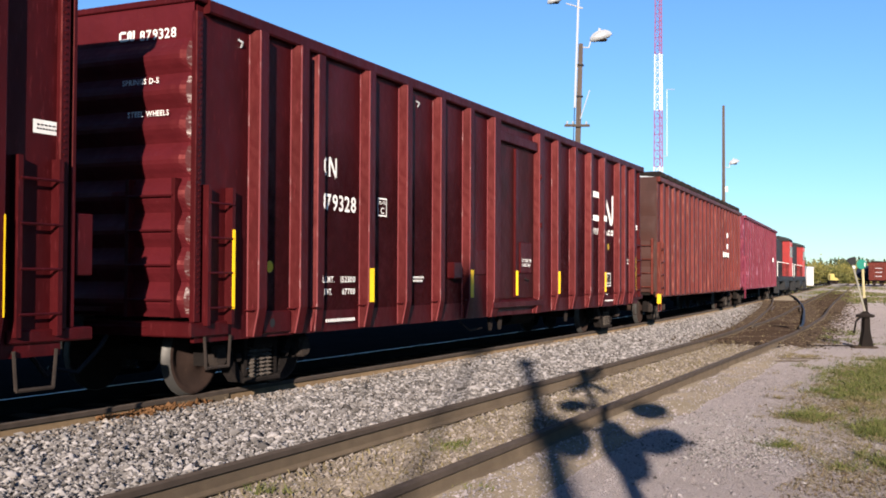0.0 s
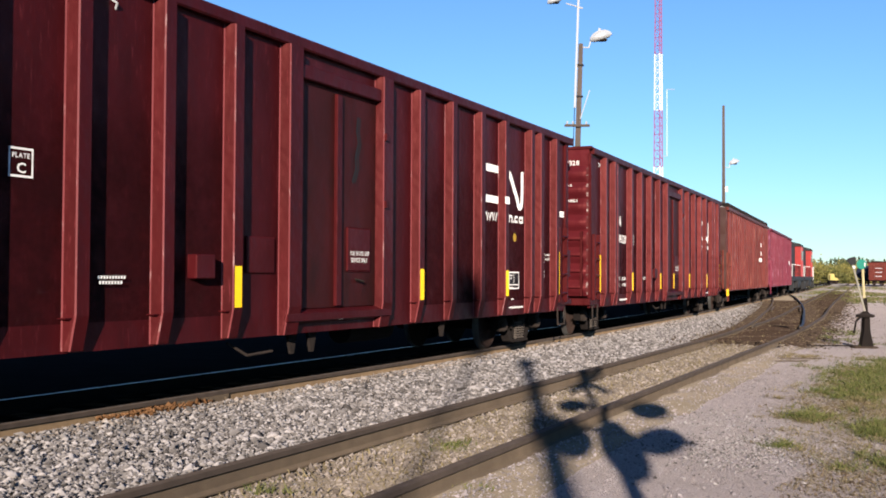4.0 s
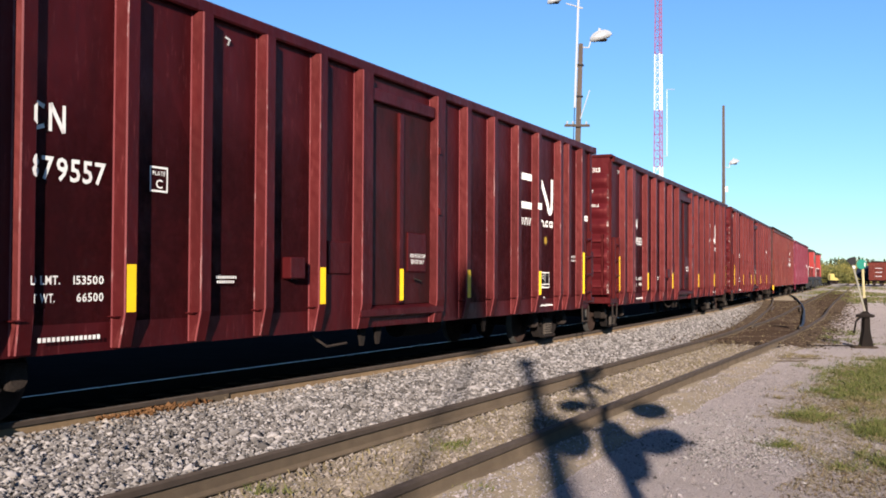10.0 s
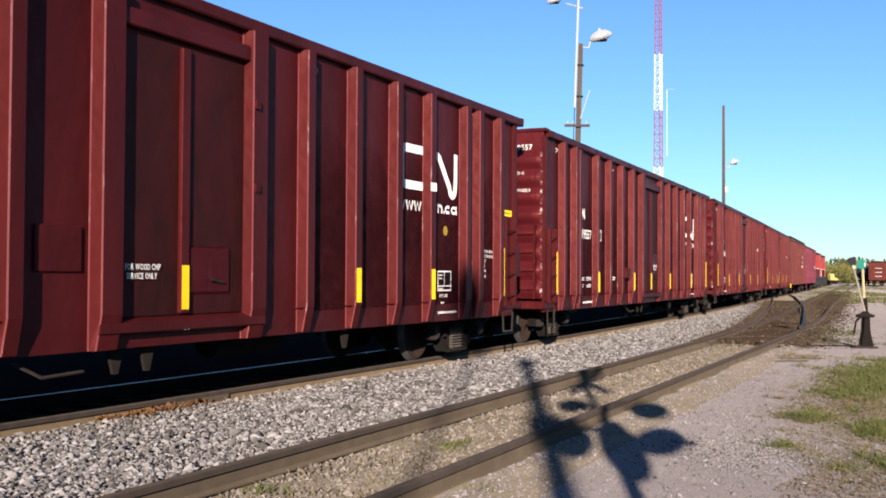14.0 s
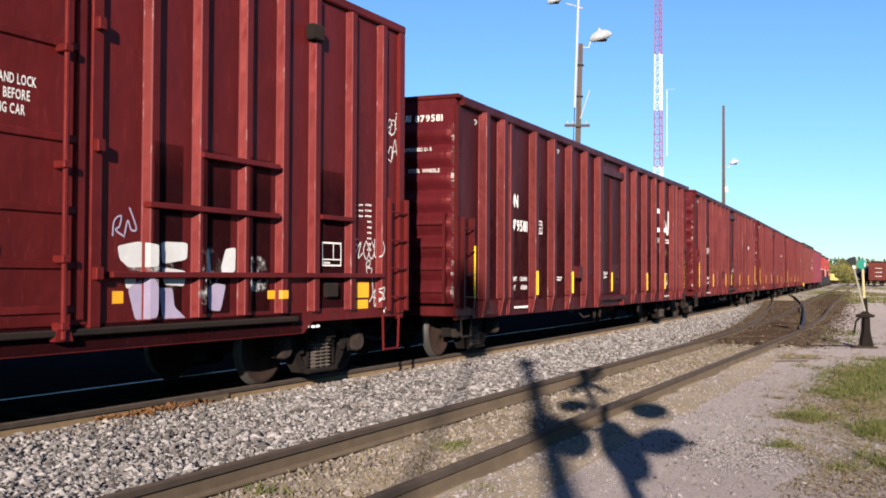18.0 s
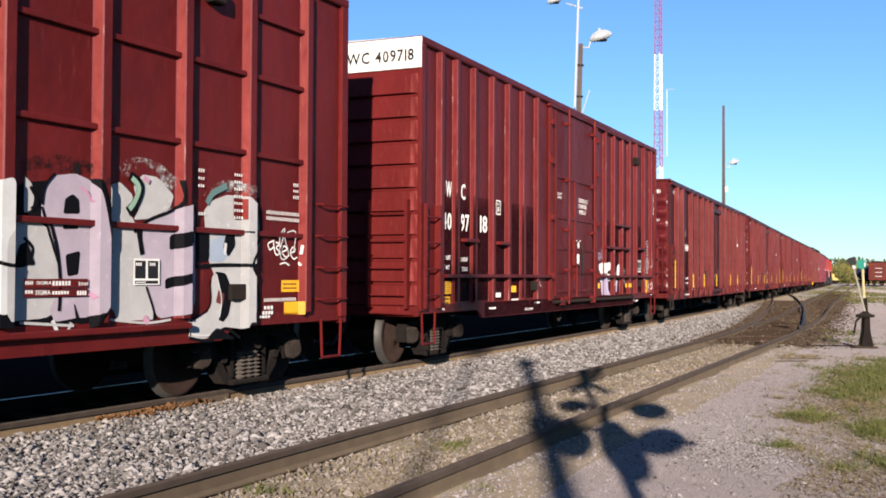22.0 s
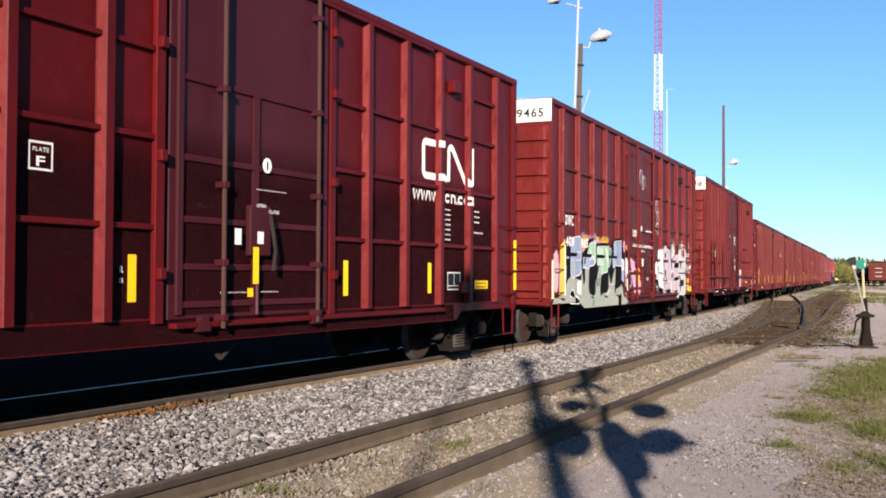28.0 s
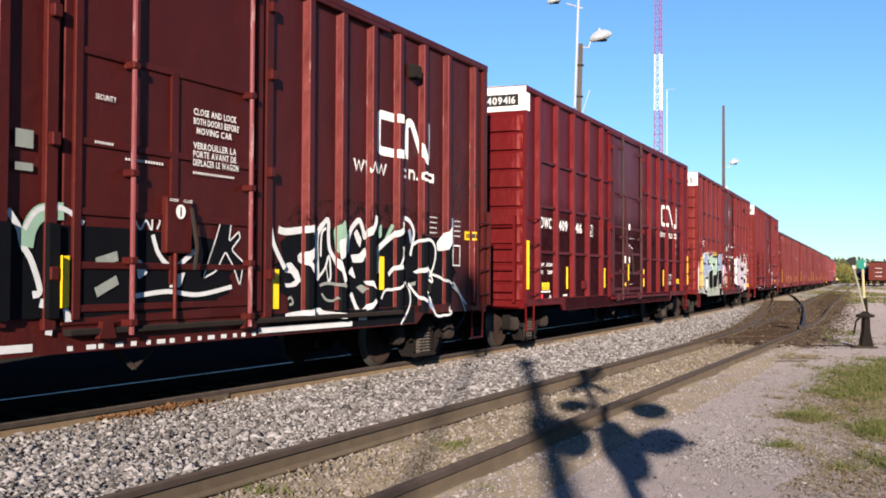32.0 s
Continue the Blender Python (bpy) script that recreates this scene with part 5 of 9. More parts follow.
HZ = {k: haze_mat("overspray " + k, c, v) for k, c, v in (("white", (0.5, 0.5, 0.5), 0.5), ("silver", (0.28, 0.3, 0.28), 0.6), ("pink", (0.6, 0.36, 0.46), 1.0), ("yellow", (0.75, 0.55, 0.16), 1.0), ("lilac", (0.48, 0.41, 0.55), 1.0), ("black", (0.012, 0.012, 0.014), 0.55), ("lowdark", (0.025, 0.004, 0.005), 0.9))}
for k, c in (("pink", (0.5, 0.26, 0.36)), ("yellow", (0.68, 0.44, 0.09)), ("lilac", (0.44, 0.34, 0.46))):
    HZ[k] = haze_mat("soft overspray " + k, c, 1.7, 2.4, 0.95, 0.45, 2.62, 0.5)
# Dark coat, denser low down; on two wagons it paints in reflection and shade.
HZ["lowdark"] = haze_mat("dark coat denser low down", (0.018, 0.003, 0.004), 2.0, 1.2, 0.96, 0.4, 3.0, 0.75)


def blob(r, a0, a1, z0, z1, n=16, rough=0.2):
    """An uneven rounded patch that fills a box."""
    ca, cz, ha, hz = (a0 + a1) / 2, (z0 + z1) / 2, (a1 - a0) / 2, (z1 - z0) / 2
    out = []
    for i in range(n):
        t = 2 * math.pi * i / n
        c, s = math.cos(t), math.sin(t)
        k = 1 / max(abs(c), abs(s)) ** 0.6 * r.uniform(1 - rough, 1)
        out.append((ca + ha * c * k * 0.85, cz + hz * s * k * 0.85))
    return out


def smooth(pts, n=5):
    """A rounded line through points."""
    q = [pts[0]] + list(pts) + [pts[-1]]
    out = []
    for i in range(1, len(q) - 2):
        p0, p1, p2, p3 = (np.array(v) for v in q[i - 1:i + 3])
        for k in range(n):
            t = k / n
            out.append(tuple(0.5 * (2 * p1 + (p2 - p0) * t + (2 * p0 - 5 * p1 + 4 * p2 - p3) * t * t + (3 * p1 - p0 - 3 * p2 + p3) * t ** 3)))
    return out + [tuple(pts[-1])]


def rounded(pts, turns=2):
    """Corners of a closed outline cut round."""
    for _ in range(turns):
        pts = [q for (x0, z0), (x1, z1) in zip(pts, pts[1:] + pts[:1]) for q in ((x0 * 0.9 + x1 * 0.1, z0 * 0.9 + z1 * 0.1), (x0 * 0.1 + x1 * 0.9, z0 * 0.1 + z1 * 0.9))]
    return pts


def paint(c, rel, pts, material, rim, lift, extra=0.0):
    """One sprayed shape, with a thin rim of another colour if named."""
    q = rounded(pts)
    decal("spray_shape", c, rel, [q], material, lift=lift, extra=extra)
    if rim:
        decal("spray_rim", c, rel, stroke(q + q[:2], 0.055 if rim == "black" else 0.02), GR[rim], lift=lift + 0.0003, extra=extra)


def line(c, rel, pts, width, material, lift, extra=0.0):
    decal("spray_stroke", c, rel, stroke(smooth(pts), width * 0.8), material, lift=lift, extra=extra)


# tall ribbed boxcar with small ledges
R5 = (rib_mesh(0.2, 0.04, 0.075, 0.95, 4.92, M["dullbrick"]), 0.2, 0.04, 0.075)
RIBS5 = (0.62, 1.23, 1.97, 2.8, 3.57, 4.34, 5.14, 10.0, 10.75, 11.54, 12.26, 12.95, 13.82, 14.64)
# Door track in dark underframe colour: its shade on the sill is painted in.
c5, rel = tall_boxcar("brick red ribbed boxcar with a plug door and light tags", 15.35, M["dullbrick"], RIBS5,
                      [(1.4, 0.8, 5.95), (1.99, 1.58, 2.14), (1.99, 3.14, 3.64), (1.4, 9.5, 14.7), (2.1, 10.0, 12.2), (2.68, 10.8, 12.2), (2.14, 13.1, 13.85)], "409718", 5, R5, {"track": M["under"]})
wh, ye = M["white"], M["yellow"]
decal("initial_mark", c5, rel, words("DW", 0.83, 1.2, 2.67, 2.93) + words("C", 1.58, 1.76, 2.67, 2.93), wh, "white initials")
decal("number", c5, rel, words("40", 0.84, 1.2, 2.15, 2.42) + words("97", 1.58, 1.92, 2.15, 2.43) + words("18", 2.4, 2.72, 2.16, 2.45), wh, "white wagon number")
decal("weight_mark", c5, rel, words("LD LMT", 0.86, 1.17, 1.66, 1.73) + words("214500", 1.58, 1.86, 1.64, 1.71) + words("LT WT", 0.86, 1.13, 1.5, 1.57) + words("71500", 1.62, 1.86, 1.48, 1.55), wh)
decal("plate_mark", c5, rel, ring(3.14, 3.36, 2.5, 2.76, 0.02) + words("F", 3.21, 3.29, 2.54, 2.64) + words("PLATE", 3.17, 3.33, 2.67, 2.71), wh)
decal("yellow_plate", c5, rel, [rect(0.84, 1.2, 1.11, 1.31), rect(0.84, 1.16, 0.92, 1.07), rect(3.86, 4.16, 1.1, 1.22), rect(7.05, 7.5, 1.2, 1.32), rect(9.6, 9.75, 1.12, 1.24), rect(12.1, 12.45, 1.12, 1.22), rect(14.04, 14.42, 0.92, 1.07), rect(14.04, 14.44, 1.1, 1.31)], M["amber"])
decal("plate_line", c5, rel, [rect(0.88, 1.16, 1.14 + 0.035 * k, 1.15 + 0.035 * k) for k in range(5)] + bars(0.88, 1.12, 1.01, 1.05, 6) + bars(0.88, 1.12, 0.95, 0.985, 6), M["black"], lift=0.007)
decal("small_mark", c5, rel, bars(0.75, 1.2, 0.86, 0.89, 9) + bars(2.4, 3.1, 0.82, 0.85, 9) + [rect(3.1, 3.38, 1.02, 1.1)] + bars(3.8, 4.3, 0.95, 0.98, 8) + bars(4.9, 5.3, 0.87, 0.9, 6) + sum([bars(14.07, 14.11, 2.345 - k * 0.077, 2.37 - k * 0.077, 1) + bars(14.16, 14.28, 2.35 - k * 0.077, 2.375 - k * 0.077, 3, 0.4) + bars(14.33, 14.51, 2.36 - k * 0.077, 2.385 - k * 0.077, 4, 0.4) for k in range(3)] + [bars(14.39, 14.51, 2.13 - k * 0.077, 2.155 - k * 0.077, 3, 0.4) for k in range(6)] + [bars(14.07, 14.15, 1.88 - k * 0.075, 1.905 - k * 0.075, 2, 0.4) for k in range(3)], []) + bars(12.72, 13.22, 0.745, 0.775, 12, 0.3) + bars(14.07, 14.53, 0.85, 0.88, 11, 0.3), wh)
decal("door_text", c5, rel, words("CLOSE AND LOCK", 7.95, 8.62, 3.04, 3.13) + words("DOORS BEFORE", 7.95, 8.55, 2.91, 3.0) + words("MOVING CAR", 8.0, 8.5, 2.78, 2.87) + words("SECURITY", 6.5, 6.78, 3.1, 3.15) + words("DEVICE", 6.5, 6.74, 3.03, 3.08), wh, "white stencilled door warning", extra=0.036)
decal("crank_text", c5, rel, disc(7.7, 2.08, 0.07, 0.07, 16) + [rect(7.6, 7.76, 1.68, 1.88)] + words("OPEN", 7.52, 7.64, 2.16, 2.19) + words("CLOSE", 7.76, 7.88, 2.16, 2.19), wh, extra=0.112)
decal("crank_mark", c5, rel, [rect(7.69, 7.71, 2.03, 2.13)], M["black"], extra=0.115)
decal("release_text", c5, rel, words("RELEASE ROD", 4.6, 5.05, 0.75, 0.79) + words("OK", 5.35, 5.5, 1.2, 1.3), wh, extra=0.014)
decal("console_mark", c5, rel, ring(13.26, 13.72, 1.52, 1.83, 0.02) + [rect(13.52, 13.535, 1.61, 1.82), rect(13.28, 13.7, 1.6, 1.612)] + bars(13.3, 13.46, 1.55, 1.575, 4), wh)
decal("console_ground", c5, rel, [rect(13.26, 13.72, 1.52, 1.83)], M["black"], lift=0.002)
r = np.random.default_rng(9)
# Dark mottling on these panels, denser towards the bottom.
for k, b in enumerate([rect(0.87, 1.3, 0.98, 2.75), rect(1.54, 2.04, 0.98, 2.75), rect(2.28, 2.82, 0.98, 2.75), rect(3.06, 3.58, 0.98, 2.75), rect(3.82, 4.38, 0.98, 2.75), rect(4.62, 5.15, 0.98, 2.75), rect(10.08, 10.6, 0.98, 2.75), rect(10.84, 11.4, 0.98, 2.75), rect(11.64, 12.15, 0.98, 2.75), rect(13.12, 13.8, 0.98, 2.75)]):
    decal("grime_patch", c5, rel, [b], HZ["lowdark"], "dark mottling low on the panel", lift=0.002)
for patch in (blob(r, 9.7, 10.6, 1.0, 1.8, 14, 0.3), blob(r, 10.7, 11.3, 1.0, 1.8, 14, 0.3), blob(r, 11.55, 12.2, 1.1, 1.7, 14, 0.3)):
    decal("tag_haze", c5, rel, [patch], HZ["white"], "pale spray-painted tag", lift=0.004)
paint(c5, rel, [(9.66, 1.68), (9.94, 1.73), (10.17, 1.7), (10.17, 1.48), (9.81, 1.47), (9.69, 1.55)], GR["white"], None, 0.006)
paint(c5, rel, [(10.27, 1.74), (10.68, 1.74), (10.67, 1.56), (10.29, 1.51)], GR["white"], None, 0.0064)
paint(c5, rel, [(10.29, 1.48), (10.66, 1.44), (10.63, 1.28), (10.32, 1.3)], GR["white"], None, 0.0068)
paint(c5, rel, [(9.76, 1.36), (9.92, 1.36), (9.9, 1.25), (9.78, 1.27)], GR["white"], None, 0.0072)
paint(c5, rel, [(10.94, 1.67), (11.02, 1.68), (11.06, 1.45), (11.14, 1.4), (10.99, 1.39)], GR["white"], None, 0.0076)
paint(c5, rel, [(11.31, 1.69), (11.49, 1.71), (11.48, 1.43), (11.26, 1.4), (11.23, 1.48)], GR["white"], None, 0.008)
paint(c5, rel, [(9.8, 1.27), (10.09, 1.39), (10.18, 1.25), (10.15, 0.97), (9.91, 0.95)], GR["lilac"], None, 0.0084)
paint(c5, rel, [(10.25, 1.27), (10.45, 1.26), (10.48, 1.07), (10.7, 0.92), (10.3, 0.94)], GR["lilac"], None, 0.0088)
paint(c5, rel, [(11.01, 1.26), (11.14, 1.31), (11.32, 1.29), (11.23, 1.0), (11.03, 1.02)], GR["lilac"], None, 0.0092)
line(c5, rel, [(9.59, 1.77), (9.61, 1.92), (9.7, 1.97), (9.68, 1.87), (9.63, 1.83), (9.75, 1.77)], 0.025, GR["lilac"], 0.0096)
line(c5, rel, [(9.75, 1.79), (9.79, 1.93), (9.84, 1.84), (9.91, 1.86), (9.81, 2.06)], 0.025, GR["lilac"], 0.01)
TAGS5 = [[(14.85, 3.36), (14.98, 3.63), (15.06, 3.57), (14.93, 3.48), (15.06, 3.41)],
         [(15.06, 3.63), (15.01, 3.45), (15.12, 3.45), (15.17, 3.61), (15.07, 3.64)],
         [(15.34, 3.79), (15.2, 3.71), (15.15, 3.55), (15.26, 3.53), (15.28, 3.63), (15.22, 3.61)],
         [(15.24, 3.82), (15.23, 3.62)],
         [(15.17, 3.74), (15.34, 3.81)],
         [(15.34, 3.73), (15.26, 3.64), (15.36, 3.55)],
         [(15.04, 3.03), (14.85, 3.12), (14.87, 3.18), (14.95, 3.17), (14.96, 3.14), (15.01, 3.24), (15.07, 3.23), (15.07, 3.14), (15.04, 3.03)],
         [(15.07, 3.07), (15.15, 3.37), (15.21, 3.14)],
         [(15.1, 3.18), (15.21, 3.21)],
         [(15.25, 3.18), (15.23, 3.4), (15.32, 3.4), (15.26, 3.31), (15.35, 3.2)],
         [(15.35, 3.47), (15.35, 3.25)],
         [(15.28, 3.42), (15.39, 3.47)],
         [(14.08, 1.7), (14.22, 1.86), (14.15, 1.64), (14.27, 1.71)],
         [(14.36, 1.88), (14.29, 1.74), (14.37, 1.62), (14.44, 1.75), (14.36, 1.88)],
         [(14.48, 1.85), (14.44, 1.71), (14.51, 1.63), (14.59, 1.75), (14.51, 1.87)],
         [(14.59, 1.91), (14.59, 1.68), (14.67, 1.67), (14.74, 1.77), (14.69, 1.88)],
         [(14.39, 1.44), (14.37, 1.57), (14.46, 1.61), (14.46, 1.54), (14.39, 1.51), (14.52, 1.49), (14.47, 1.39)],
         [(14.52, 1.41), (14.55, 1.16), (14.45, 1.03)],
         [(14.55, 1.16), (14.75, 1.23), (14.6, 0.97), (14.61, 1.2), (14.75, 1.07), (14.52, 1.11)],
         [(14.83, 1.12), (14.83, 0.88)],
         [(14.78, 0.95), (14.91, 0.93)]]
decal("scribble", c5, rel, sum([stroke(smooth(p), 0.016) for p in TAGS5], []), GR["white"], "thin white scribbles")
# Shade below the door track, put into the sill's colour.
decal("sill_grime", c5, Relief(15.35, 1.52, []), [rect(2.6, 12.8, 0.69, 0.94)], HZ["lowdark"], "shade of the door track painted along the sill", lift=0.0145)
end_decal("end_number", c5, -15.35 / 2 - 0.035, words("DWC 409718", 0.1, 1.44, 4.68, 4.86), M["black"], "dark wagon number")
TRAIN.append((c5, -69.49 + 7.675, 6.2))

# tall panelled boxcar covered in spray paint
R6 = (rib_mesh(0.2, 0.04, 0.085, 0.95, 4.92, M["brickred"]), 0.2, 0.04, 0.085)
RIBS6 = (0.64, 1.79, 2.94, 4.07, 5.22, 10.17, 11.28, 12.44, 13.54, 14.68)
EDGES6 = ((0.84, 1.79), (1.99, 2.94), (3.14, 4.07), (4.27, 5.22), (5.42, 6.0), (9.42, 10.17), (10.37, 11.28), (11.48, 12.44), (12.64, 13.54), (13.74, 14.68))
LEDGES6 = [(z, a - 0.02, b + 0.02) for z in (1.88, 2.79, 3.69) for a, b in EDGES6] + [(4.4, 13.72, 14.7)]
c6, rel = tall_boxcar("brick red panelled boxcar covered in silver, blue and white spray paint", 15.7, M["brickred"], RIBS6, LEDGES6, "409465", 6, R6, {"ledge": GR["black"], "wrap": 0.024})
decal("spray_ground", c6, rel, [[(0.62, 0.94), (6.3, 0.94), (6.25, 1.3), (6.0, 1.55), (5.3, 1.62), (4.6, 1.5), (3.9, 1.66), (3.2, 1.6), (2.4, 1.72), (1.7, 1.6), (1.0, 1.74), (0.62, 1.66)]], GR["silver"], "silver spray-painted ground", lift=0.003)
decal("spray_ground", c6, Relief(15.7, 1.52, []), [rect(0.12, 2.1, 0.83, 0.95), rect(2.45, 6.1, 0.69, 0.95), [(2.1, 0.83), (2.45, 0.69), (2.45, 0.95), (2.1, 0.95)], [(6.1, 0.69), (6.45, 0.72), (6.3, 0.95), (6.1, 0.95)]], GR["silver"], "silver spray-painted ground", lift=0.0165)
for k, (a, z, col) in enumerate(((2.3, 2.35, "pink"), (2.6, 2.4, "yellow"), (2.9, 2.3, "pink"), (3.5, 2.3, "yellow"), (3.7, 2.35, "pink"), (4.1, 2.25, "yellow"), (4.5, 2.2, "pink"), (4.9, 2.1, "yellow"), (5.4, 2.2, "lilac"), (5.8, 2.1, "pink"), (6.1, 2.15, "yellow"), (3.2, 2.35, "lilac"))):
    decal("spray_cloud", c6, rel, [blob(r, a - 0.36, a + 0.36, z - 0.5, z + r.uniform(0.0, 0.18), 14, 0.3)], HZ[col], "pink and yellow spray cloud", lift=0.0036 + 0.0003 * k)
# sprayed shapes on the silver wagon
paint(c6, rel, [(0.95, 1.63), (0.96, 1.92), (1.43, 2.13), (1.61, 2.28), (2.0, 2.29), (2.12, 1.92), (2.45, 1.94), (2.83, 2.23), (3.08, 2.31), (3.35, 2.21), (3.52, 2.18), (4.36, 2.21), (4.46, 2.07), (4.82, 2.17), (4.99, 2.15), (5.0, 1.63), (3.48, 1.63), (2.13, 1.66)], GR["black"], None, 0.006)
paint(c6, rel, [(0.96, 1.92), (1.42, 1.89), (1.45, 1.38), (1.25, 1.34), (1.09, 1.19), (1.14, 1.64), (0.98, 1.63)], GR["black"], None, 0.0064)
paint(c6, rel, [(1.0, 1.61), (1.12, 1.61), (1.12, 1.33), (1.01, 1.33)], GR["silver"], "white", 0.0068)
paint(c6, rel, [(0.99, 1.84), (1.34, 1.85), (1.34, 1.78), (1.0, 1.77)], GR["silver"], None, 0.0072)
paint(c6, rel, [(1.74, 1.38), (2.01, 1.49), (2.02, 1.27), (1.99, 1.16), (1.82, 1.32)], GR["black"], None, 0.0076)
paint(c6, rel, [(1.79, 1.31), (1.96, 1.31), (1.99, 1.02), (1.79, 1.0)], GR["white"], None, 0.008)
paint(c6, rel, [(2.16, 1.87), (2.44, 1.84), (2.53, 1.54), (2.55, 1.29), (2.42, 1.2), (2.29, 1.58)], GR["black"], None, 0.0084)
paint(c6, rel, [(2.93, 1.68), (3.11, 1.78), (3.19, 1.5), (3.21, 1.03), (2.96, 0.95), (2.82, 1.14), (2.85, 1.5)], GR["black"], None, 0.0088)
paint(c6, rel, [(3.3, 2.15), (3.5, 2.1), (3.52, 1.63), (3.75, 1.7), (3.47, 1.27), (3.33, 1.44), (3.25, 1.81)], GR["black"], None, 0.0092)
paint(c6, rel, [(4.15, 1.82), (4.31, 1.78), (4.25, 1.12), (4.04, 0.99), (3.85, 0.92), (3.79, 1.12), (3.93, 1.58)], GR["black"], None, 0.0096)
paint(c6, rel, [(1.38, 1.0), (1.47, 1.09), (1.62, 1.11), (1.75, 1.01), (1.88, 0.8), (1.39, 0.81)], GR["black"], "white", 0.01)
paint(c6, rel, [(1.4, 0.98), (1.51, 0.98), (1.54, 0.81), (1.41, 0.81)], GR["white"], None, 0.0104)
paint(c6, rel, [(1.44, 1.88), (1.47, 2.11), (1.61, 2.23), (1.84, 2.28), (1.97, 2.2), (2.02, 1.6), (1.93, 1.51), (1.74, 1.38), (1.56, 1.37), (1.45, 1.48), (1.43, 1.7)], GR["blue"], "white", 0.0108)
paint(c6, rel, [(1.47, 1.69), (1.72, 1.7), (1.74, 1.53), (1.5, 1.5)], GR["silver"], None, 0.0112)
paint(c6, rel, [(2.35, 1.58), (2.4, 1.83), (2.61, 1.88), (2.94, 1.87), (3.0, 1.68), (2.81, 1.57), (2.55, 1.6)], GR["blue"], "white", 0.0116)
paint(c6, rel, [(2.46, 1.81), (2.57, 1.81), (2.55, 1.68), (2.46, 1.67)], GR["black"], None, 0.012)
paint(c6, rel, [(2.7, 1.9), (2.88, 2.14), (3.06, 2.22), (3.22, 2.17), (3.22, 1.78), (3.0, 1.68), (2.94, 1.89)], GR["green"], "white", 0.0124)
paint(c6, rel, [(3.2, 1.93), (3.32, 1.94), (3.37, 1.43), (3.25, 1.42)], GR["green"], None, 0.0128)
paint(c6, rel, [(3.5, 2.1), (4.32, 2.13), (4.24, 1.72), (4.1, 1.5), (3.9, 1.43), (3.77, 1.7), (3.6, 1.65), (3.53, 1.71)], GR["green"], "white", 0.0132)
line(c6, rel, [(3.55, 2.06), (3.56, 1.72)], 0.016, GR["white"], 0.0136)
line(c6, rel, [(3.6, 2.07), (3.61, 1.71)], 0.016, GR["white"], 0.014)
line(c6, rel, [(3.65, 2.07), (3.67, 1.71)], 0.016, GR["white"], 0.0144)
line(c6, rel, [(3.7, 2.07), (3.72, 1.7)], 0.016, GR["white"], 0.0148)
line(c6, rel, [(3.75, 2.07), (3.77, 1.69)], 0.016, GR["white"], 0.0152)
line(c6, rel, [(3.81, 2.08), (3.82, 1.68)], 0.016, GR["white"], 0.0156)
line(c6, rel, [(3.86, 2.08), (3.88, 1.67)], 0.016, GR["white"], 0.016)
line(c6, rel, [(3.92, 2.08), (3.93, 1.67)], 0.016, GR["white"], 0.0164)
line(c6, rel, [(3.97, 2.09), (3.99, 1.68)], 0.016, GR["white"], 0.0168)
line(c6, rel, [(4.02, 2.09), (4.04, 1.69)], 0.016, GR["white"], 0.0172)
line(c6, rel, [(4.08, 2.09), (4.1, 1.71)], 0.016, GR["white"], 0.0176)
line(c6, rel, [(4.13, 2.1), (4.15, 1.72)], 0.016, GR["white"], 0.018)
line(c6, rel, [(4.19, 2.1), (4.21, 1.73)], 0.016, GR["white"], 0.0184)
line(c6, rel, [(4.25, 2.1), (4.26, 1.74)], 0.016, GR["white"], 0.0188)
line(c6, rel, [(4.3, 2.1), (4.32, 1.75)], 0.016, GR["white"], 0.0192)
line(c6, rel, [(2.81, 1.93), (2.81, 1.77)], 0.014, GR["white"], 0.0196)
line(c6, rel, [(2.86, 1.97), (2.86, 1.77)], 0.014, GR["white"], 0.02)
line(c6, rel, [(2.92, 2.0), (2.92, 1.77)], 0.014, GR["white"], 0.0204)
line(c6, rel, [(2.97, 2.04), (2.98, 1.77)], 0.014, GR["white"], 0.0208)
line(c6, rel, [(3.03, 2.08), (3.03, 1.77)], 0.014, GR["white"], 0.0212)
line(c6, rel, [(3.08, 2.08), (3.09, 1.78)], 0.014, GR["white"], 0.0216)
line(c6, rel, [(3.14, 2.04), (3.15, 1.78)], 0.014, GR["white"], 0.022)
line(c6, rel, [(3.47, 1.29), (3.74, 1.69)], 0.02, GR["white"], 0.0224)
line(c6, rel, [(3.03, 0.96), (3.18, 1.04)], 0.03, GR["white"], 0.0228)
line(c6, rel, [(4.08, 0.97), (4.3, 1.11)], 0.03, GR["white"], 0.0232)
line(c6, rel, [(3.45, 1.33), (3.69, 1.33), (3.67, 1.21), (3.45, 1.21), (3.45, 1.33)], 0.02, GR["black"], 0.0236)
line(c6, rel, [(3.57, 1.33), (3.57, 1.21)], 0.015, GR["black"], 0.024)
line(c6, rel, [(3.45, 1.27), (3.67, 1.27)], 0.015, GR["black"], 0.0244)
line(c6, rel, [(1.78, 1.94), (1.92, 1.88), (1.9, 1.78), (1.77, 1.75)], 0.02, GR["white"], 0.0248)
line(c6, rel, [(2.24, 0.97), (2.18, 1.0), (2.15, 0.9), (2.19, 0.83), (2.25, 0.85), (2.25, 0.91)], 0.02, GR["green"], 0.0252)
line(c6, rel, [(2.58, 0.96), (2.51, 0.99), (2.49, 0.89), (2.52, 0.81), (2.59, 0.83), (2.59, 0.89)], 0.02, GR["green"], 0.0256)
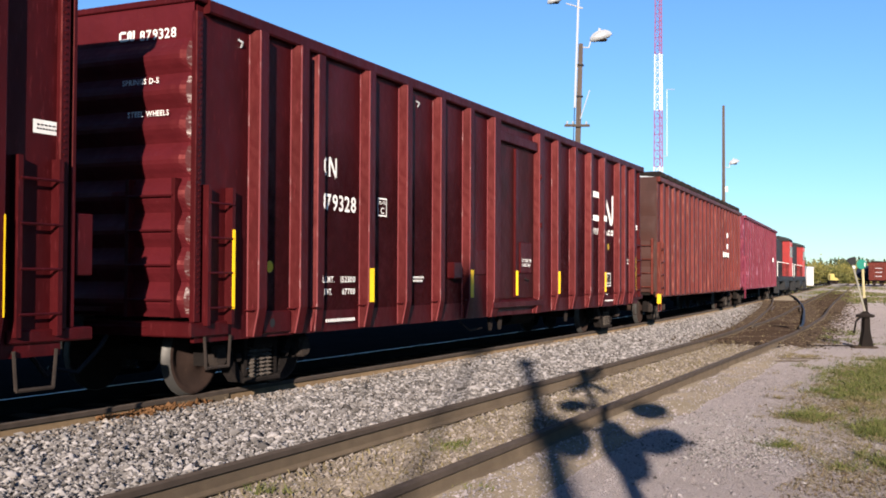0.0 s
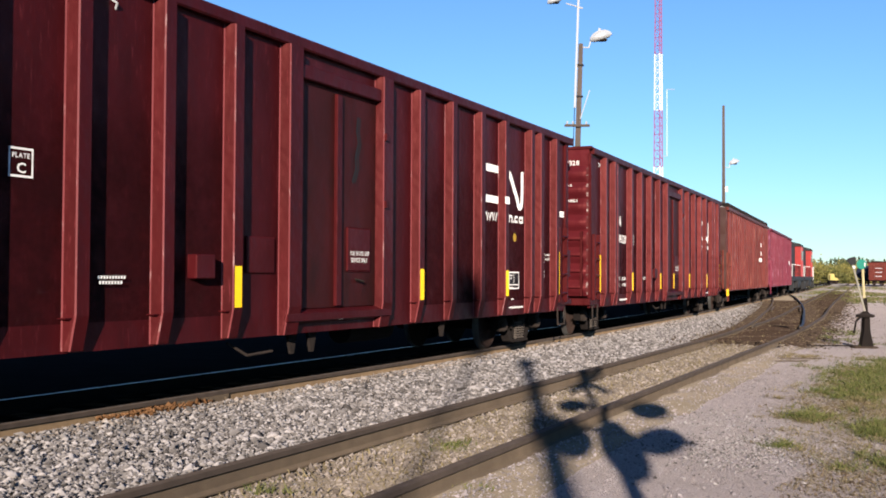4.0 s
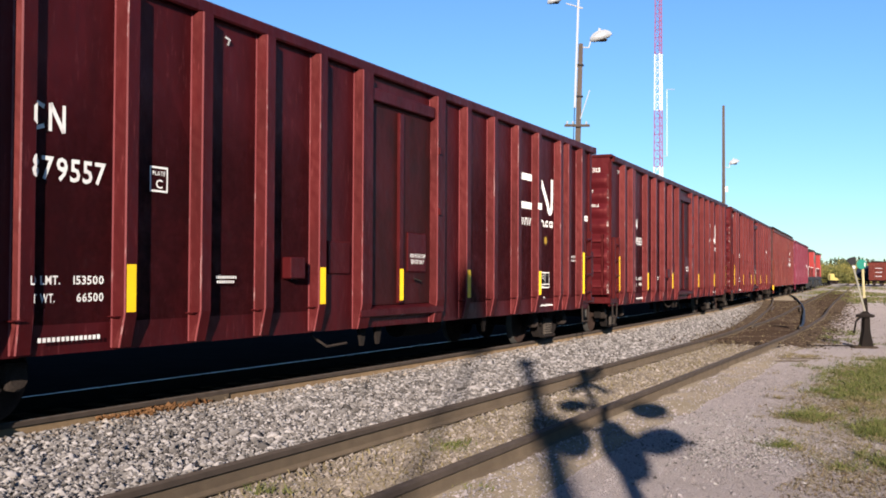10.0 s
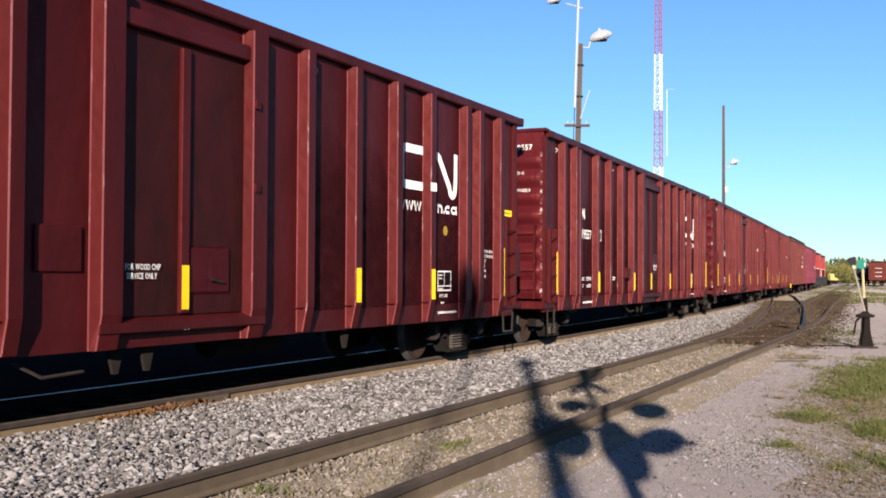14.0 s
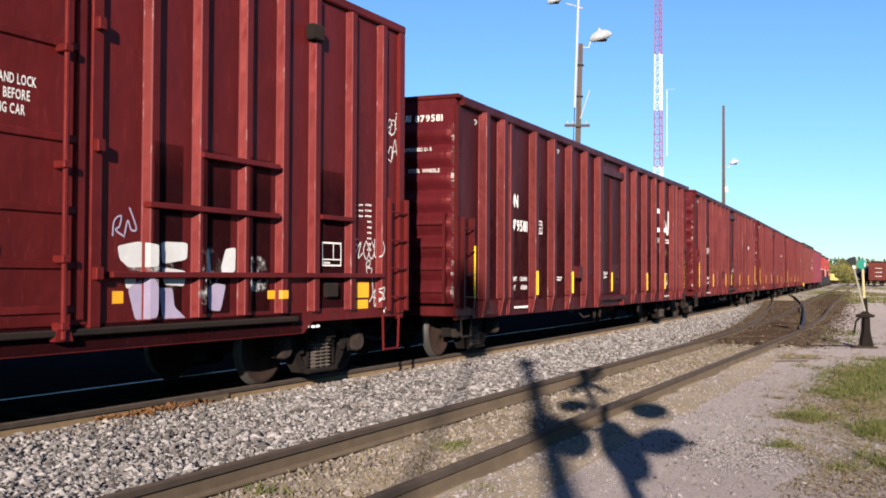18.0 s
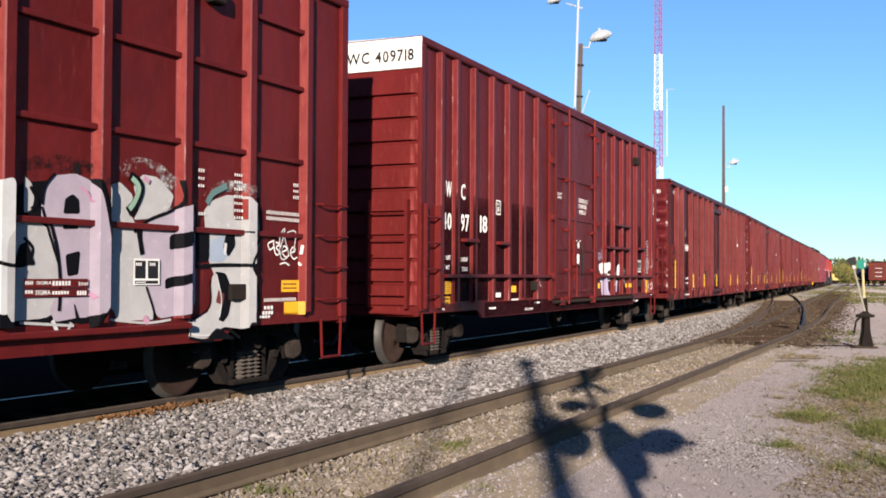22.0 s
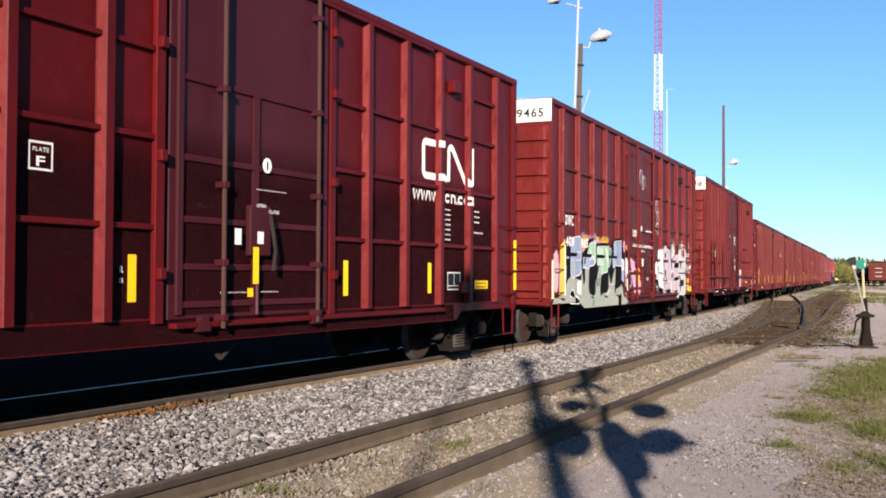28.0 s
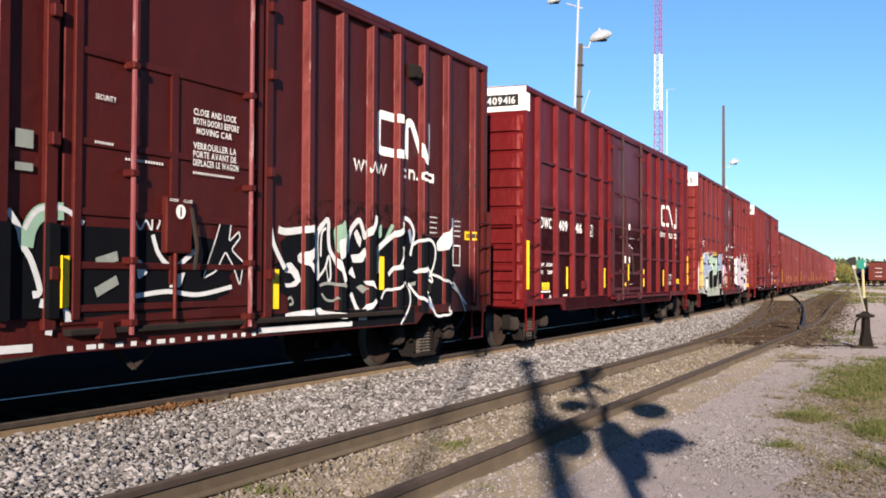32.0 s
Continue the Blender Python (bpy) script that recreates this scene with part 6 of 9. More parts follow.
line(c6, rel, [(3.66, 0.92), (3.58, 0.95), (3.55, 0.85), (3.59, 0.76), (3.67, 0.78), (3.67, 0.85)], 0.02, GR["green"], 0.026)
line(c6, rel, [(4.63, 0.89), (4.53, 0.92), (4.5, 0.81), (4.55, 0.72), (4.64, 0.74), (4.64, 0.81)], 0.02, GR["green"], 0.0264)
line(c6, rel, [(2.32, 0.81), (2.33, 0.98), (2.37, 0.91), (2.41, 0.99), (2.43, 0.82)], 0.02, GR["green"], 0.0268)
line(c6, rel, [(2.67, 0.8), (2.67, 0.97), (2.72, 0.9), (2.76, 0.98), (2.78, 0.8)], 0.02, GR["green"], 0.0272)
line(c6, rel, [(2.96, 0.78), (2.97, 0.96), (3.02, 0.89), (3.06, 0.97), (3.08, 0.79)], 0.02, GR["green"], 0.0276)
line(c6, rel, [(3.75, 0.74), (3.76, 0.93), (3.82, 0.85), (3.87, 0.94), (3.89, 0.75)], 0.02, GR["green"], 0.028)
paint(c6, rel, [(4.26, 2.01), (4.42, 2.07), (4.79, 2.17), (4.96, 2.3), (5.45, 2.38), (5.74, 2.19), (6.2, 2.0), (6.22, 1.63), (5.08, 1.59), (4.32, 1.6)], GR["black"], None, 0.0284)
paint(c6, rel, [(4.37, 2.02), (4.73, 2.1), (4.71, 1.82), (4.58, 1.62), (4.4, 1.65)], GR["teal"], "white", 0.0288)
paint(c6, rel, [(4.42, 1.64), (4.58, 1.62), (4.72, 1.58), (5.05, 1.61), (4.71, 1.19)], GR["black"], None, 0.0292)
line(c6, rel, [(4.42, 1.6), (4.43, 1.24), (5.06, 1.24), (5.07, 1.61)], 0.02, GR["white"], 0.0296)
paint(c6, rel, [(4.98, 2.25), (5.42, 2.31), (5.46, 1.64), (5.15, 1.67), (4.91, 1.61), (4.84, 1.85), (4.99, 1.9)], GR["blue"], "white", 0.03)
paint(c6, rel, [(5.46, 1.62), (5.97, 1.61), (6.28, 1.51), (6.25, 1.25), (5.5, 1.26)], GR["blue"], None, 0.0304)
paint(c6, rel, [(5.14, 1.61), (5.45, 1.65), (5.39, 1.31), (5.09, 0.98), (5.08, 1.13)], GR["black"], None, 0.0308)
paint(c6, rel, [(5.47, 1.26), (5.69, 1.32), (5.91, 1.25), (6.1, 1.0), (5.98, 1.0), (5.77, 1.23), (5.53, 1.15)], GR["black"], None, 0.0312)
paint(c6, rel, [(5.38, 0.97), (5.58, 1.04), (5.54, 0.7), (5.22, 0.69)], GR["black"], None, 0.0316)
paint(c6, rel, [(5.54, 1.87), (6.0, 1.89), (6.21, 1.71), (6.18, 1.07), (6.05, 1.02), (5.97, 1.58), (5.68, 1.54), (5.57, 1.66)], GR["white"], None, 0.032)
line(c6, rel, [(5.62, 1.62), (5.68, 1.84), (5.76, 1.62), (5.84, 1.82), (5.97, 1.84), (5.82, 1.69), (5.99, 1.67)], 0.02, GR["black"], 0.0324)
paint(c6, rel, [(5.56, 2.35), (5.74, 2.17), (6.21, 1.98), (6.14, 1.91), (5.74, 2.02), (5.62, 1.92), (5.46, 1.93), (5.46, 2.19)], GR["black"], None, 0.0328)
rel_side = Relief(15.7, 1.52, [])
paint(c6, rel_side, [(6.56, 1.91), (7.01, 1.8), (7.49, 1.66), (7.91, 1.44), (7.87, 1.12), (7.5, 0.82), (7.1, 0.88), (6.79, 1.31)], GR["pink"], None, 0.04)
paint(c6, rel_side, [(7.21, 1.61), (7.61, 1.64), (7.87, 1.35), (7.49, 1.22), (7.54, 0.82), (7.19, 0.83)], GR["yellow"], None, 0.0405)
paint(c6, rel_side, [(7.07, 2.02), (7.46, 2.03), (7.45, 1.62), (7.09, 1.62)], GR["black"], None, 0.041)
line(c6, rel_side, [(7.12, 1.85), (7.4, 1.88)], 0.02, GR["silver"], 0.0415)
line(c6, rel_side, [(7.12, 1.78), (7.4, 1.81)], 0.02, GR["silver"], 0.042)
paint(c6, rel_side, [(6.42, 1.64), (6.63, 1.62), (6.79, 1.31), (6.75, 1.01), (6.43, 1.02), (6.35, 1.35)], GR["black"], None, 0.0425)
line(c6, rel_side, [(6.49, 1.56), (6.65, 1.43), (6.68, 1.22), (6.51, 1.1)], 0.04, GR["white"], 0.043)
line(c6, rel_side, [(7.87, 1.35), (7.7, 1.21), (7.88, 1.03)], 0.05, GR["white"], 0.0435)
paint(c6, rel_side, [(5.83, 2.26), (5.96, 2.33), (6.03, 2.15), (6.17, 2.0), (5.87, 2.02)], GR["pink"], None, 0.044)
paint(c6, rel, [(9.61, 1.8), (9.82, 1.9), (10.49, 2.2), (10.95, 2.27), (11.35, 2.3), (11.5, 1.9), (11.5, 1.1), (11.25, 0.88), (9.94, 0.96), (9.63, 1.3)], GR["black"], None, 0.0055)
paint(c6, rel, [(9.68, 1.75), (9.82, 1.86), (9.96, 1.83), (9.99, 1.32), (9.8, 1.32), (9.69, 1.51)], GR["white"], None, 0.0065)
paint(c6, rel, [(10.01, 1.96), (10.05, 2.16), (10.32, 2.23), (10.38, 1.99), (10.32, 1.72), (10.49, 1.91), (10.52, 1.1), (10.18, 1.05), (10.08, 1.32)], GR["white"], None, 0.007)
line(c6, rel, [(9.66, 1.43), (9.79, 1.28), (10.05, 1.17)], 0.05, GR["black"], 0.0125)
line(c6, rel, [(10.06, 1.71), (10.15, 1.51), (10.5, 1.48), (10.59, 1.62), (10.49, 1.72)], 0.04, GR["black"], 0.013)
line(c6, rel, [(10.55, 2.17), (10.63, 2.04), (10.56, 1.97)], 0.04, GR["black"], 0.016)
paint(c6, rel, [(9.73, 1.06), (9.92, 1.07), (9.94, 1.0), (9.75, 0.99)], GR["yellow"], "black", 0.0165)
line(c6, rel, [(9.71, 1.21), (9.81, 1.11), (9.94, 1.08), (10.0, 0.92)], 0.03, GR["white"], 0.017)
line(c6, rel, [(10.42, 2.26), (10.62, 2.35), (10.89, 2.39), (11.22, 2.36), (11.37, 2.23)], 0.24, HZ["black"], 0.0075)
line(c6, rel, [(11.64, 2.4), (11.85, 2.48), (12.15, 2.46), (12.42, 2.32)], 0.2, HZ["white"], 0.0079)
line(c6, rel, [(12.91, 2.22), (13.06, 2.33), (13.32, 2.39), (13.7, 2.35)], 0.16, HZ["white"], 0.0083)
paint(c6, rel, [(10.25, 1.68), (10.38, 1.84), (10.63, 1.89), (10.78, 1.79), (10.87, 1.59), (10.89, 1.35), (10.89, 1.07), (10.74, 1.01), (10.26, 0.99)], GR["pale"], None, 0.0087)
paint(c6, rel, [(10.49, 2.26), (10.57, 2.2), (10.6, 2.07), (10.58, 1.97), (10.49, 1.93)], GR["pale"], None, 0.0091)
paint(c6, rel, [(10.68, 2.0), (10.71, 2.18), (10.82, 2.29), (11.07, 2.33), (11.26, 2.28), (11.36, 2.12), (11.44, 1.81), (11.48, 1.38), (11.47, 1.12), (11.36, 1.0), (11.1, 1.0), (10.85, 0.97), (10.79, 1.08), (10.88, 1.24), (10.87, 1.51), (10.78, 1.78), (10.68, 1.91)], GR["faint"], None, 0.0095)
paint(c6, rel, [(10.93, 1.95), (10.95, 2.09), (11.04, 2.14), (11.12, 2.09), (11.13, 1.96)], GR["black"], None, 0.0099)
paint(c6, rel, [(10.93, 1.81), (11.11, 1.82), (11.11, 1.88), (10.93, 1.87)], GR["black"], None, 0.0103)
paint(c6, rel, [(10.96, 1.58), (11.14, 1.62), (11.12, 1.4), (10.99, 1.38)], GR["black"], None, 0.0107)
paint(c6, rel, [(11.43, 2.09), (11.45, 2.24), (11.63, 2.3), (11.81, 2.18), (11.78, 2.0), (11.88, 1.85), (11.95, 1.62), (12.09, 1.22), (12.12, 0.93), (11.63, 0.92), (11.57, 1.05), (11.48, 1.11), (11.52, 1.81)], GR["pale"], None, 0.0111)
paint(c6, rel, [(11.82, 1.94), (11.9, 2.06), (11.81, 2.27), (11.94, 2.4), (12.15, 2.39), (12.4, 2.22), (12.34, 2.08), (12.03, 1.96)], GR["pale"], None, 0.0115)
paint(c6, rel, [(11.95, 1.86), (12.07, 1.97), (12.34, 2.08), (12.73, 2.16), (12.75, 1.01), (12.18, 0.95), (12.02, 1.28), (11.95, 1.62)], GR["faint"], None, 0.0119)
paint(c6, rel, [(12.34, 1.81), (12.71, 1.88), (12.72, 1.73), (12.34, 1.65)], GR["black"], None, 0.0123)
paint(c6, rel, [(12.28, 1.36), (12.67, 1.43), (12.68, 1.33), (12.28, 1.25)], GR["black"], None, 0.0127)
paint(c6, rel, [(12.9, 1.86), (12.87, 2.09), (13.01, 2.21), (13.26, 2.29), (13.59, 2.29), (13.82, 2.15), (13.87, 1.8), (13.8, 1.6), (13.63, 1.48), (13.83, 1.27), (13.84, 0.99), (13.72, 0.86), (13.45, 0.87), (12.97, 1.52)], GR["pale"], None, 0.0131)
paint(c6, rel, [(12.64, 0.74), (12.64, 0.92), (12.98, 1.0), (13.02, 1.41), (13.33, 1.44), (13.55, 1.31), (13.72, 0.99), (13.56, 0.79), (13.23, 0.83), (12.93, 0.71)], GR["pale"], None, 0.0135)
paint(c6, rel, [(12.96, 1.77), (13.4, 1.89), (13.43, 1.72), (13.2, 1.54), (12.97, 1.54)], GR["mist"], None, 0.0139)
paint(c6, rel, [(13.2, 1.7), (13.24, 1.84), (13.4, 1.86), (13.42, 1.73), (13.3, 1.6)], GR["black"], None, 0.0143)
paint(c6, rel, [(13.21, 1.64), (13.22, 1.76), (13.27, 1.75), (13.25, 1.62)], GR["white"], None, 0.0147)
paint(c6, rel, [(12.76, 1.86), (12.97, 1.87), (12.97, 1.56), (12.79, 1.53)], GR["black"], None, 0.0151)
paint(c6, rel, [(13.06, 1.44), (13.25, 1.42), (13.38, 1.21), (13.31, 0.96), (13.22, 0.88), (13.13, 0.91), (13.22, 1.14)], GR["black"], None, 0.0155)
paint(c6, rel, [(13.13, 1.24), (13.23, 1.19), (13.21, 1.07), (13.08, 1.1)], GR["rust"], None, 0.0159)
paint(c6, rel, [(10.39, 1.48), (10.44, 1.65), (10.52, 1.69), (10.62, 1.48)], GR["black"], None, 0.0163)
paint(c6, rel, [(11.06, 1.15), (11.14, 0.98), (11.39, 1.05), (11.32, 0.95), (11.1, 0.94)], GR["black"], None, 0.0167)
paint(c6, rel, [(12.93, 0.71), (13.11, 0.83), (13.45, 0.68)], GR["black"], None, 0.0171)
line(c6, rel, [(10.78, 1.86), (10.86, 1.62), (10.9, 1.32), (10.89, 1.07)], 0.045, GR["black"], 0.0175)
line(c6, rel, [(10.68, 2.0), (10.76, 1.78), (10.87, 1.51)], 0.03, GR["black"], 0.0179)
line(c6, rel, [(11.26, 2.29), (11.36, 2.12), (11.46, 1.72), (11.49, 1.35), (11.47, 1.1)], 0.05, GR["black"], 0.0183)
line(c6, rel, [(10.68, 2.02), (10.71, 2.18), (10.82, 2.31)], 0.035, GR["black"], 0.0187)
line(c6, rel, [(12.45, 2.38), (12.44, 2.11), (12.03, 1.95), (11.82, 1.82)], 0.04, GR["black"], 0.0191)
line(c6, rel, [(11.88, 1.85), (11.94, 1.6)], 0.08, GR["black"], 0.0195)
line(c6, rel, [(12.0, 1.28), (12.11, 1.04), (12.12, 0.92)], 0.035, GR["black"], 0.0199)
line(c6, rel, [(13.81, 2.3), (13.87, 2.11), (13.86, 1.83), (13.63, 1.52), (13.82, 1.27), (13.85, 0.99)], 0.045, GR["black"], 0.0203)
line(c6, rel, [(12.71, 2.16), (12.75, 1.86), (12.75, 1.47)], 0.03, GR["black"], 0.0207)
line(c6, rel, [(12.89, 1.85), (13.22, 1.88), (13.65, 1.89)], 0.02, GR["black"], 0.0211)
line(c6, rel, [(12.77, 1.49), (13.17, 1.51), (13.77, 1.51)], 0.05, GR["black"], 0.0215)
line(c6, rel, [(12.97, 1.34), (12.97, 1.06), (12.66, 0.91)], 0.025, GR["black"], 0.0219)
line(c6, rel, [(12.64, 0.74), (12.98, 0.69), (13.24, 0.81), (13.51, 0.69)], 0.04, GR["black"], 0.0223)
line(c6, rel, [(11.75, 2.37), (11.9, 2.28), (11.84, 2.11), (11.73, 2.01)], 0.13, GR["black"], 0.0227)
line(c6, rel, [(11.78, 2.35), (11.88, 2.26), (11.82, 2.12), (11.75, 2.04)], 0.07, GR["green"], 0.0231)
line(c6, rel, [(12.91, 2.17), (13.01, 2.29), (13.25, 2.39)], 0.09, GR["teal"], 0.0235)
line(c6, rel, [(13.08, 1.41), (13.17, 1.14), (13.14, 0.94)], 0.02, GR["white"], 0.0239)
line(c6, rel, [(12.66, 0.9), (12.71, 0.77), (12.98, 0.75)], 0.02, GR["white"], 0.0243)
line(c6, rel, [(10.81, 0.99), (10.88, 0.86)], 0.05, GR["white"], 0.0247)
line(c6, rel, [(11.03, 0.96), (10.97, 0.85)], 0.04, GR["pale"], 0.0251)
line(c6, rel, [(11.51, 0.97), (12.0, 0.92), (12.36, 0.94)], 0.03, GR["pale"], 0.0255)
line(c6, rel, [(11.47, 0.91), (11.96, 0.84), (12.4, 0.86)], 0.02, GR["black"], 0.0259)
line(c6, rel, [(10.45, 0.98), (11.06, 0.93)], 0.03, GR["pale"], 0.0263)
line(c6, rel, [(11.96, 0.98), (12.03, 0.92)], 0.08, GR["pink"], 0.0267)
line(c6, rel, [(11.12, 2.21), (11.2, 2.16), (11.26, 2.08)], 0.04, GR["pink"], 0.0271)
line(c6, rel, [(11.24, 1.23), (11.28, 1.18)], 0.05, GR["pink"], 0.0275)
line(c6, rel, [(11.94, 2.37), (12.02, 2.33)], 0.06, GR["pink"], 0.0279)
for patch in (rect(10.49, 11.22, 1.28, 1.36), rect(10.49, 11.22, 1.2, 1.27), rect(13.36, 13.55, 2.03, 2.26)):
    decal("stencil_ground", c6, rel, [patch], M["brickred"], "bare red stencil panel", lift=0.0287)
for text in (words("SIGMA", 10.62, 10.79, 1.31, 1.34) + bars(10.5, 10.59, 1.31, 1.34, 4, 0.3) + bars(10.8, 11.02, 1.3, 1.34, 6, 0.3) + words("2001", 11.1, 11.22, 1.3, 1.33),
             words("SIGMA", 10.61, 10.78, 1.22, 1.26) + bars(10.5, 10.59, 1.23, 1.26, 3, 0.3) + bars(10.8, 11.0, 1.22, 1.25, 6, 0.3) + bars(11.09, 11.21, 1.21, 1.25, 4, 0.3)):
    decal("stencil_text", c6, rel, text, wh, lift=0.0291)
decal("console_ground", c6, rel, [rect(11.81, 12.18, 1.3, 1.56)], wh, "white framed data panel", lift=0.0287)
decal("console_field", c6, rel, [rect(11.830, 11.980, 1.362, 1.540), rect(12.010, 12.160, 1.362, 1.540), rect(11.830, 12.160, 1.310, 1.342)], M["black"], lift=0.0291)
decal("console_text", c6, rel, bars(11.840, 11.930, 1.490, 1.520, 3) + bars(12.035, 12.125, 1.490, 1.520, 3) + bars(11.850, 11.990, 1.320, 1.332, 5), wh, lift=0.0295)
decal("dimension_mark", c6, rel, bars(13.37, 13.53, 2.51, 2.54, 4, 0.5) + bars(13.37, 13.53, 2.43, 2.46, 4, 0.5) + bars(13.37, 13.53, 2.35, 2.38, 4, 0.5) + bars(13.37, 13.53, 2.27, 2.3, 4, 0.5) + bars(13.37, 13.53, 2.19, 2.22, 4, 0.5) + bars(13.37, 13.54, 2.11, 2.14, 4, 0.5) + bars(13.37, 13.54, 2.03, 2.06, 4, 0.5) + bars(12.76, 12.87, 2.5, 2.54, 3, 0.5) + bars(12.76, 12.87, 2.42, 2.45, 3, 0.5) + bars(12.76, 12.87, 2.34, 2.37, 3, 0.5) + bars(12.77, 12.89, 2.04, 2.07, 4, 0.5) + bars(14.51, 14.63, 2.48, 2.52, 3, 0.5) + bars(14.51, 14.63, 2.41, 2.44, 3, 0.5) + bars(14.51, 14.64, 2.33, 2.37, 3, 0.5) + bars(13.97, 14.64, 2.12, 2.16, 24, 0.5) + bars(13.97, 14.64, 2.05, 2.09, 24, 0.5) + bars(13.94, 14.59, 1.09, 1.13, 24, 0.5) + bars(13.94, 14.13, 1.0, 1.04, 3, 0.3) + bars(13.91, 14.13, 0.94, 0.98, 4, 0.3) + bars(13.85, 14.07, 0.9, 0.93, 4, 0.3), wh, lift=0.0295)
decal("scribble", c6, rel, sum([stroke(smooth(p), 0.018) for p in [[(14.15, 1.81), (14.03, 1.77), (14.07, 1.7), (14.15, 1.74)], [(14.13, 1.81), (14.18, 1.65), (14.27, 1.67), (14.19, 1.73), (14.27, 1.77), (14.18, 1.79)], [(14.3, 1.68), (14.41, 1.71), (14.35, 1.75), (14.3, 1.68), (14.39, 1.62), (14.46, 1.64)], [(14.48, 1.67), (14.59, 1.7), (14.53, 1.74), (14.48, 1.67), (14.55, 1.6), (14.62, 1.62)], [(14.68, 1.77), (14.67, 1.66)], [(14.65, 1.56), (14.67, 1.52)], [(14.27, 1.53), (14.37, 1.55), (14.46, 1.52)]]], []), wh, "white sprayed scribble", lift=0.012)
decal("spray_haze", c6, rel, [blob(r, 9.5, 11.6, 0.85, 2.35, 30, 0.1)], HZ["black"], "dark overspray", lift=0.003)
decal("initial_mark", c6, rel, words("DWC", 1.08, 1.64, 2.5, 2.72), wh, "white initials")
decal("number", c6, rel, words("409", 1.08, 1.66, 2.05, 2.26) + words("465", 2.2, 2.74, 2.05, 2.25), wh, "white wagon number", lift=0.0145)
decal("door_text", c6, rel, words("CLOSE AND LOCK DOORS BEFORE MOVING CAR", 6.5, 9.0, 2.18, 2.25) + words("OPEN CLOSE", 7.45, 7.9, 2.06, 2.11) + ring(6.55, 6.95, 2.45, 2.62, 0.015) + bars(6.6, 6.9, 2.48, 2.52, 5) + bars(6.6, 6.9, 2.55, 2.59, 4) + bars(8.0, 8.7, 2.62, 2.66, 10)
      + [rect(7.55, 7.72, 1.68, 1.88)] + words("SEAL", 8.1, 8.35, 1.3, 1.37), wh, extra=0.115)
decal("door_dial", c6, rel, disc(7.72, 2.7, 0.08, 0.08, 16), wh, extra=0.066)
decal("door_dial_mark", c6, rel, [rect(7.71, 7.73, 2.65, 2.75)], M["black"], extra=0.069)
decal("yellow_plate", c6, rel, [rect(14.3, 14.66, 1.2, 1.34), rect(14.36, 14.7, 0.92, 1.08)], M["amber"], lift=0.012)
decal("plate_line", c6, rel, bars(14.34, 14.62, 1.285, 1.305, 6) + bars(14.34, 14.62, 1.235, 1.255, 7), M["black"], lift=0.014)
decal("scribble", c6, rel, sum([stroke(smooth([(a, z + 0.1), (a + 0.12, z + 0.4), (a + 0.02, z + 0.3), (a + 0.05, z + 0.05), (a + 0.2, z + 0.1), (a + 0.12, z + 0.32), (a + 0.34, z + 0.38), (a + 0.3, z + 0.12)]), 0.016) for a, z in ((7.6, 3.9), (7.9, 3.75), (9.55, 3.2), (9.7, 2.9), (9.6, 2.55), (14.2, 1.55))], []), GR["white"], "thin white scribbles", extra=0.04)
for x0, x1, z1, col in ((0.0, 0.07, 1.72, "white"), (0.07, 0.14, 1.74, "yellow")):
    part("spray_patch", box(bm_new(), x0 - 7.85, x1 - 7.85, -1.578, -1.572, 0.94, z1), GR[col], c6, "pale sprayed corner")
decal("spray_patch", c6, rel_side, [blob(r, 0.2, 0.64, 0.96, 2.05, 18, 0.12)], GR["pink"], "pink sprayed panel", lift=0.006)
decal("spray_patch", c6, rel, [[(0.62, 1.0), (0.75, 1.0), (0.75, 2.12), (0.7, 2.2), (0.63, 2.05)]], GR["yellow"], "yellow sprayed rib", lift=0.012)
decal("spray_patch", c6, rel, [[(0.74, 1.0), (0.85, 1.0), (0.85, 1.98), (0.74, 2.1)]], GR["white"], "white sprayed rib", lift=0.0125)
end_decal("end_number", c6, -15.7 / 2 - 0.035, words("409465", 0.5, 1.4, 4.66, 4.84), M["black"], "dark wagon number")
TRAIN.append((c6, -87.33 + 7.85, 6.4))

# clean panelled boxcar with a darker door
DOORP = mat("dark maroon door paint", (0.052, 0.0066, 0.0105), (0.032, 0.0045, 0.007), (0.085, 0.018, 0.022), 1.2, (1, 1, 0.5), 24, 0.5, bump=0.1, bump_scale=5)
R7 = (rib_mesh(0.2, 0.04, 0.085, 0.95, 4.92, M["fresh"], edge=M["rededge"]), 0.2, 0.04, 0.085)
c7, rel = tall_boxcar("dark red panelled boxcar with a darker maroon door", 15.7, M["fresh"], RIBS6, LEDGES6, "409416", 7, R7, {"door": DOORP, "pad": M["fresh"], "rod": M["brownend"]})
decal("initial_mark", c7, rel, words("DWC", 1.0, 1.67, 2.37, 2.59), wh, "white initials")
decal("number", c7, rel, words("409", 2.15, 2.75, 2.36, 2.58) + words("416", 3.33, 3.82, 2.36, 2.57), wh, "white wagon number")
decal("plate_mark", c7, rel, ring(4.42, 4.7, 2.32, 2.58, 0.02) + words("F", 4.51, 4.61, 2.36, 2.45) + words("PLATE", 4.47, 4.65, 2.49, 2.53), wh)
decal("weight_mark", c7, rel, words("LD.LMT.", 0.9, 1.23, 1.6, 1.67) + words("212200", 1.34, 1.73, 1.6, 1.67) + words("LT.WT.", 0.9, 1.16, 1.445, 1.52) + words("73800", 1.41, 1.73, 1.445, 1.52), wh)
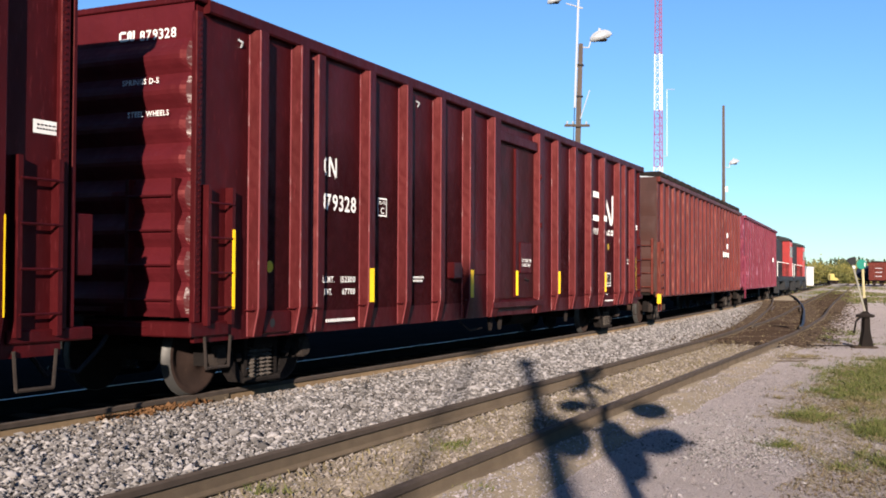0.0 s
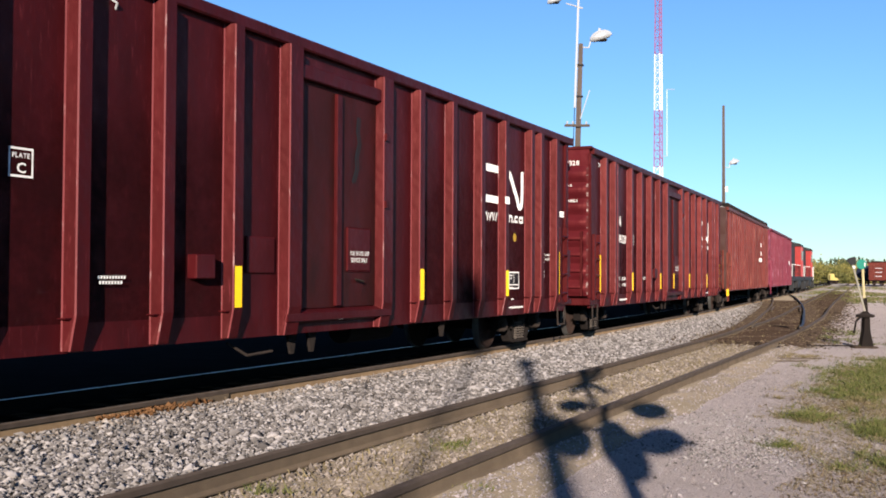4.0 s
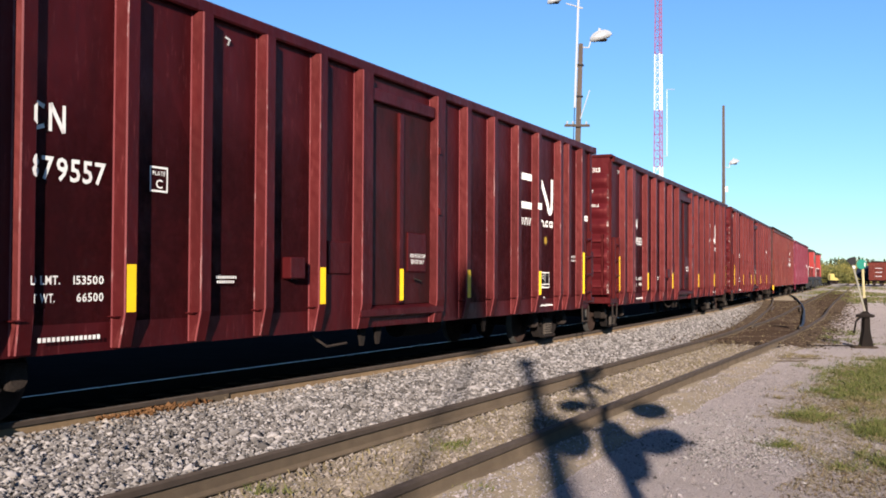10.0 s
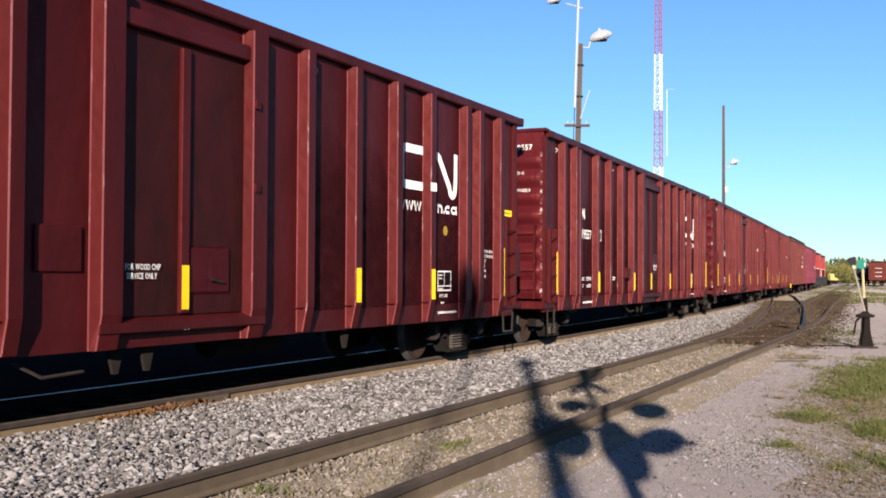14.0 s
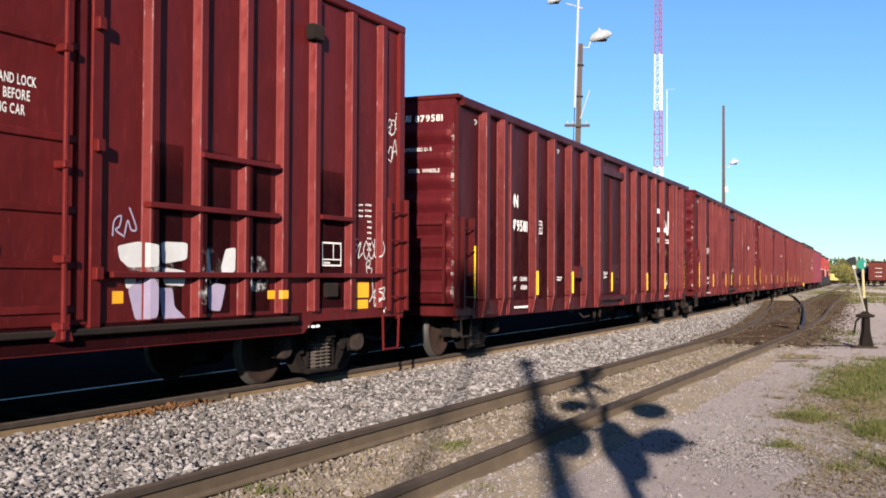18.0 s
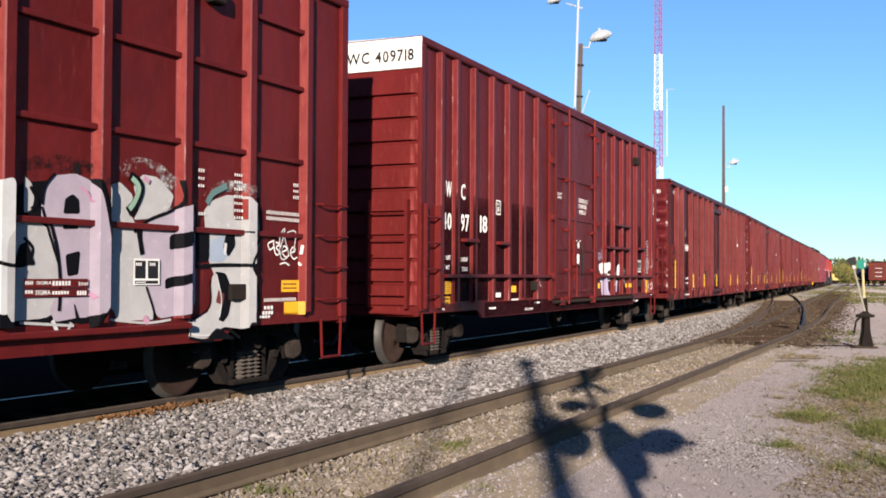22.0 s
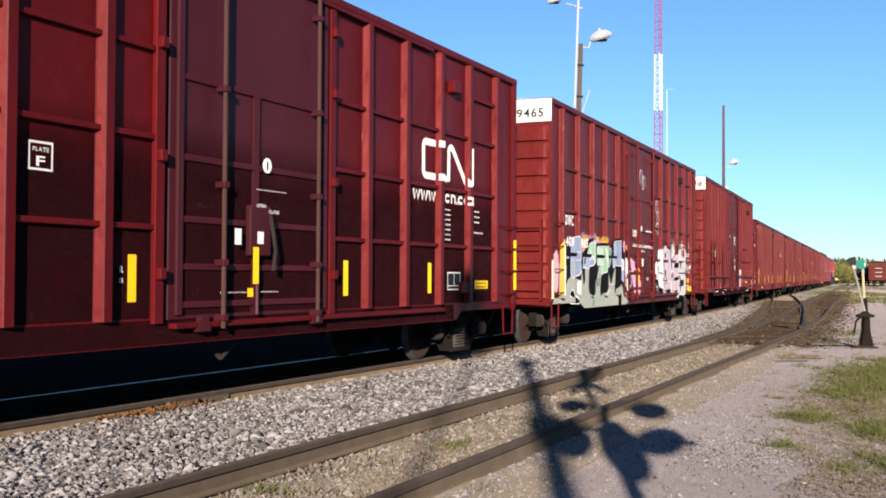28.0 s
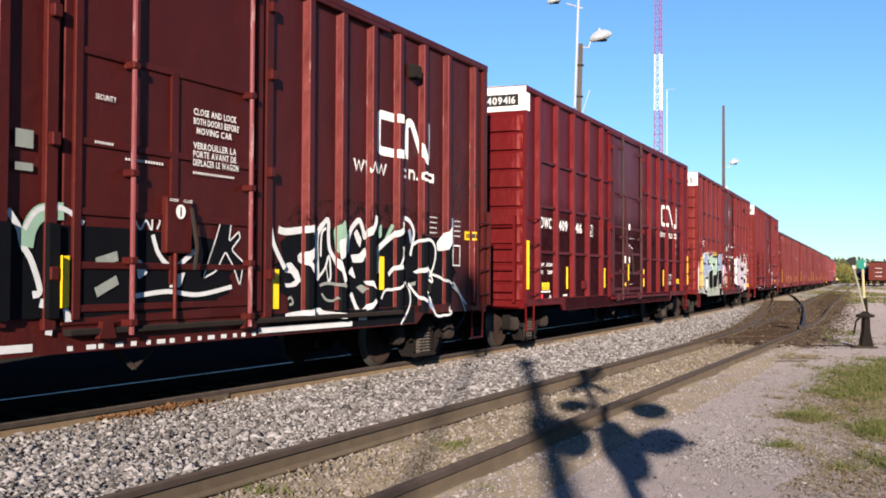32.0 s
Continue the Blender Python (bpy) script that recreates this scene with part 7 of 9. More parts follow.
decal("yellow_plate", c7, rel, [rect(1.07, 1.54, 1.13, 1.27), rect(13.95, 14.5, 1.18, 1.32)], ye)
decal("plate_line", c7, rel, words("THIS CAR", 1.18, 1.43, 1.215, 1.25) + [rect(1.09, 1.52, 1.195, 1.2)] + bars(1.1, 1.51, 1.15, 1.175, 13, 0.35) + bars(14.0, 14.45, 1.26, 1.29, 7) + bars(14.0, 14.45, 1.2, 1.23, 7), M["black"], lift=0.007)
decal("red_tag", c7, rel, [rect(1.0, 1.13, 0.96, 1.04)], mat("bright red reflective tag", (0.8, 0.03, 0.04), bump=0.0))
decal("small_mark", c7, rel, bars(0.98, 1.62, 1.07, 1.11, 15, 0.3) + words("JACK", 1.54, 1.67, 0.99, 1.025) + words("HERE", 1.54, 1.67, 0.955, 0.985) + bars(2.46, 2.76, 0.98, 1.015, 10, 0.3) + words("R", 5.55, 5.6, 1.42, 1.49) + words("OK", 5.548, 5.604, 1.32, 1.37), wh)
for a in (2.68, 5.66, 9.69, 12.18):
    decal("yellow_strip", c7, rel, [rect(a, a + 0.12, 1.13, 1.6)], ye)
decal("yellow_strip", c7, rel, [rect(7.54, 7.65, 1.3, 1.72)], ye, extra=0.115)
decal("yellow_strip", c7, rel, [rect(7.54, 7.65, 1.15, 1.25)], ye, extra=0.04)
part("yellow_strip", box(bm_new(), 0.03 - 7.85, 0.15 - 7.85, -1.585, -1.572, 1.15, 2.08), ye, c7)
part("yellow_strip", box(bm_new(), 15.58 - 7.85, 15.68 - 7.85, -1.585, -1.572, 1.15, 2.06), ye, c7)
decal("emblem", c7, rel, emblem(11.96, 2.9, 1.78, 0.63, 0.105), wh, "clean white railway emblem")
decal("web_lettering", c7, rel, web_marks(11.66, 13.7, 2.57, 2.72), wh, "white lettering")
decal("dimension_mark", c7, rel, sum([bars(12.78, 13.0, 2.45 - k * 0.08, 2.475 - k * 0.08, 4, 0.5) for k in range(7)] + [bars(13.92, 14.15, 2.48 - k * 0.09, 2.505 - k * 0.09, 4, 0.5) for k in range(3)], []) + bars(13.9, 14.3, 2.12, 2.145, 8, 0.5), wh)
decal("door_text", c7, rel, bars(7.6, 8.2, 2.375, 2.39, 18, 0.6) + words("OPEN", 7.6, 7.78, 2.18, 2.22) + words("CLOSE", 7.84, 8.04, 2.12, 2.16) + [rect(7.62, 7.74, 1.76, 1.9), rect(7.2, 7.32, 1.74, 1.92)] + bars(6.95, 7.45, 1.2, 1.215, 16, 0.65) + bars(7.7, 8.05, 1.2, 1.215, 12, 0.65), wh, extra=0.115)
decal("door_dial", c7, rel, disc(7.86, 2.68, 0.09, 0.09, 16), wh, extra=0.07)
decal("door_dial_mark", c7, rel, [rect(7.845, 7.875, 2.63, 2.73)], M["black"], extra=0.073)
decal("console_mark", c7, rel, ring(12.88, 13.37, 1.17, 1.46, 0.02) + [rect(13.12, 13.14, 1.24, 1.45), rect(12.9, 13.35, 1.23, 1.245)], wh)
decal("console_ground", c7, rel, [rect(12.88, 13.37, 1.17, 1.46)], M["black"], lift=0.002)
# The dark band mirrored in the glossy paint is put into colour here.
for a0, a1 in EDGES6:
    decal("grime_patch", c7, rel, [rect(a0 + 0.01, a1 - 0.01, 0.96, 3.0)], HZ["lowdark"], "dark reflection painted low on the panel", lift=0.0015)
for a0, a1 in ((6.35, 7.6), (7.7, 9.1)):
    decal("grime_patch", c7, rel, [rect(a0, a1, 0.98, 3.0)], HZ["lowdark"], "dark reflection painted low on the door", extra=0.036, lift=0.0015)
# The door track's shade on the sill, painted as a dark coat.
decal("sill_grime", c7, Relief(15.7, 1.52, []), [rect(2.6, 13.1, 0.69, 0.94)], HZ["lowdark"], "shade of the door track painted along the sill", lift=0.0145)
end_decal("end_ground", c7, -15.7 / 2 - 0.033, [rect(0.1, 1.42, 4.66, 4.88)], M["black"])
end_decal("end_number", c7, -15.7 / 2 - 0.037, words("DWC 409416", 0.18, 1.36, 4.7, 4.84), wh, "white wagon number on black")
TRAIN.append((c7, -105.01 + 7.85, 6.4))

# last wagon: ribbed boxcar with black and white mural
R8 = (rib_mesh(0.2, 0.04, 0.08, 0.95, 4.92, M["oxide"]), 0.2, 0.04, 0.08)
RIBS8 = (0.6, 1.45, 2.25, 3.0, 3.8, 4.6, 5.4, 10.1, 10.88, 11.68, 12.46, 13.24, 14.08, 15.1)
c8, rel = tall_boxcar("oxide red ribbed boxcar with a black and white mural", 15.7, M["oxide"], RIBS8, [], "", 8, R8, {"rod": M["edgepaint"], "track": M["under"]})
decal("spray_haze", c8, rel, [blob(r, 9.1, 15.1, 0.85, 2.6, 50, 0.12)], HZ["black"], "black overspray", lift=0.002)
decal("spray_ground", c8, rel, [blob(r, 9.0, 15.1, 0.72, 2.2, 60, 0.08)], GR["black"], "black spray-painted ground", lift=0.0035)
decal("spray_ground", c8, rel, [blob(r, 2.9, 9.3, 0.9, 1.95, 50, 0.08)], GR["black"], "black spray-painted ground", extra=0.036, lift=0.003)
rel_door = Relief(15.7, 1.52 + 0.045, [])
# sprayed shapes on the mural wagon
line(c8, rel, [(9.59, 1.95), (9.77, 1.93), (10.2, 1.98), (10.28, 1.99)], 0.11, GR["white"], 0.006)
line(c8, rel, [(10.28, 2.01), (10.29, 1.73), (10.03, 1.62), (10.21, 1.53), (10.31, 1.42)], 0.09, GR["white"], 0.0064)
paint(c8, rel, [(10.03, 1.64), (10.29, 1.71), (10.28, 1.64), (10.2, 1.56)], GR["white"], None, 0.0068)
paint(c8, rel, [(9.74, 1.54), (9.86, 1.56), (10.02, 1.45), (10.08, 1.33), (9.96, 1.26), (9.74, 1.25)], GR["white"], None, 0.0072)
paint(c8, rel, [(9.74, 1.44), (9.87, 1.42), (9.96, 1.34), (9.85, 1.3), (9.74, 1.3)], GR["black"], None, 0.0076)
paint(c8, rel, [(10.43, 1.32), (10.39, 1.92), (10.5, 2.05), (10.71, 2.15), (10.74, 1.75), (10.85, 1.65), (11.03, 1.28), (10.71, 1.3), (10.65, 1.53), (10.55, 1.43)], GR["black"], "white", 0.008)
line(c8, rel, [(10.46, 1.35), (10.43, 1.85), (10.51, 2.0), (10.69, 2.12), (10.7, 1.89), (10.74, 1.73), (10.89, 1.57), (11.02, 1.32)], 0.09, GR["white"], 0.0084)
line(c8, rel, [(10.52, 1.64), (10.54, 1.93), (10.64, 2.01)], 0.05, GR["white"], 0.0088)
line(c8, rel, [(10.48, 1.38), (10.62, 1.49), (10.72, 1.65), (10.76, 1.38), (10.69, 1.33)], 0.05, GR["white"], 0.0092)
paint(c8, rel, [(10.82, 1.99), (10.99, 2.14), (11.04, 1.9), (10.98, 1.65), (10.88, 1.71)], GR["green"], None, 0.0096)
paint(c8, rel, [(10.9, 1.87), (11.01, 1.9), (11.01, 1.65), (10.91, 1.6)], GR["white"], None, 0.01)
line(c8, rel, [(11.17, 1.71), (11.21, 1.94), (11.33, 2.08), (11.48, 2.15), (11.58, 2.02), (11.62, 1.93), (11.78, 2.1), (11.82, 2.23)], 0.1, GR["white"], 0.0104)
paint(c8, rel, [(11.33, 1.97), (11.41, 2.03), (11.54, 1.9), (11.5, 1.78), (11.41, 1.85)], GR["white"], None, 0.0108)
paint(c8, rel, [(11.25, 1.68), (11.47, 1.69), (11.63, 1.79), (11.67, 1.69), (11.57, 1.58), (11.31, 1.57)], GR["white"], None, 0.0112)
paint(c8, rel, [(11.18, 1.43), (11.29, 1.53), (11.39, 1.35)], GR["white"], None, 0.0116)
paint(c8, rel, [(11.39, 1.24), (11.54, 1.28), (11.71, 1.22), (11.58, 1.15)], GR["silver"], None, 0.012)
paint(c8, rel, [(11.58, 1.32), (11.75, 1.33), (11.84, 1.2)], GR["white"], None, 0.0124)
line(c8, rel, [(11.26, 1.16), (11.5, 0.9), (11.83, 1.05)], 0.09, GR["white"], 0.0128)
paint(c8, rel, [(11.97, 2.08), (12.09, 2.13), (12.09, 1.95), (12.01, 1.92)], GR["green"], None, 0.0132)
paint(c8, rel, [(12.18, 1.94), (12.37, 2.15), (12.47, 2.12), (12.25, 1.92)], GR["green"], None, 0.0136)
line(c8, rel, [(12.0, 1.43), (11.97, 1.73), (12.09, 1.83), (12.37, 1.96), (12.61, 2.06)], 0.11, GR["white"], 0.014)
line(c8, rel, [(12.29, 1.41), (12.43, 1.5), (12.6, 1.53)], 0.08, GR["white"], 0.0144)
line(c8, rel, [(12.6, 1.82), (12.63, 1.7), (12.48, 1.5)], 0.06, GR["white"], 0.0148)
line(c8, rel, [(12.09, 1.07), (12.2, 1.19), (12.43, 1.2), (12.62, 1.26), (12.82, 1.29), (12.96, 1.12), (12.93, 0.93), (12.68, 0.69)], 0.05, GR["white"], 0.0152)
line(c8, rel, [(12.59, 2.04), (12.71, 2.23), (12.91, 2.22), (13.06, 2.08), (13.03, 1.9), (12.95, 1.7)], 0.08, GR["white"], 0.0156)
line(c8, rel, [(12.91, 2.09), (12.99, 1.89)], 0.1, GR["blue"], 0.016)
line(c8, rel, [(13.02, 1.86), (13.29, 1.94), (13.63, 1.95), (13.79, 1.82), (13.75, 1.59), (13.58, 1.38)], 0.06, GR["white"], 0.0164)
paint(c8, rel, [(13.82, 1.92), (14.36, 2.25), (14.39, 2.03), (14.1, 1.8), (13.86, 1.79)], GR["white"], None, 0.0168)
line(c8, rel, [(14.4, 2.33), (14.43, 1.88)], 0.06, GR["blue"], 0.0172)
line(c8, rel, [(13.44, 1.45), (13.93, 1.38), (14.24, 1.27), (14.56, 1.17), (14.95, 0.93)], 0.05, GR["white"], 0.0176)
paint(c8, rel, [(12.82, 1.3), (13.16, 1.35), (13.14, 1.23), (12.95, 1.22)], GR["silver"], "black", 0.018)
line(c8, rel, [(12.88, 1.28), (13.14, 1.12), (13.38, 1.01)], 0.06, GR["white"], 0.0184)
paint(c8, rel, [(13.03, 1.46), (13.37, 1.54), (13.4, 1.46), (13.13, 1.43)], GR["white"], None, 0.0188)
line(c8, rel, [(13.4, 1.15), (13.58, 1.08), (13.7, 0.91), (13.88, 0.77), (14.24, 0.82), (14.34, 1.03), (14.3, 1.35)], 0.05, GR["white"], 0.0192)
line(c8, rel, [(13.51, 1.05), (13.7, 0.89)], 0.1, GR["blue"], 0.0196)
line(c8, rel, [(14.43, 1.3), (14.69, 1.09), (14.91, 0.82)], 0.05, GR["white"], 0.02)
line(c8, rel, [(13.46, 1.62), (13.69, 1.31), (13.44, 1.38)], 0.05, GR["white"], 0.0204)
paint(c8, rel, [(9.73, 0.94), (10.49, 0.99), (10.56, 0.95), (11.15, 0.89), (11.21, 0.83), (10.36, 0.84), (9.73, 0.86)], GR["white"], None, 0.0208)
paint(c8, rel, [(11.46, 0.83), (11.68, 0.86), (11.68, 0.79), (11.45, 0.79)], GR["white"], None, 0.0212)
line(c8, rel, [(10.53, 1.17), (10.63, 1.09), (10.8, 1.07), (10.9, 1.11)], 0.04, GR["silver"], 0.0216)
line(c8, rel, [(10.48, 1.27), (10.69, 1.3), (11.02, 1.26)], 0.05, GR["silver"], 0.022)
line(c8, rel, [(9.78, 1.11), (9.84, 1.13), (9.89, 1.06), (9.81, 1.04)], 0.04, GR["silver"], 0.0224)
line(c8, rel_door, [(5.58, 1.95), (5.7, 1.8), (5.74, 1.66), (5.84, 1.52), (5.94, 1.26), (5.86, 1.22)], 0.08, GR["white"], 0.006)
line(c8, rel_door, [(5.78, 1.64), (5.82, 1.81), (5.94, 1.94), (6.2, 1.97)], 0.2, GR["green"], 0.0066)
line(c8, rel_door, [(5.76, 1.79), (5.88, 1.95), (6.06, 2.0), (6.24, 1.98), (6.44, 1.87)], 0.06, GR["white"], 0.0072)
line(c8, rel_door, [(5.94, 1.15), (6.06, 1.09), (6.04, 0.86)], 0.1, GR["white"], 0.0078)
paint(c8, rel_door, [(6.2, 1.12), (6.28, 1.08), (6.32, 0.97), (6.22, 0.97)], GR["white"], None, 0.0084)
line(c8, rel_door, [(6.6, 1.51), (6.88, 1.58)], 0.12, GR["silver"], 0.009)
line(c8, rel_door, [(6.6, 1.23), (6.88, 1.35)], 0.12, GR["silver"], 0.0096)
paint(c8, rel_door, [(7.12, 1.56), (7.2, 1.54), (7.3, 1.42), (7.16, 1.35)], GR["white"], None, 0.0102)
line(c8, rel_door, [(7.36, 1.8), (7.46, 1.6), (7.68, 1.48), (8.0, 1.65)], 0.07, GR["white"], 0.0108)
line(c8, rel_door, [(7.12, 1.19), (7.6, 1.23), (8.06, 1.19), (8.64, 1.27)], 0.06, GR["white"], 0.0114)
line(c8, rel_door, [(7.1, 1.95), (7.18, 1.85), (7.26, 1.94), (7.34, 1.85), (7.36, 1.98), (7.46, 1.95), (7.42, 1.86)], 0.03, GR["white"], 0.012)
paint(c8, rel_door, [(8.14, 1.36), (8.36, 1.81), (8.44, 2.0), (8.62, 1.99), (8.58, 1.77), (8.76, 1.89), (8.78, 1.82), (8.62, 1.68), (9.02, 1.44), (8.84, 1.5), (8.78, 1.28), (8.66, 1.5), (8.52, 1.66), (8.36, 1.44)], GR["black"], "white", 0.0126)
line(c8, rel_door, [(9.36, 1.96), (9.44, 1.75), (9.66, 1.48)], 0.09, GR["white"], 0.0132)
paint(c8, rel_door, [(7.6, 1.27), (7.7, 1.4), (7.86, 1.43), (7.78, 1.27)], GR["white"], None, 0.0138)
decal("spray_ground", c8, Relief(15.7, 1.52, []), [rect(9.4, 13.1, 0.7, 0.94)], GR["black"], "black spray-painted ground", lift=0.0145)
for k in range(15):
    a = 6.3 + 0.2 * k + r.uniform(-0.04, 0.04)
    decal("spray_dash", c8, Relief(15.7, 1.52, []), [rect(a, a + r.uniform(0.06, 0.13), 0.7, 0.745)], GR["white"], lift=0.016)
for a0, a1 in ((3.0, 5.9), (9.2, 11.3)):
    decal("spray_band", c8, Relief(15.7, 1.52, []), [rect(a0, a1, 0.72, 0.79)], GR["white"], "white sprayed band along the sill", lift=0.016)
decal("emblem", c8, rel, emblem(11.93, 3.11, 1.66, 0.64, 0.125), wh, "white railway emblem")
decal("web_lettering", c8, rel, web_marks(11.32, 13.74, 2.84, 2.99), wh, "white lettering")
decal("door_text", c8, rel, words("CLOSE AND LOCK", 7.95, 8.68, 3.1, 3.17) + words("BOTH DOORS BEFORE", 7.95, 8.72, 3.0, 3.07) + words("MOVING CAR", 8.0, 8.6, 2.9, 2.97) + words("VERROUILLER LA", 7.95, 8.68, 2.74, 2.81) + words("PORTE AVANT DE", 7.95, 8.68, 2.65, 2.72) + words("DEPLACER LE WAGON", 7.95, 8.72, 2.56, 2.63) + bars(7.95, 8.66, 2.47, 2.495, 18, 0.4)
      + words("SECURITY", 6.55, 6.82, 3.05, 3.1) + bars(6.55, 6.8, 2.63, 2.655, 8, 0.4) + bars(6.95, 7.5, 2.51, 2.535, 14, 0.4), wh, "white stencilled door warnings in two languages", extra=0.065)
decal("crank_text", c8, rel, disc(7.7, 2.05, 0.075, 0.075, 16) + words("OPEN", 7.53, 7.66, 2.15, 2.18) + words("CLOSE", 7.74, 7.88, 2.15, 2.18), wh, extra=0.118)
for q in (rect(5.66, 5.86, 2.5, 2.66), rect(5.66, 5.86, 2.3, 2.37)):
    decal("white_plate", c8, rel, [q], GR["silver"], extra=0.03)
decal("crank_mark", c8, rel, [rect(7.69, 7.71, 2.0, 2.1)], M["black"], extra=0.121)
for a, z in ((6.12, 1.1), (9.44, 1.0), (12.0, 1.2), (2.9, 1.1)):
    decal("yellow_strip", c8, rel, [rect(a, a + 0.14, z, z + 0.47)], ye, lift=0.03 if a > 9 else 0.07)
decal("yellow_plate", c8, rel, [rect(14.9, 15.45, 2.0, 2.14)], ye)
decal("plate_line", c8, rel, bars(14.95, 15.4, 2.03, 2.11, 8), M["black"], lift=0.007)
decal("console_mark", c8, rel, ring(14.42, 14.7, 1.56, 1.9, 0.02), wh, lift=0.016)
decal("dimension_mark", c8, rel, sum([bars(13.6, 13.85, 2.3 - k * 0.08, 2.32 - k * 0.08, 5, 0.5) + bars(14.48, 14.72, 2.28 - k * 0.08, 2.3 - k * 0.08, 5, 0.5) for k in range(4)], []), wh, lift=0.016)
decal("scribble", c8, rel, sum([stroke(smooth([(a, z + 0.1), (a + 0.14, z + 0.5), (a + 0.02, z + 0.3), (a + 0.05, z + 0.05), (a + 0.3, z + 0.1), (a + 0.12, z + 0.32), (a + 0.4, z + 0.45), (a + 0.3, z + 0.12)]), 0.016) for a, z in ((14.3, 3.0), (14.45, 2.4), (14.8, 2.7))], []), M["black"], "thin dark scribbles")
TRAIN.append((c8, -106.9 - 7.85, 6.4))


# two older wagons behind the engines
def old_wagon(label, L, zt, paint, n, depth, lumps):
    W, h = 1.5, L / 2
    W0[0] = W
    c = thing("old_wagon", label, "freight wagon", "wagons of the passing train")
    shell(c, L, W, 0.8, zt, paint, 0.12, 0.1, 0.14)
    rb = rib_mesh(0.24, 0.03, depth, 0.84, zt - 0.12, paint)
    for k in range(n):
        a = 0.5 + k * (L - 1.3) / (n - 1)
        part("rib", rb, None, c, at=(a - h, -W, 0))
        ob = part("rib", rb, None, c)
        ob.matrix_basis = pose(h - a, W, 0, 0, 0, 180)
    em = ridged_end(-h, M["brownend"] if lumps else paint, 0.95, zt - 0.4, zt, 4, 0.09, W)
    part("end_wall", em, None, c)
    ob = part("end_wall", em, None, c)
    ob.matrix_basis = pose(0, 0, 0, 0, 0, 180)
    if lumps:
        for k in range(16):
            part("roof_hatch", box(bm_new(), -h + 0.4 + k * 1.12, -h + 1.2 + k * 1.12, -1.55, -0.7, zt - 0.01, zt + 0.2, bevel=0.05), M["under"], c)
    ladder(c, 0.1 - h, 0.45, 0.9, 2.4, 4, paint)
    place_x[0] = -h
    ladder(c, 0.72, 0.66, 0.9, 2.5, 4, paint, "end", 0.14)
    stirrup(c, -h + 0.08, -h + 0.5, -W - 0.02, 0.4, 0.85, paint)
    rel = Relief(L, W, [])
    for x in (1.8 - h, h - 1.8):
        bogie(c, x)
    return c, rel


ow, rel = old_wagon("rust-streaked brown ribbed wagon with dark roof hatches", 18.6, 4.3, M["brownred"], 21, 0.075, True)
decal("lettering", ow, rel, bars(13.6, 14.2, 3.0, 3.2, 1) + bars(13.6, 14.2, 2.55, 2.75, 1) + bars(12.6, 14.4, 2.2, 2.4, 3), wh, "faded white letters", extra=0.08)
part("yellow_box", box(bm_new(), -9.3, -9.0, -1.56, -1.5, 0.62, 0.9), ye, ow)
TRAIN.append((ow, 38.6, 7.4))
pw, rel = old_wagon("faded pinkish red wagon with pale streaks", 18.4, 4.3, M["pinkred"], 17, 0.07, False)
decal("white_patch", pw, rel, [rect(14.8, 15.6, 2.3, 2.55)], wh, extra=0.075)
TRAIN.append((pw, 58.6, 7.3))

LR = mat("bright red engine paint", (0.42, 0.025, 0.022), (0.2, 0.015, 0.015), (0.5, 0.09, 0.07), 3, (1, 1, 1), 20, 0.4, bump=0.03)
GLASS = mat("dark cab glass", (0.01, 0.012, 0.014), (0.012, 0.014, 0.016), (0.02, 0.02, 0.02), 3, (1, 1, 1), 20, 0.1, bump=0)


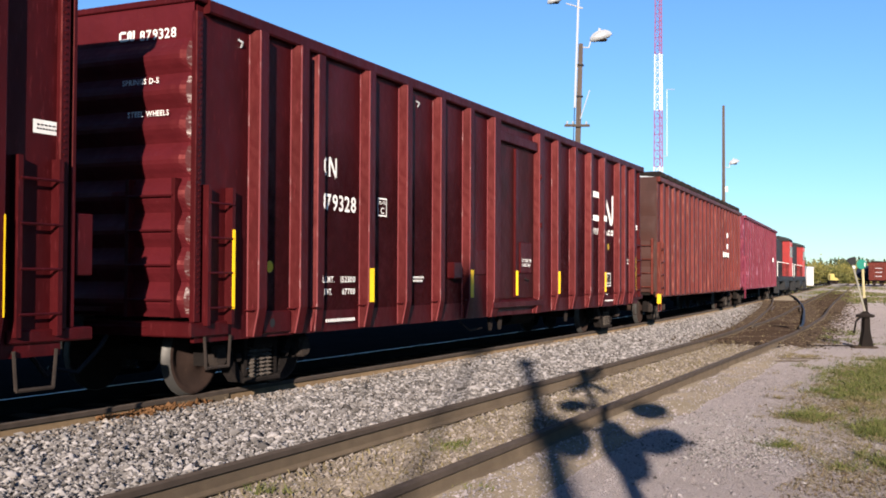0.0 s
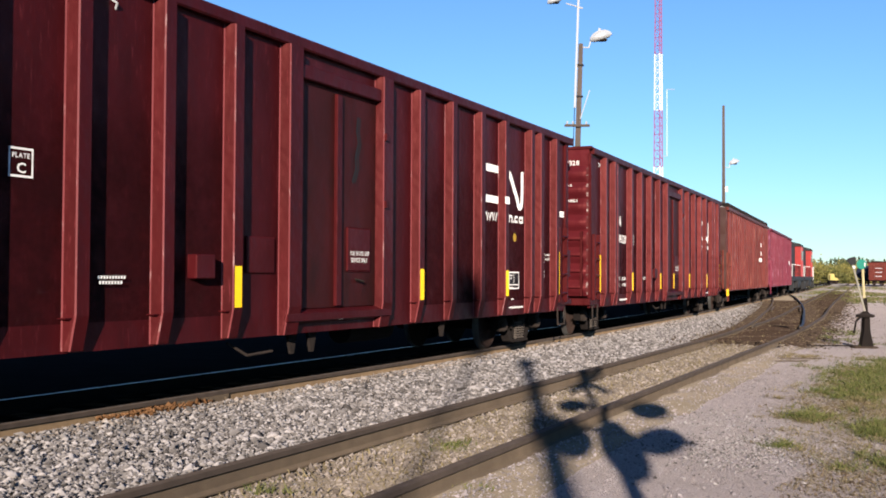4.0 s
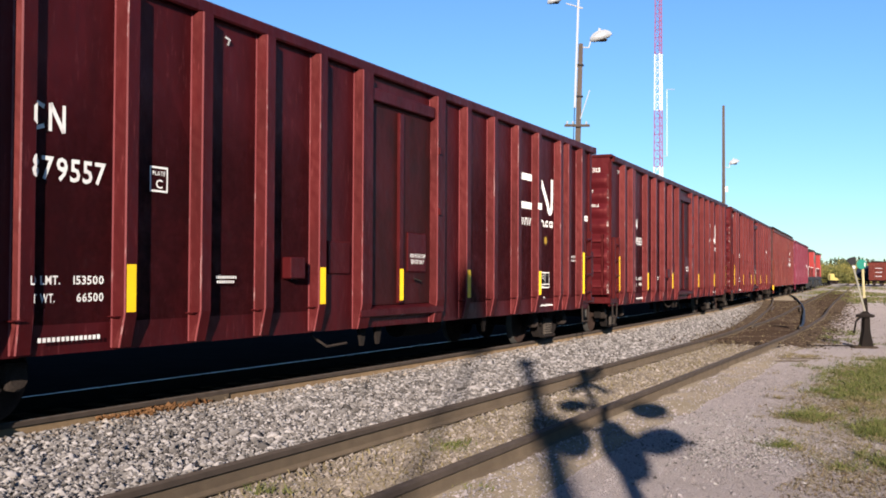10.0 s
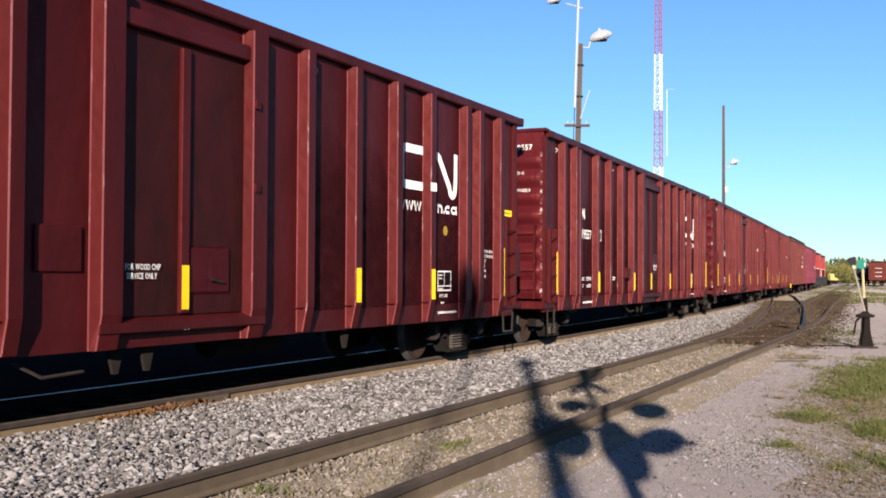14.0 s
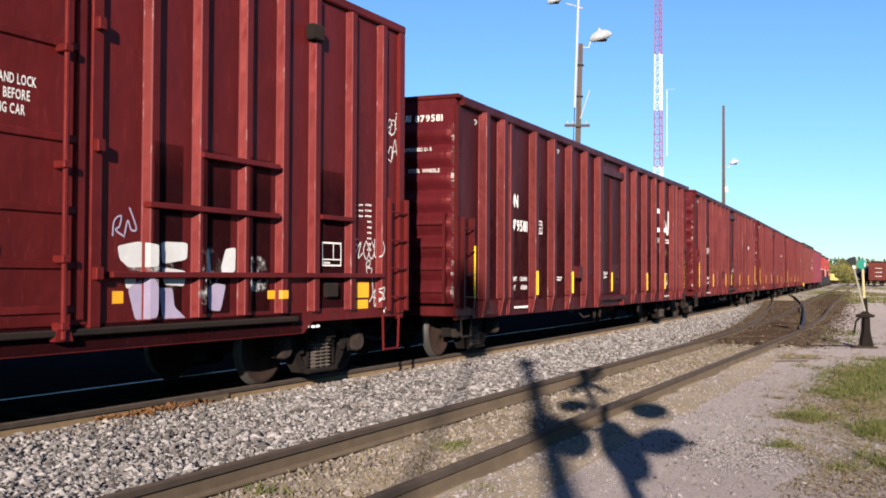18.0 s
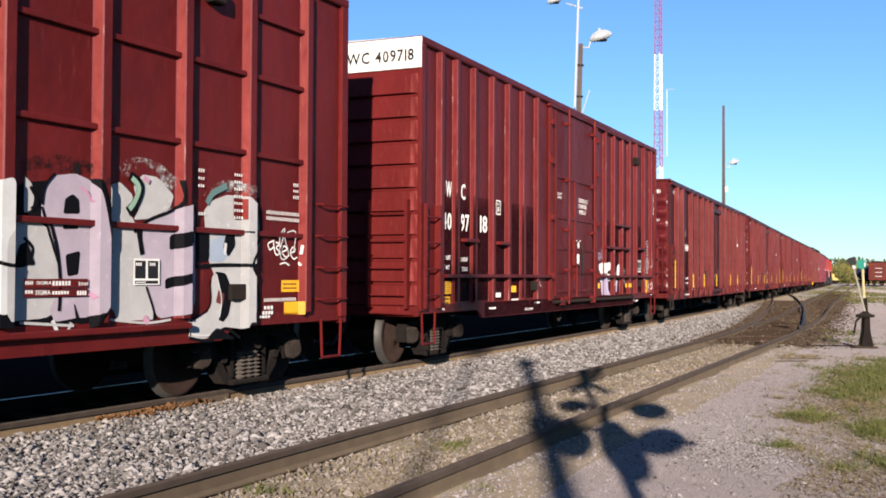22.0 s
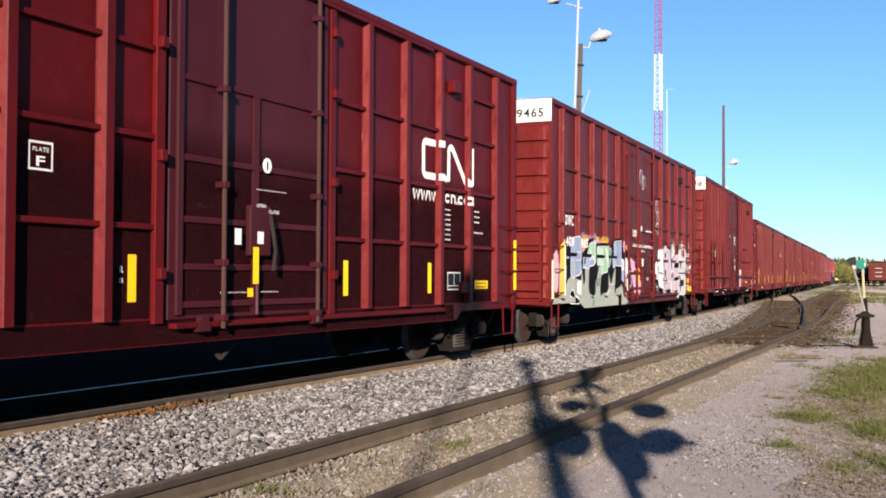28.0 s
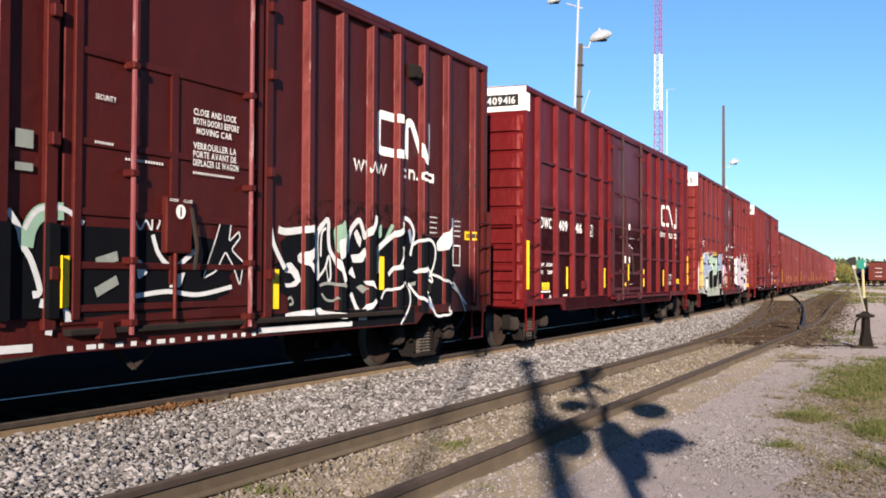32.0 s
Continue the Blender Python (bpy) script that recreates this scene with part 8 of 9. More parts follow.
def engine(label):
    t = thing("locomotive", label, "locomotive", "engines at the head of the train")
    part("frame", box(bm_new(), -7.6, 7.6, -1.45, 1.45, 1.1, 1.45, bevel=0.03), M["black"], t)
    part("fuel_tank", prism(bm_new(), [(-1.4, 0.5), (1.4, 0.5), (1.5, 0.7), (1.5, 1.1), (-1.5, 1.1), (-1.5, 0.7)], -2.0, 2.0, "x"), M["black"], t)
    part("long_hood", box(bm_new(), -7.0, 3.2, -0.95, 0.95, 1.45, 4.1, bevel=0.06), M["black"], t, "black engine hood")
    part("hood_end", box(bm_new(), -7.06, -5.4, -0.98, 0.98, 1.5, 4.02, bevel=0.06), LR, t, "red hood end")
    for k in range(9):
        part("hood_door", box(bm_new(), -5.2 + k * 0.9, -4.4 + k * 0.9, -0.975, -0.95, 1.7, 3.4, bevel=0.01), M["black"], t)
    for k in range(3):
        part("roof_fan", lathe(bm_new(), [(0.02, 4.1), (0.6, 4.1), (0.6, 4.28), (0.5, 4.32), (0.02, 4.32)], 16, "z"), M["black"], t, at=(-5.5 + k * 1.6, 0, 0))
    cb = part("cab", prism(bm_new(), [(3.2, 1.45), (6.2, 1.45), (6.2, 3.2), (6.0, 4.1), (3.2, 4.1)], -1.45, 1.45), LR, t, "bright red cab")
    part("cab_roof", prism(bm_new(), [(-1.52, 4.1), (1.52, 4.1), (1.4, 4.3), (0.7, 4.5), (-0.7, 4.5), (-1.4, 4.3)], 3.05, 6.3, "x"), M["black"], cb)
    for a in (3.6, 4.9):
        part("cab_window", box(bm_new(), a, a + 0.9, -1.462, -1.45, 2.9, 3.7), GLASS, cb)
    part("short_hood", box(bm_new(), 6.2, 7.3, -0.95, 0.95, 1.45, 3.0, bevel=0.08), LR, t, "red nose")
    part("exhaust", box(bm_new(), -0.5, 0.5, -0.25, 0.25, 4.1, 4.4, bevel=0.03), M["black"], t)
    part("handrail", bent(bm_new(), [(-7.5, -1.42, 1.45), (-7.5, -1.42, 2.4), (3.0, -1.42, 2.4)], 0.025, 6), wh, t)
    for k in range(9):
        part("rail_post", rod(bm_new(), (-7.2 + k * 1.25, -1.42, 1.45), (-7.2 + k * 1.25, -1.42, 2.4), 0.02, 6), M["black"], t)
    for s in (-1, 1):
        part("end_steps", box(bm_new(), s * 7.3 - 0.25, s * 7.3 + 0.25, -1.5, -1.2, 0.35, 1.1), M["black"], t)
        part("end_rail", bent(bm_new(), [(s * 7.55, -1.3, 1.1), (s * 7.55, -1.3, 2.5)], 0.03, 6), wh, t)
    for x in (-5.0, 5.0):
        b = part("engine_bogie", box(bm_new(), x - 1.8, x + 1.8, -1.15, -0.95, 0.4, 0.85, bevel=0.05), M["under"], t)
        for u in (-1.3, 1.3):
            part("wheelset", GEAR["wheels"], None, b, at=(x + u, 0, 0.46))
    return t


TRAIN.append((engine("black and red diesel engine behind the leading one"), 77.6, 5.0))
TRAIN.append((engine("black and red leading diesel engine"), 93.9, 5.0))


# ---- yard around: poles, mast, switch stand, far woods, parked wagons ----
def lamp_pole(name, x, y, height, label, lean=0.0):
    t = thing(name, label, "lamp pole", at=(x, y, -0.22))
    bm = rod(bm_new(), (0, 0, 0), (lean * height, 0, height), 0.17, 12, 0.1)
    part("timber_pole", bm, M["wood"], t, smooth=True)
    return t


def luminaire(t, x, z, reach, s=1.0):
    part("bracket", bent(bm_new(), [(x, 0, z), (x + 0.35 * s, 0, z - 0.02), (x + reach * 0.5, 0, z + 0.25 * s)], 0.03, 8), M["galv"], t)
    bm = bm_new()
    prof = [(0.02, -0.02), (0.16, 0.0), (0.24, 0.1), (0.21, 0.24), (0.13, 0.36), (0.06, 0.4)]
    lathe(bm, [(r * 1.25 * s, h * s) for r, h in prof], 14, "z")
    bmesh.ops.scale(bm, vec=(1.55, 1.0, 0.9), verts=bm.verts)
    bmesh.ops.rotate(bm, cent=(0, 0, 0), matrix=Matrix.Rotation(radians(-18), 3, "Y"), verts=bm.verts)
    bmesh.ops.translate(bm, vec=(x + reach, 0, z + 0.3 * s), verts=bm.verts)
    part("lamp_head", bm, M["galv"], t, "pale metal lamp head", smooth=True)
    b2 = lathe(bm_new(), [(0.02, -0.07), (0.12, -0.06), (0.16, 0.0)], 14, "z")
    bmesh.ops.scale(b2, vec=(1.5 * s, s, s), verts=b2.verts)
    bmesh.ops.translate(b2, vec=(x + reach, 0, z + 0.3 * s), verts=b2.verts)
    part("lamp_glass", b2, M["under"], t, "dark lamp glass", smooth=True)
    part("photocell", rod(bm_new(), (x + reach * 0.9, 0, z + 0.62 * s), (x + reach * 0.9, 0, z + 0.74 * s), 0.05 * s, 8), M["galv"], t)


lp = lamp_pole("lamp_pole", 5.77, 46, 12.0, "weathered timber lamp pole with two floodlight heads and a white pipe", 0.029)
luminaire(lp, 0.3, 11.85, 0.98, 1.15)
part("white_pipe", rod(rod(bm_new(), (0.06, -0.2, 9.1), (0.24, -0.2, 14.8), 0.05, 8), (0.23, -0.2, 14.6), (0.25, -0.2, 15.6), 0.075, 8, mi=0), M["galv"], lp, "white steel pipe strapped to the pole")
luminaire(lp, 0.16, 13.62, -0.95, 0.8)
part("crossarm", box(bm_new(), -0.4, 0.72, -0.26, -0.16, 8.25, 8.36, bevel=0.01), M["wood"], lp)
for x in (-0.28, -0.03, 0.57):
    part("insulator", lathe(bm_new(), [(0.02, 8.36), (0.05, 8.38), (0.03, 8.42), (0.05, 8.45), (0.02, 8.5)], 8, "z"), M["galv"], lp, at=(x, -0.21, 0))
part("strap", rod(bm_new(), (0.32, 0, 11.0), (0.32, 0, 11.06), 0.17, 10), M["black"], lp)
part("strap", rod(bm_new(), (0.28, 0, 9.6), (0.28, 0, 9.66), 0.18, 10), M["black"], lp)
part("stay", rod(bm_new(), (0.3, -0.2, 8.6), (0.72, -0.2, 9.9), 0.025, 6), M["galv"], lp)
part("conduit", rod(bm_new(), (-0.2, -0.1, 0.1), (0.06, -0.1, 9.2), 0.02, 6), M["black"], lp)

lp2 = lamp_pole("lamp_pole", 80 * 0.2715, 80, 14.9, "tall grey timber pole with one small lamp", 0.0)
luminaire(lp2, 0.1, 10.1, 0.75, 0.95)
part("bolt_box", box(bm_new(), 0.1, 0.3, -0.1, 0.1, 8.2, 8.6), M["galv"], lp2)

MR = mat("faded red mast paint", (0.3, 0.09, 0.2), (0.25, 0.07, 0.17), (0.38, 0.16, 0.24), 2, (1, 1, 1), 20, 0.6)
MW = mat("white mast paint", (0.75, 0.75, 0.76), (0.65, 0.65, 0.67), (0.8, 0.8, 0.8), 2, (1, 1, 1), 20, 0.6)
mast = thing("lattice_mast", "tall red and white banded steel lattice mast", "radio mast", at=(120 * 0.2062 + 0.3, 120, -0.22))
for k in range(8):
    z0, z1 = max(0.4, k * 6.6 + 1.2), (k + 1) * 6.6 + 1.2
    bm = bm_new()
    hw = lambda z: 0.68 - 0.0075 * z
    cor = lambda z: [(hw(z) * math.cos(a), hw(z) * math.sin(a), z) for a in (radians(-90), radians(30), radians(150))]
    for a, b in zip(cor(z0), cor(z1)):
        rod(bm, a, b, 0.06, 6)
    for j in range(7):
        za, zb = z0 + (z1 - z0) * j / 7, z0 + (z1 - z0) * (j + 1) / 7
        A, B = cor(za), cor(zb)
        for i in range(3):
            rod(bm, A[i], A[(i + 1) % 3], 0.026, 5)
            rod(bm, A[i], B[(i + 1) % 3], 0.026, 5)
    part("mast_section", bm, MW if k in (3, 5, 1, 7) else MR, mast, "white section" if k in (3, 5, 1, 7) else "red section")
part("footing", box(bm_new(), -0.9, 0.9, -0.9, 0.9, 0, 0.42, bevel=0.03), M["bed"], mast)
part("side_aerial", bent(bm_new(), [(0.4, 0, 15.6), (0.95, 0, 15.6), (0.95, 0, 23.4), (1.9, 0, 23.4)], 0.035, 6), M["galv"], mast)

# switch stand
st = thing("switch_stand", "dark iron switch stand with a tall mast and two targets", "switch stand", at=(9.75, 23.9, -0.22))
bm = bm_new()
prism(bm, [(-0.13, 0), (0.16, 0), (0.08, 0.4), (0.07, 0.72), (-0.05, 0.72), (-0.06, 0.4)], -0.1, 0.1)
part("stand_body", bm, M["under"], st)
part("base_board", box(bm_new(), -0.3, 0.24, -0.16, 0.16, 0.0, 0.04, bevel=0.01), M["tie"], st)
part("collar", lathe(bm_new(), [(0.05, 0.7), (0.2, 0.71), (0.21, 0.76), (0.1, 0.8), (0.05, 0.85)], 14, "z"), M["under"], st)
part("hand_lever", bent(bm_new(), [(-0.12, -0.1, 0.74), (-0.26, -0.12, 0.62), (-0.3, -0.12, 0.4), (-0.32, -0.12, 0.34)], 0.022, 6), M["under"], st)
part("mast", rod(bm_new(), (0.0, 0, 0.8), (-0.06, 0, 2.0), 0.028, 8), mat("pale yellow mast paint", (0.55, 0.47, 0.26), (0.3, 0.24, 0.13)), st, "pale yellow mast")
part("lower_mast", rod(bm_new(), (0.02, 0, 0.8), (0.0, 0, 1.15), 0.05, 8), M["under"], st)
GREEN = mat("green target enamel", (0.01, 0.24, 0.17), (0.008, 0.18, 0.13), (0.1, 0.35, 0.28), 5, (1, 1, 1), 30, 0.5)
bm = lathe(bm_new(), [(0.04, -0.008), (0.11, -0.008), (0.115, 0.0), (0.11, 0.008), (0.04, 0.008)], 22, "y")
bmesh.ops.translate(bm, vec=(-0.1, -0.05, 1.93), verts=bm.verts)
part("target_disc", bm, GREEN, st, "round green target disc")
part("target_spot", prism(bm_new(), [(-0.04, 1.88), (-0.02, 1.87), (-0.015, 1.96), (-0.04, 1.97)], -0.075, -0.062), M["white"], st, "small white mark")
part("leaning_rod", rod(bm_new(), (-0.02, -0.03, 0.85), (-0.3, -0.03, 1.95), 0.022, 7), mat("pale rod paint", (0.34, 0.31, 0.25)), st, "pale leaning rod")
part("target_board", prism(bm_new(), [(-0.45, 2.02), (-0.4, 2.07), (-0.25, 2.11), (-0.22, 1.99), (-0.24, 1.93), (-0.34, 1.9)], -0.07, -0.045), M["black"], st, "black pointed target board")
part("rod_guard", prism(bm_new(), [(-0.32, 1.88), (-0.25, 1.9), (-0.24, 1.84), (-0.28, 1.82)], -0.06, -0.03), M["white"], st)
part("throw_rod", rod(rod(bm_new(), (-0.1, 0, 0.05), (-1.2, 0.05, 0.05), 0.018, 6), (-1.2, 0.05, 0.05), (-2.1, 0.9, 0.09), 0.016, 6), M["under"], st)

# far parked wagons
def parked(x, y, rz, colour, label):
    t = thing("parked_boxcar", label, "boxcar", "wagons parked in the yard", at=(x, y, -0.05))
    t.rotation_euler = (0, 0, radians(rz))
    part("body", box(bm_new(), -7.5, 7.5, -1.5, 1.5, 0.95, 4.1, bevel=0.03), colour, t)
    part("roof", prism(bm_new(), [(-1.58, 4.1), (1.58, 4.1), (1.5, 4.2), (0, 4.35), (-1.5, 4.2)], -7.6, 7.6, "x"), M["under"], t)
    for k in range(14):
        part("rib", box(bm_new(), -7.2 + k * 1.08, -7.1 + k * 1.08, -1.56, -1.5, 1.0, 4.05), colour, t)
    for k in range(7):
        part("end_ridge", box(bm_new(), -7.58, -7.5, -1.35, 1.35, 1.25 + 0.4 * k, 1.4 + 0.4 * k), colour, t)
    for z in (1.6, 2.3, 3.0):
        part("mark", box(bm_new(), -7.6, -7.585, -0.7, 0.4, z, z + 0.1), M["galv"], t)
    part("underframe", box(bm_new(), -7.3, 7.3, -1.2, 1.2, 0.75, 0.95), M["under"], t)
    for xw in (-6.6, -4.8, 4.8, 6.6):
        b2 = lathe(bm_new(), [(0.02, -0.75), (0.45, -0.75), (0.42, -0.62), (0.08, -0.6), (0.08, 0.6), (0.42, 0.62), (0.45, 0.75), (0.02, 0.75)], 16, "y")
        part("wheelset", b2, M["wheel"], t, at=(xw, 0, 0.45))
    return t


parked(80.0, 188.6, 62, M["brownred"], "dull red parked boxcar in the distance")
parked(87.6, 203.0, 62, M["brownred"], "dull red parked boxcar in the distance")
tk = thing("tank_wagon", "dark blue-black parked tank wagon", "tank wagon", at=(82.2, 200.5, -0.05))
tk.rotation_euler = (0, 0, radians(62))
b2 = lathe(bm_new(), [(0.02, -6.2), (1.0, -6.15), (1.4, -5.8), (1.45, 0), (1.4, 5.8), (1.0, 6.15), (0.02, 6.2)], 20, "y")
bmesh.ops.rotate(b2, cent=(0, 0, 0), matrix=Matrix.Rotation(radians(90), 3, "Z"), verts=b2.verts)
part("tank", b2, mat("dark blue paint", (0.015, 0.02, 0.04), (0.025, 0.03, 0.05)), tk, smooth=True, at=(0, 0, 2.3))
part("underframe", box(bm_new(), -6.3, 6.3, -1.1, 1.1, 0.75, 1.0), M["under"], tk)
for xw in (-5.4, -3.6, 3.6, 5.4):
    part("wheelset", lathe(bm_new(), [(0.02, -0.75), (0.45, -0.75), (0.42, -0.62), (0.08, -0.6), (0.08, 0.6), (0.42, 0.62), (0.45, 0.75), (0.02, 0.75)], 16, "y"), M["wheel"], tk, at=(xw, 0, 0.45))

# small white cabin and yellow machine by the far track
hut = thing("white_cabin", "small white trackside cabin", "cabin", at=(69.5, 197, -0.22))
part("walls", box(bm_new(), -0.65, 0.65, -1.2, 1.2, 0, 3.4, bevel=0.02), M["white"], hut)
part("roof", prism(bm_new(), [(-0.75, 3.4), (0.75, 3.4), (0.7, 3.5), (0, 3.6), (-0.7, 3.5)], -1.4, 1.4), M["galv"], hut)
part("door", box(bm_new(), -0.45, 0.45, -1.23, -1.2, 0.05, 2.1), M["galv"], hut)
yl = thing("yellow_track_machine", "small yellow track machine in the distance", "machine", at=(92, 244, -0.22))
part("chassis", box(bm_new(), -1.1, 1.0, -0.9, 0.9, 0.5, 0.9, bevel=0.05), M["under"], yl)
part("cab", prism(bm_new(), [(-0.9, 0.9), (-0.9, 2.2), (-0.6, 2.4), (0.0, 2.4), (0.15, 1.5), (0.85, 1.4), (0.95, 0.9)], -0.8, 0.8), mat("pale yellow machine paint", (0.62, 0.5, 0.16), (0.4, 0.3, 0.1)), yl)
for xw in (-0.6, 0.5):
    part("wheelset", lathe(bm_new(), [(0.02, -0.75), (0.45, -0.75), (0.45, 0.75), (0.02, 0.75)], 14, "y"), M["wheel"], yl, at=(xw, 0, 0.45))

# far woods: each tree or bush a trunk and a ragged crown of small leaf clumps, joined far off
LEAF = [stone_mat("olive autumn leaves", (0.06, 0.07, 0.022), (0.22, 0.2, 0.07)), stone_mat("yellowing leaves", (0.13, 0.12, 0.035), (0.32, 0.27, 0.09)),
        stone_mat("dark conifer needles", (0.03, 0.042, 0.025), (0.08, 0.1, 0.055))]


def far_tree(x, y, h, w, material, seed, conifer=False):
    r = np.random.default_rng(seed)
    kind = "conifer" if conifer else "bush"
    t = thing(kind, "dark far conifer at the wood's edge" if conifer else "ragged autumn bush with yellow green leaves", kind, "far wood edge", at=(x, y, -0.22))
    bm = bm_new()
    rod(bm, (0, 0, 0), (r.uniform(-0.2, 0.2), 0, h * (0.9 if conifer else 0.6)), 0.02 * h, 6, 0.006 * h)
    for k in range(5):
        a = r.uniform(0, 6.28)
        z = h * r.uniform(0.2, 0.6)
        rod(bm, (0, 0, z), (math.cos(a) * w * 0.4, math.sin(a) * w * 0.4, z + h * 0.15), 0.01 * h, 5, 0.004 * h)
    part("trunk", bm, M["wood"], t)
    v, f = [], []
    lobes = [(r.normal(0, w * 0.26), r.normal(0, w * 0.26), h * r.uniform(0.22, 0.86), w * r.uniform(0.16, 0.34)) for _ in range(11)]
    for _ in range(760):
        if conifer:
            z = h * (0.1 + 0.9 * r.random() ** 1.2)
            rad = w * 0.5 * (1 - z / h) ** 0.8 * math.sqrt(r.random()) + 0.05
            a = r.uniform(0, 6.28)
            c = np.array((math.cos(a) * rad, math.sin(a) * rad, z))
        else:
            lx, ly, lz, lr = lobes[r.integers(11)]
            c = np.array((lx, ly, lz)) + r.normal(0, 1, 3) * lr * (0.55, 0.55, 0.5)
            c[2] = max(0.1, c[2])
        d = r.normal(0, 1, (3, 3)) * (0.024 * w + 0.05)
        k = len(v)
        v += [tuple(c + q) for q in d]
        f.append((k, k + 1, k + 2))
    me = bpy.data.meshes.new("crown")
    me.from_pydata(v, [], f)
    me.materials.append(material)
    ob = new("crown", me)
    ob.parent = t
    return t


r = np.random.default_rng(77)
for k in range(46):
    d = r.uniform(255, 300)
    u = 0.33 + 0.115 * (k + r.random()) / 46
    far_tree(d * u, d, r.uniform(3.2, 5.4), r.uniform(5, 8), LEAF[0] if r.random() < 0.55 else LEAF[1], 100 + k)
for k in range(60):
    d = r.uniform(430, 520)
    u = 0.30 + 0.17 * (k + r.random()) / 60
    far_tree(d * u, d, r.uniform(7.5, 10.5), r.uniform(4, 7), LEAF[2], 300 + k, True)
# a hedge of far forest that closes the horizon round the yard
v, f = [], []
for k in range(26000):
    a = r.uniform(0, 6.283)
    d = r.uniform(560, 640)
    if 0.27 < math.tan(a) < 0.5 and math.cos(a) > 0:
        hmax = 9
    else:
        hmax = 9
    c = np.array((math.sin(a) * d, math.cos(a) * d, r.uniform(0, 1) ** 0.8 * hmax * (0.75 + 0.25 * math.sin(a * 90) * math.sin(a * 37))))
    q = r.normal(0, 1, (3, 3)) * (2.2, 2.2, 1.5)
    n = len(v)
    v += [tuple(c + w) for w in q]
    f.append((n, n + 1, n + 2))
cloud("far_forest", v, f, LEAF[2], "dark far forest round the horizon", "forest")


# ---- behind the camera: crossing signal and tall pole that throw their shadows into view ----
sg = thing("crossing_signal", "railway crossing signal with lamps and a crossed board", "crossing signal", at=(0.8, -1.5, -0.22))
part("mast", rod(bm_new(), (-0.14, 0, 0), (0.08, 0, 4.75), 0.085, 10, 0.05), M["galv"], sg)
part("base", lathe(bm_new(), [(0.3, 0), (0.28, 0.1), (0.12, 0.3), (0.08, 0.5)], 12, "z"), M["galv"], sg, at=(-0.14, 0, 0))
part("junction_box", prism(bm_new(), [(-0.09, 2.62), (0.02, 2.5), (0.16, 2.55), (0.24, 2.72), (0.29, 3.04), (0.16, 3.28), (-0.03, 3.27), (-0.13, 3.05), (-0.14, 2.84)], -0.12, 0.12), M["black"], sg)
part("lamp_arm", bent(bm_new(), [(-0.4, 0, 3.17), (-0.05, 0, 3.16), (0.3, 0, 3.02), (0.82, 0, 2.97)], 0.04, 8), M["black"], sg)
part("lamp_arm", bent(bm_new(), [(-0.35, 0, 3.66), (0.0, 0, 3.55), (0.5, 0, 3.58)], 0.02, 8), M["black"], sg)


def lamp_unit(x, z, rx, rz, lean=0.0):
    """Round lamp with backplate and long hood, seen askew by the sun."""
    pts = []
    for k in range(20):
        c, q = rx * math.cos(k * 0.31416), rz * math.sin(k * 0.31416)
        pts.append((c + lean * q, q))
    u = part("lamp_backplate", prism(bm_new(), pts, -0.012, 0.012), M["black"], sg, "round black lamp backplate", at=(x, 0.06, z))
    part("lamp_hood", lathe(bm_new(), [(0.1, 0.0), (0.11, 0.12), (0.09, 0.25)], 14, "y"), M["black"], u)


lamp_unit(0.5, 3.0, 0.26, 0.22, 0.5)
lamp_unit(-0.36, 2.93, 0.17, 0.2, 0.25)
lamp_unit(0.63, 3.54, 0.25, 0.17, 0.3)
lamp_unit(-0.23, 3.66, 0.2, 0.15, 0.2)
for s, t in ((1, 58), (-1, 49)):
    bm = box(bm_new(), -0.44, 0.44, -0.012, 0.012, -0.07, 0.07)
    bmesh.ops.rotate(bm, cent=(0, 0, 0), matrix=Matrix.Rotation(radians(s * t), 3, "Y"), verts=bm.verts)
    part("crossed_board", bm, M["white"], sg, at=(0.1, 0.08 + 0.03 * s, 4.38))
tp = thing("utility_pole", "leaning timber utility pole with a small transformer", "utility pole", at=(-0.22, -13.0, -0.22))
part("pole", rod(bm_new(), (0, 0, 0), (-0.62, 0, 8.25), 0.16, 10, 0.11), M["wood"], tp)
part("transformer", lathe(bm_new(), [(0.02, 5.8), (0.22, 5.82), (0.23, 6.3), (0.02, 6.38)], 12, "z"), M["galv"], tp, at=(-0.42, 0.2, 0))
part("pole_cap", lathe(bm_new(), [(0.02, 7.95), (0.17, 8.0), (0.17, 8.3), (0.02, 8.36)], 10, "z"), M["galv"], tp, at=(-0.6, 0, 0))
sl = thing("street_lamp", "tall slim street lamp", "street lamp", at=(-2.3, -20.0, -0.22))
part("pole", rod(bm_new(), (0, 0, 0), (0, 0, 11.0), 0.05, 8, 0.04), M["galv"], sl)
part("lamp_head", lathe(bm_new(), [(0.05, 10.2), (0.24, 10.3), (0.26, 10.9), (0.15, 11.2), (0.03, 11.3)], 14, "z"), M["galv"], sl)

# ---- grass and litter ----
def tufts(patches, seed, z=-0.225):
    """Scattered blades gathered in ragged little tufts; patches of (x, y, along x, along y, tufts)."""
    r = np.random.default_rng(seed)
    out = []
    for cx, cy, sx, sy, n in patches:
        for x, y in zip(r.normal(cx, sx, n), r.normal(cy, sy, n)):
            m = int(r.integers(6, 38))
            w = r.uniform(0.02, 0.09)
            out.append(np.c_[r.normal(x, w, m), r.normal(y, w * 1.3, m), np.full(m, z)])
    return np.concatenate(out)


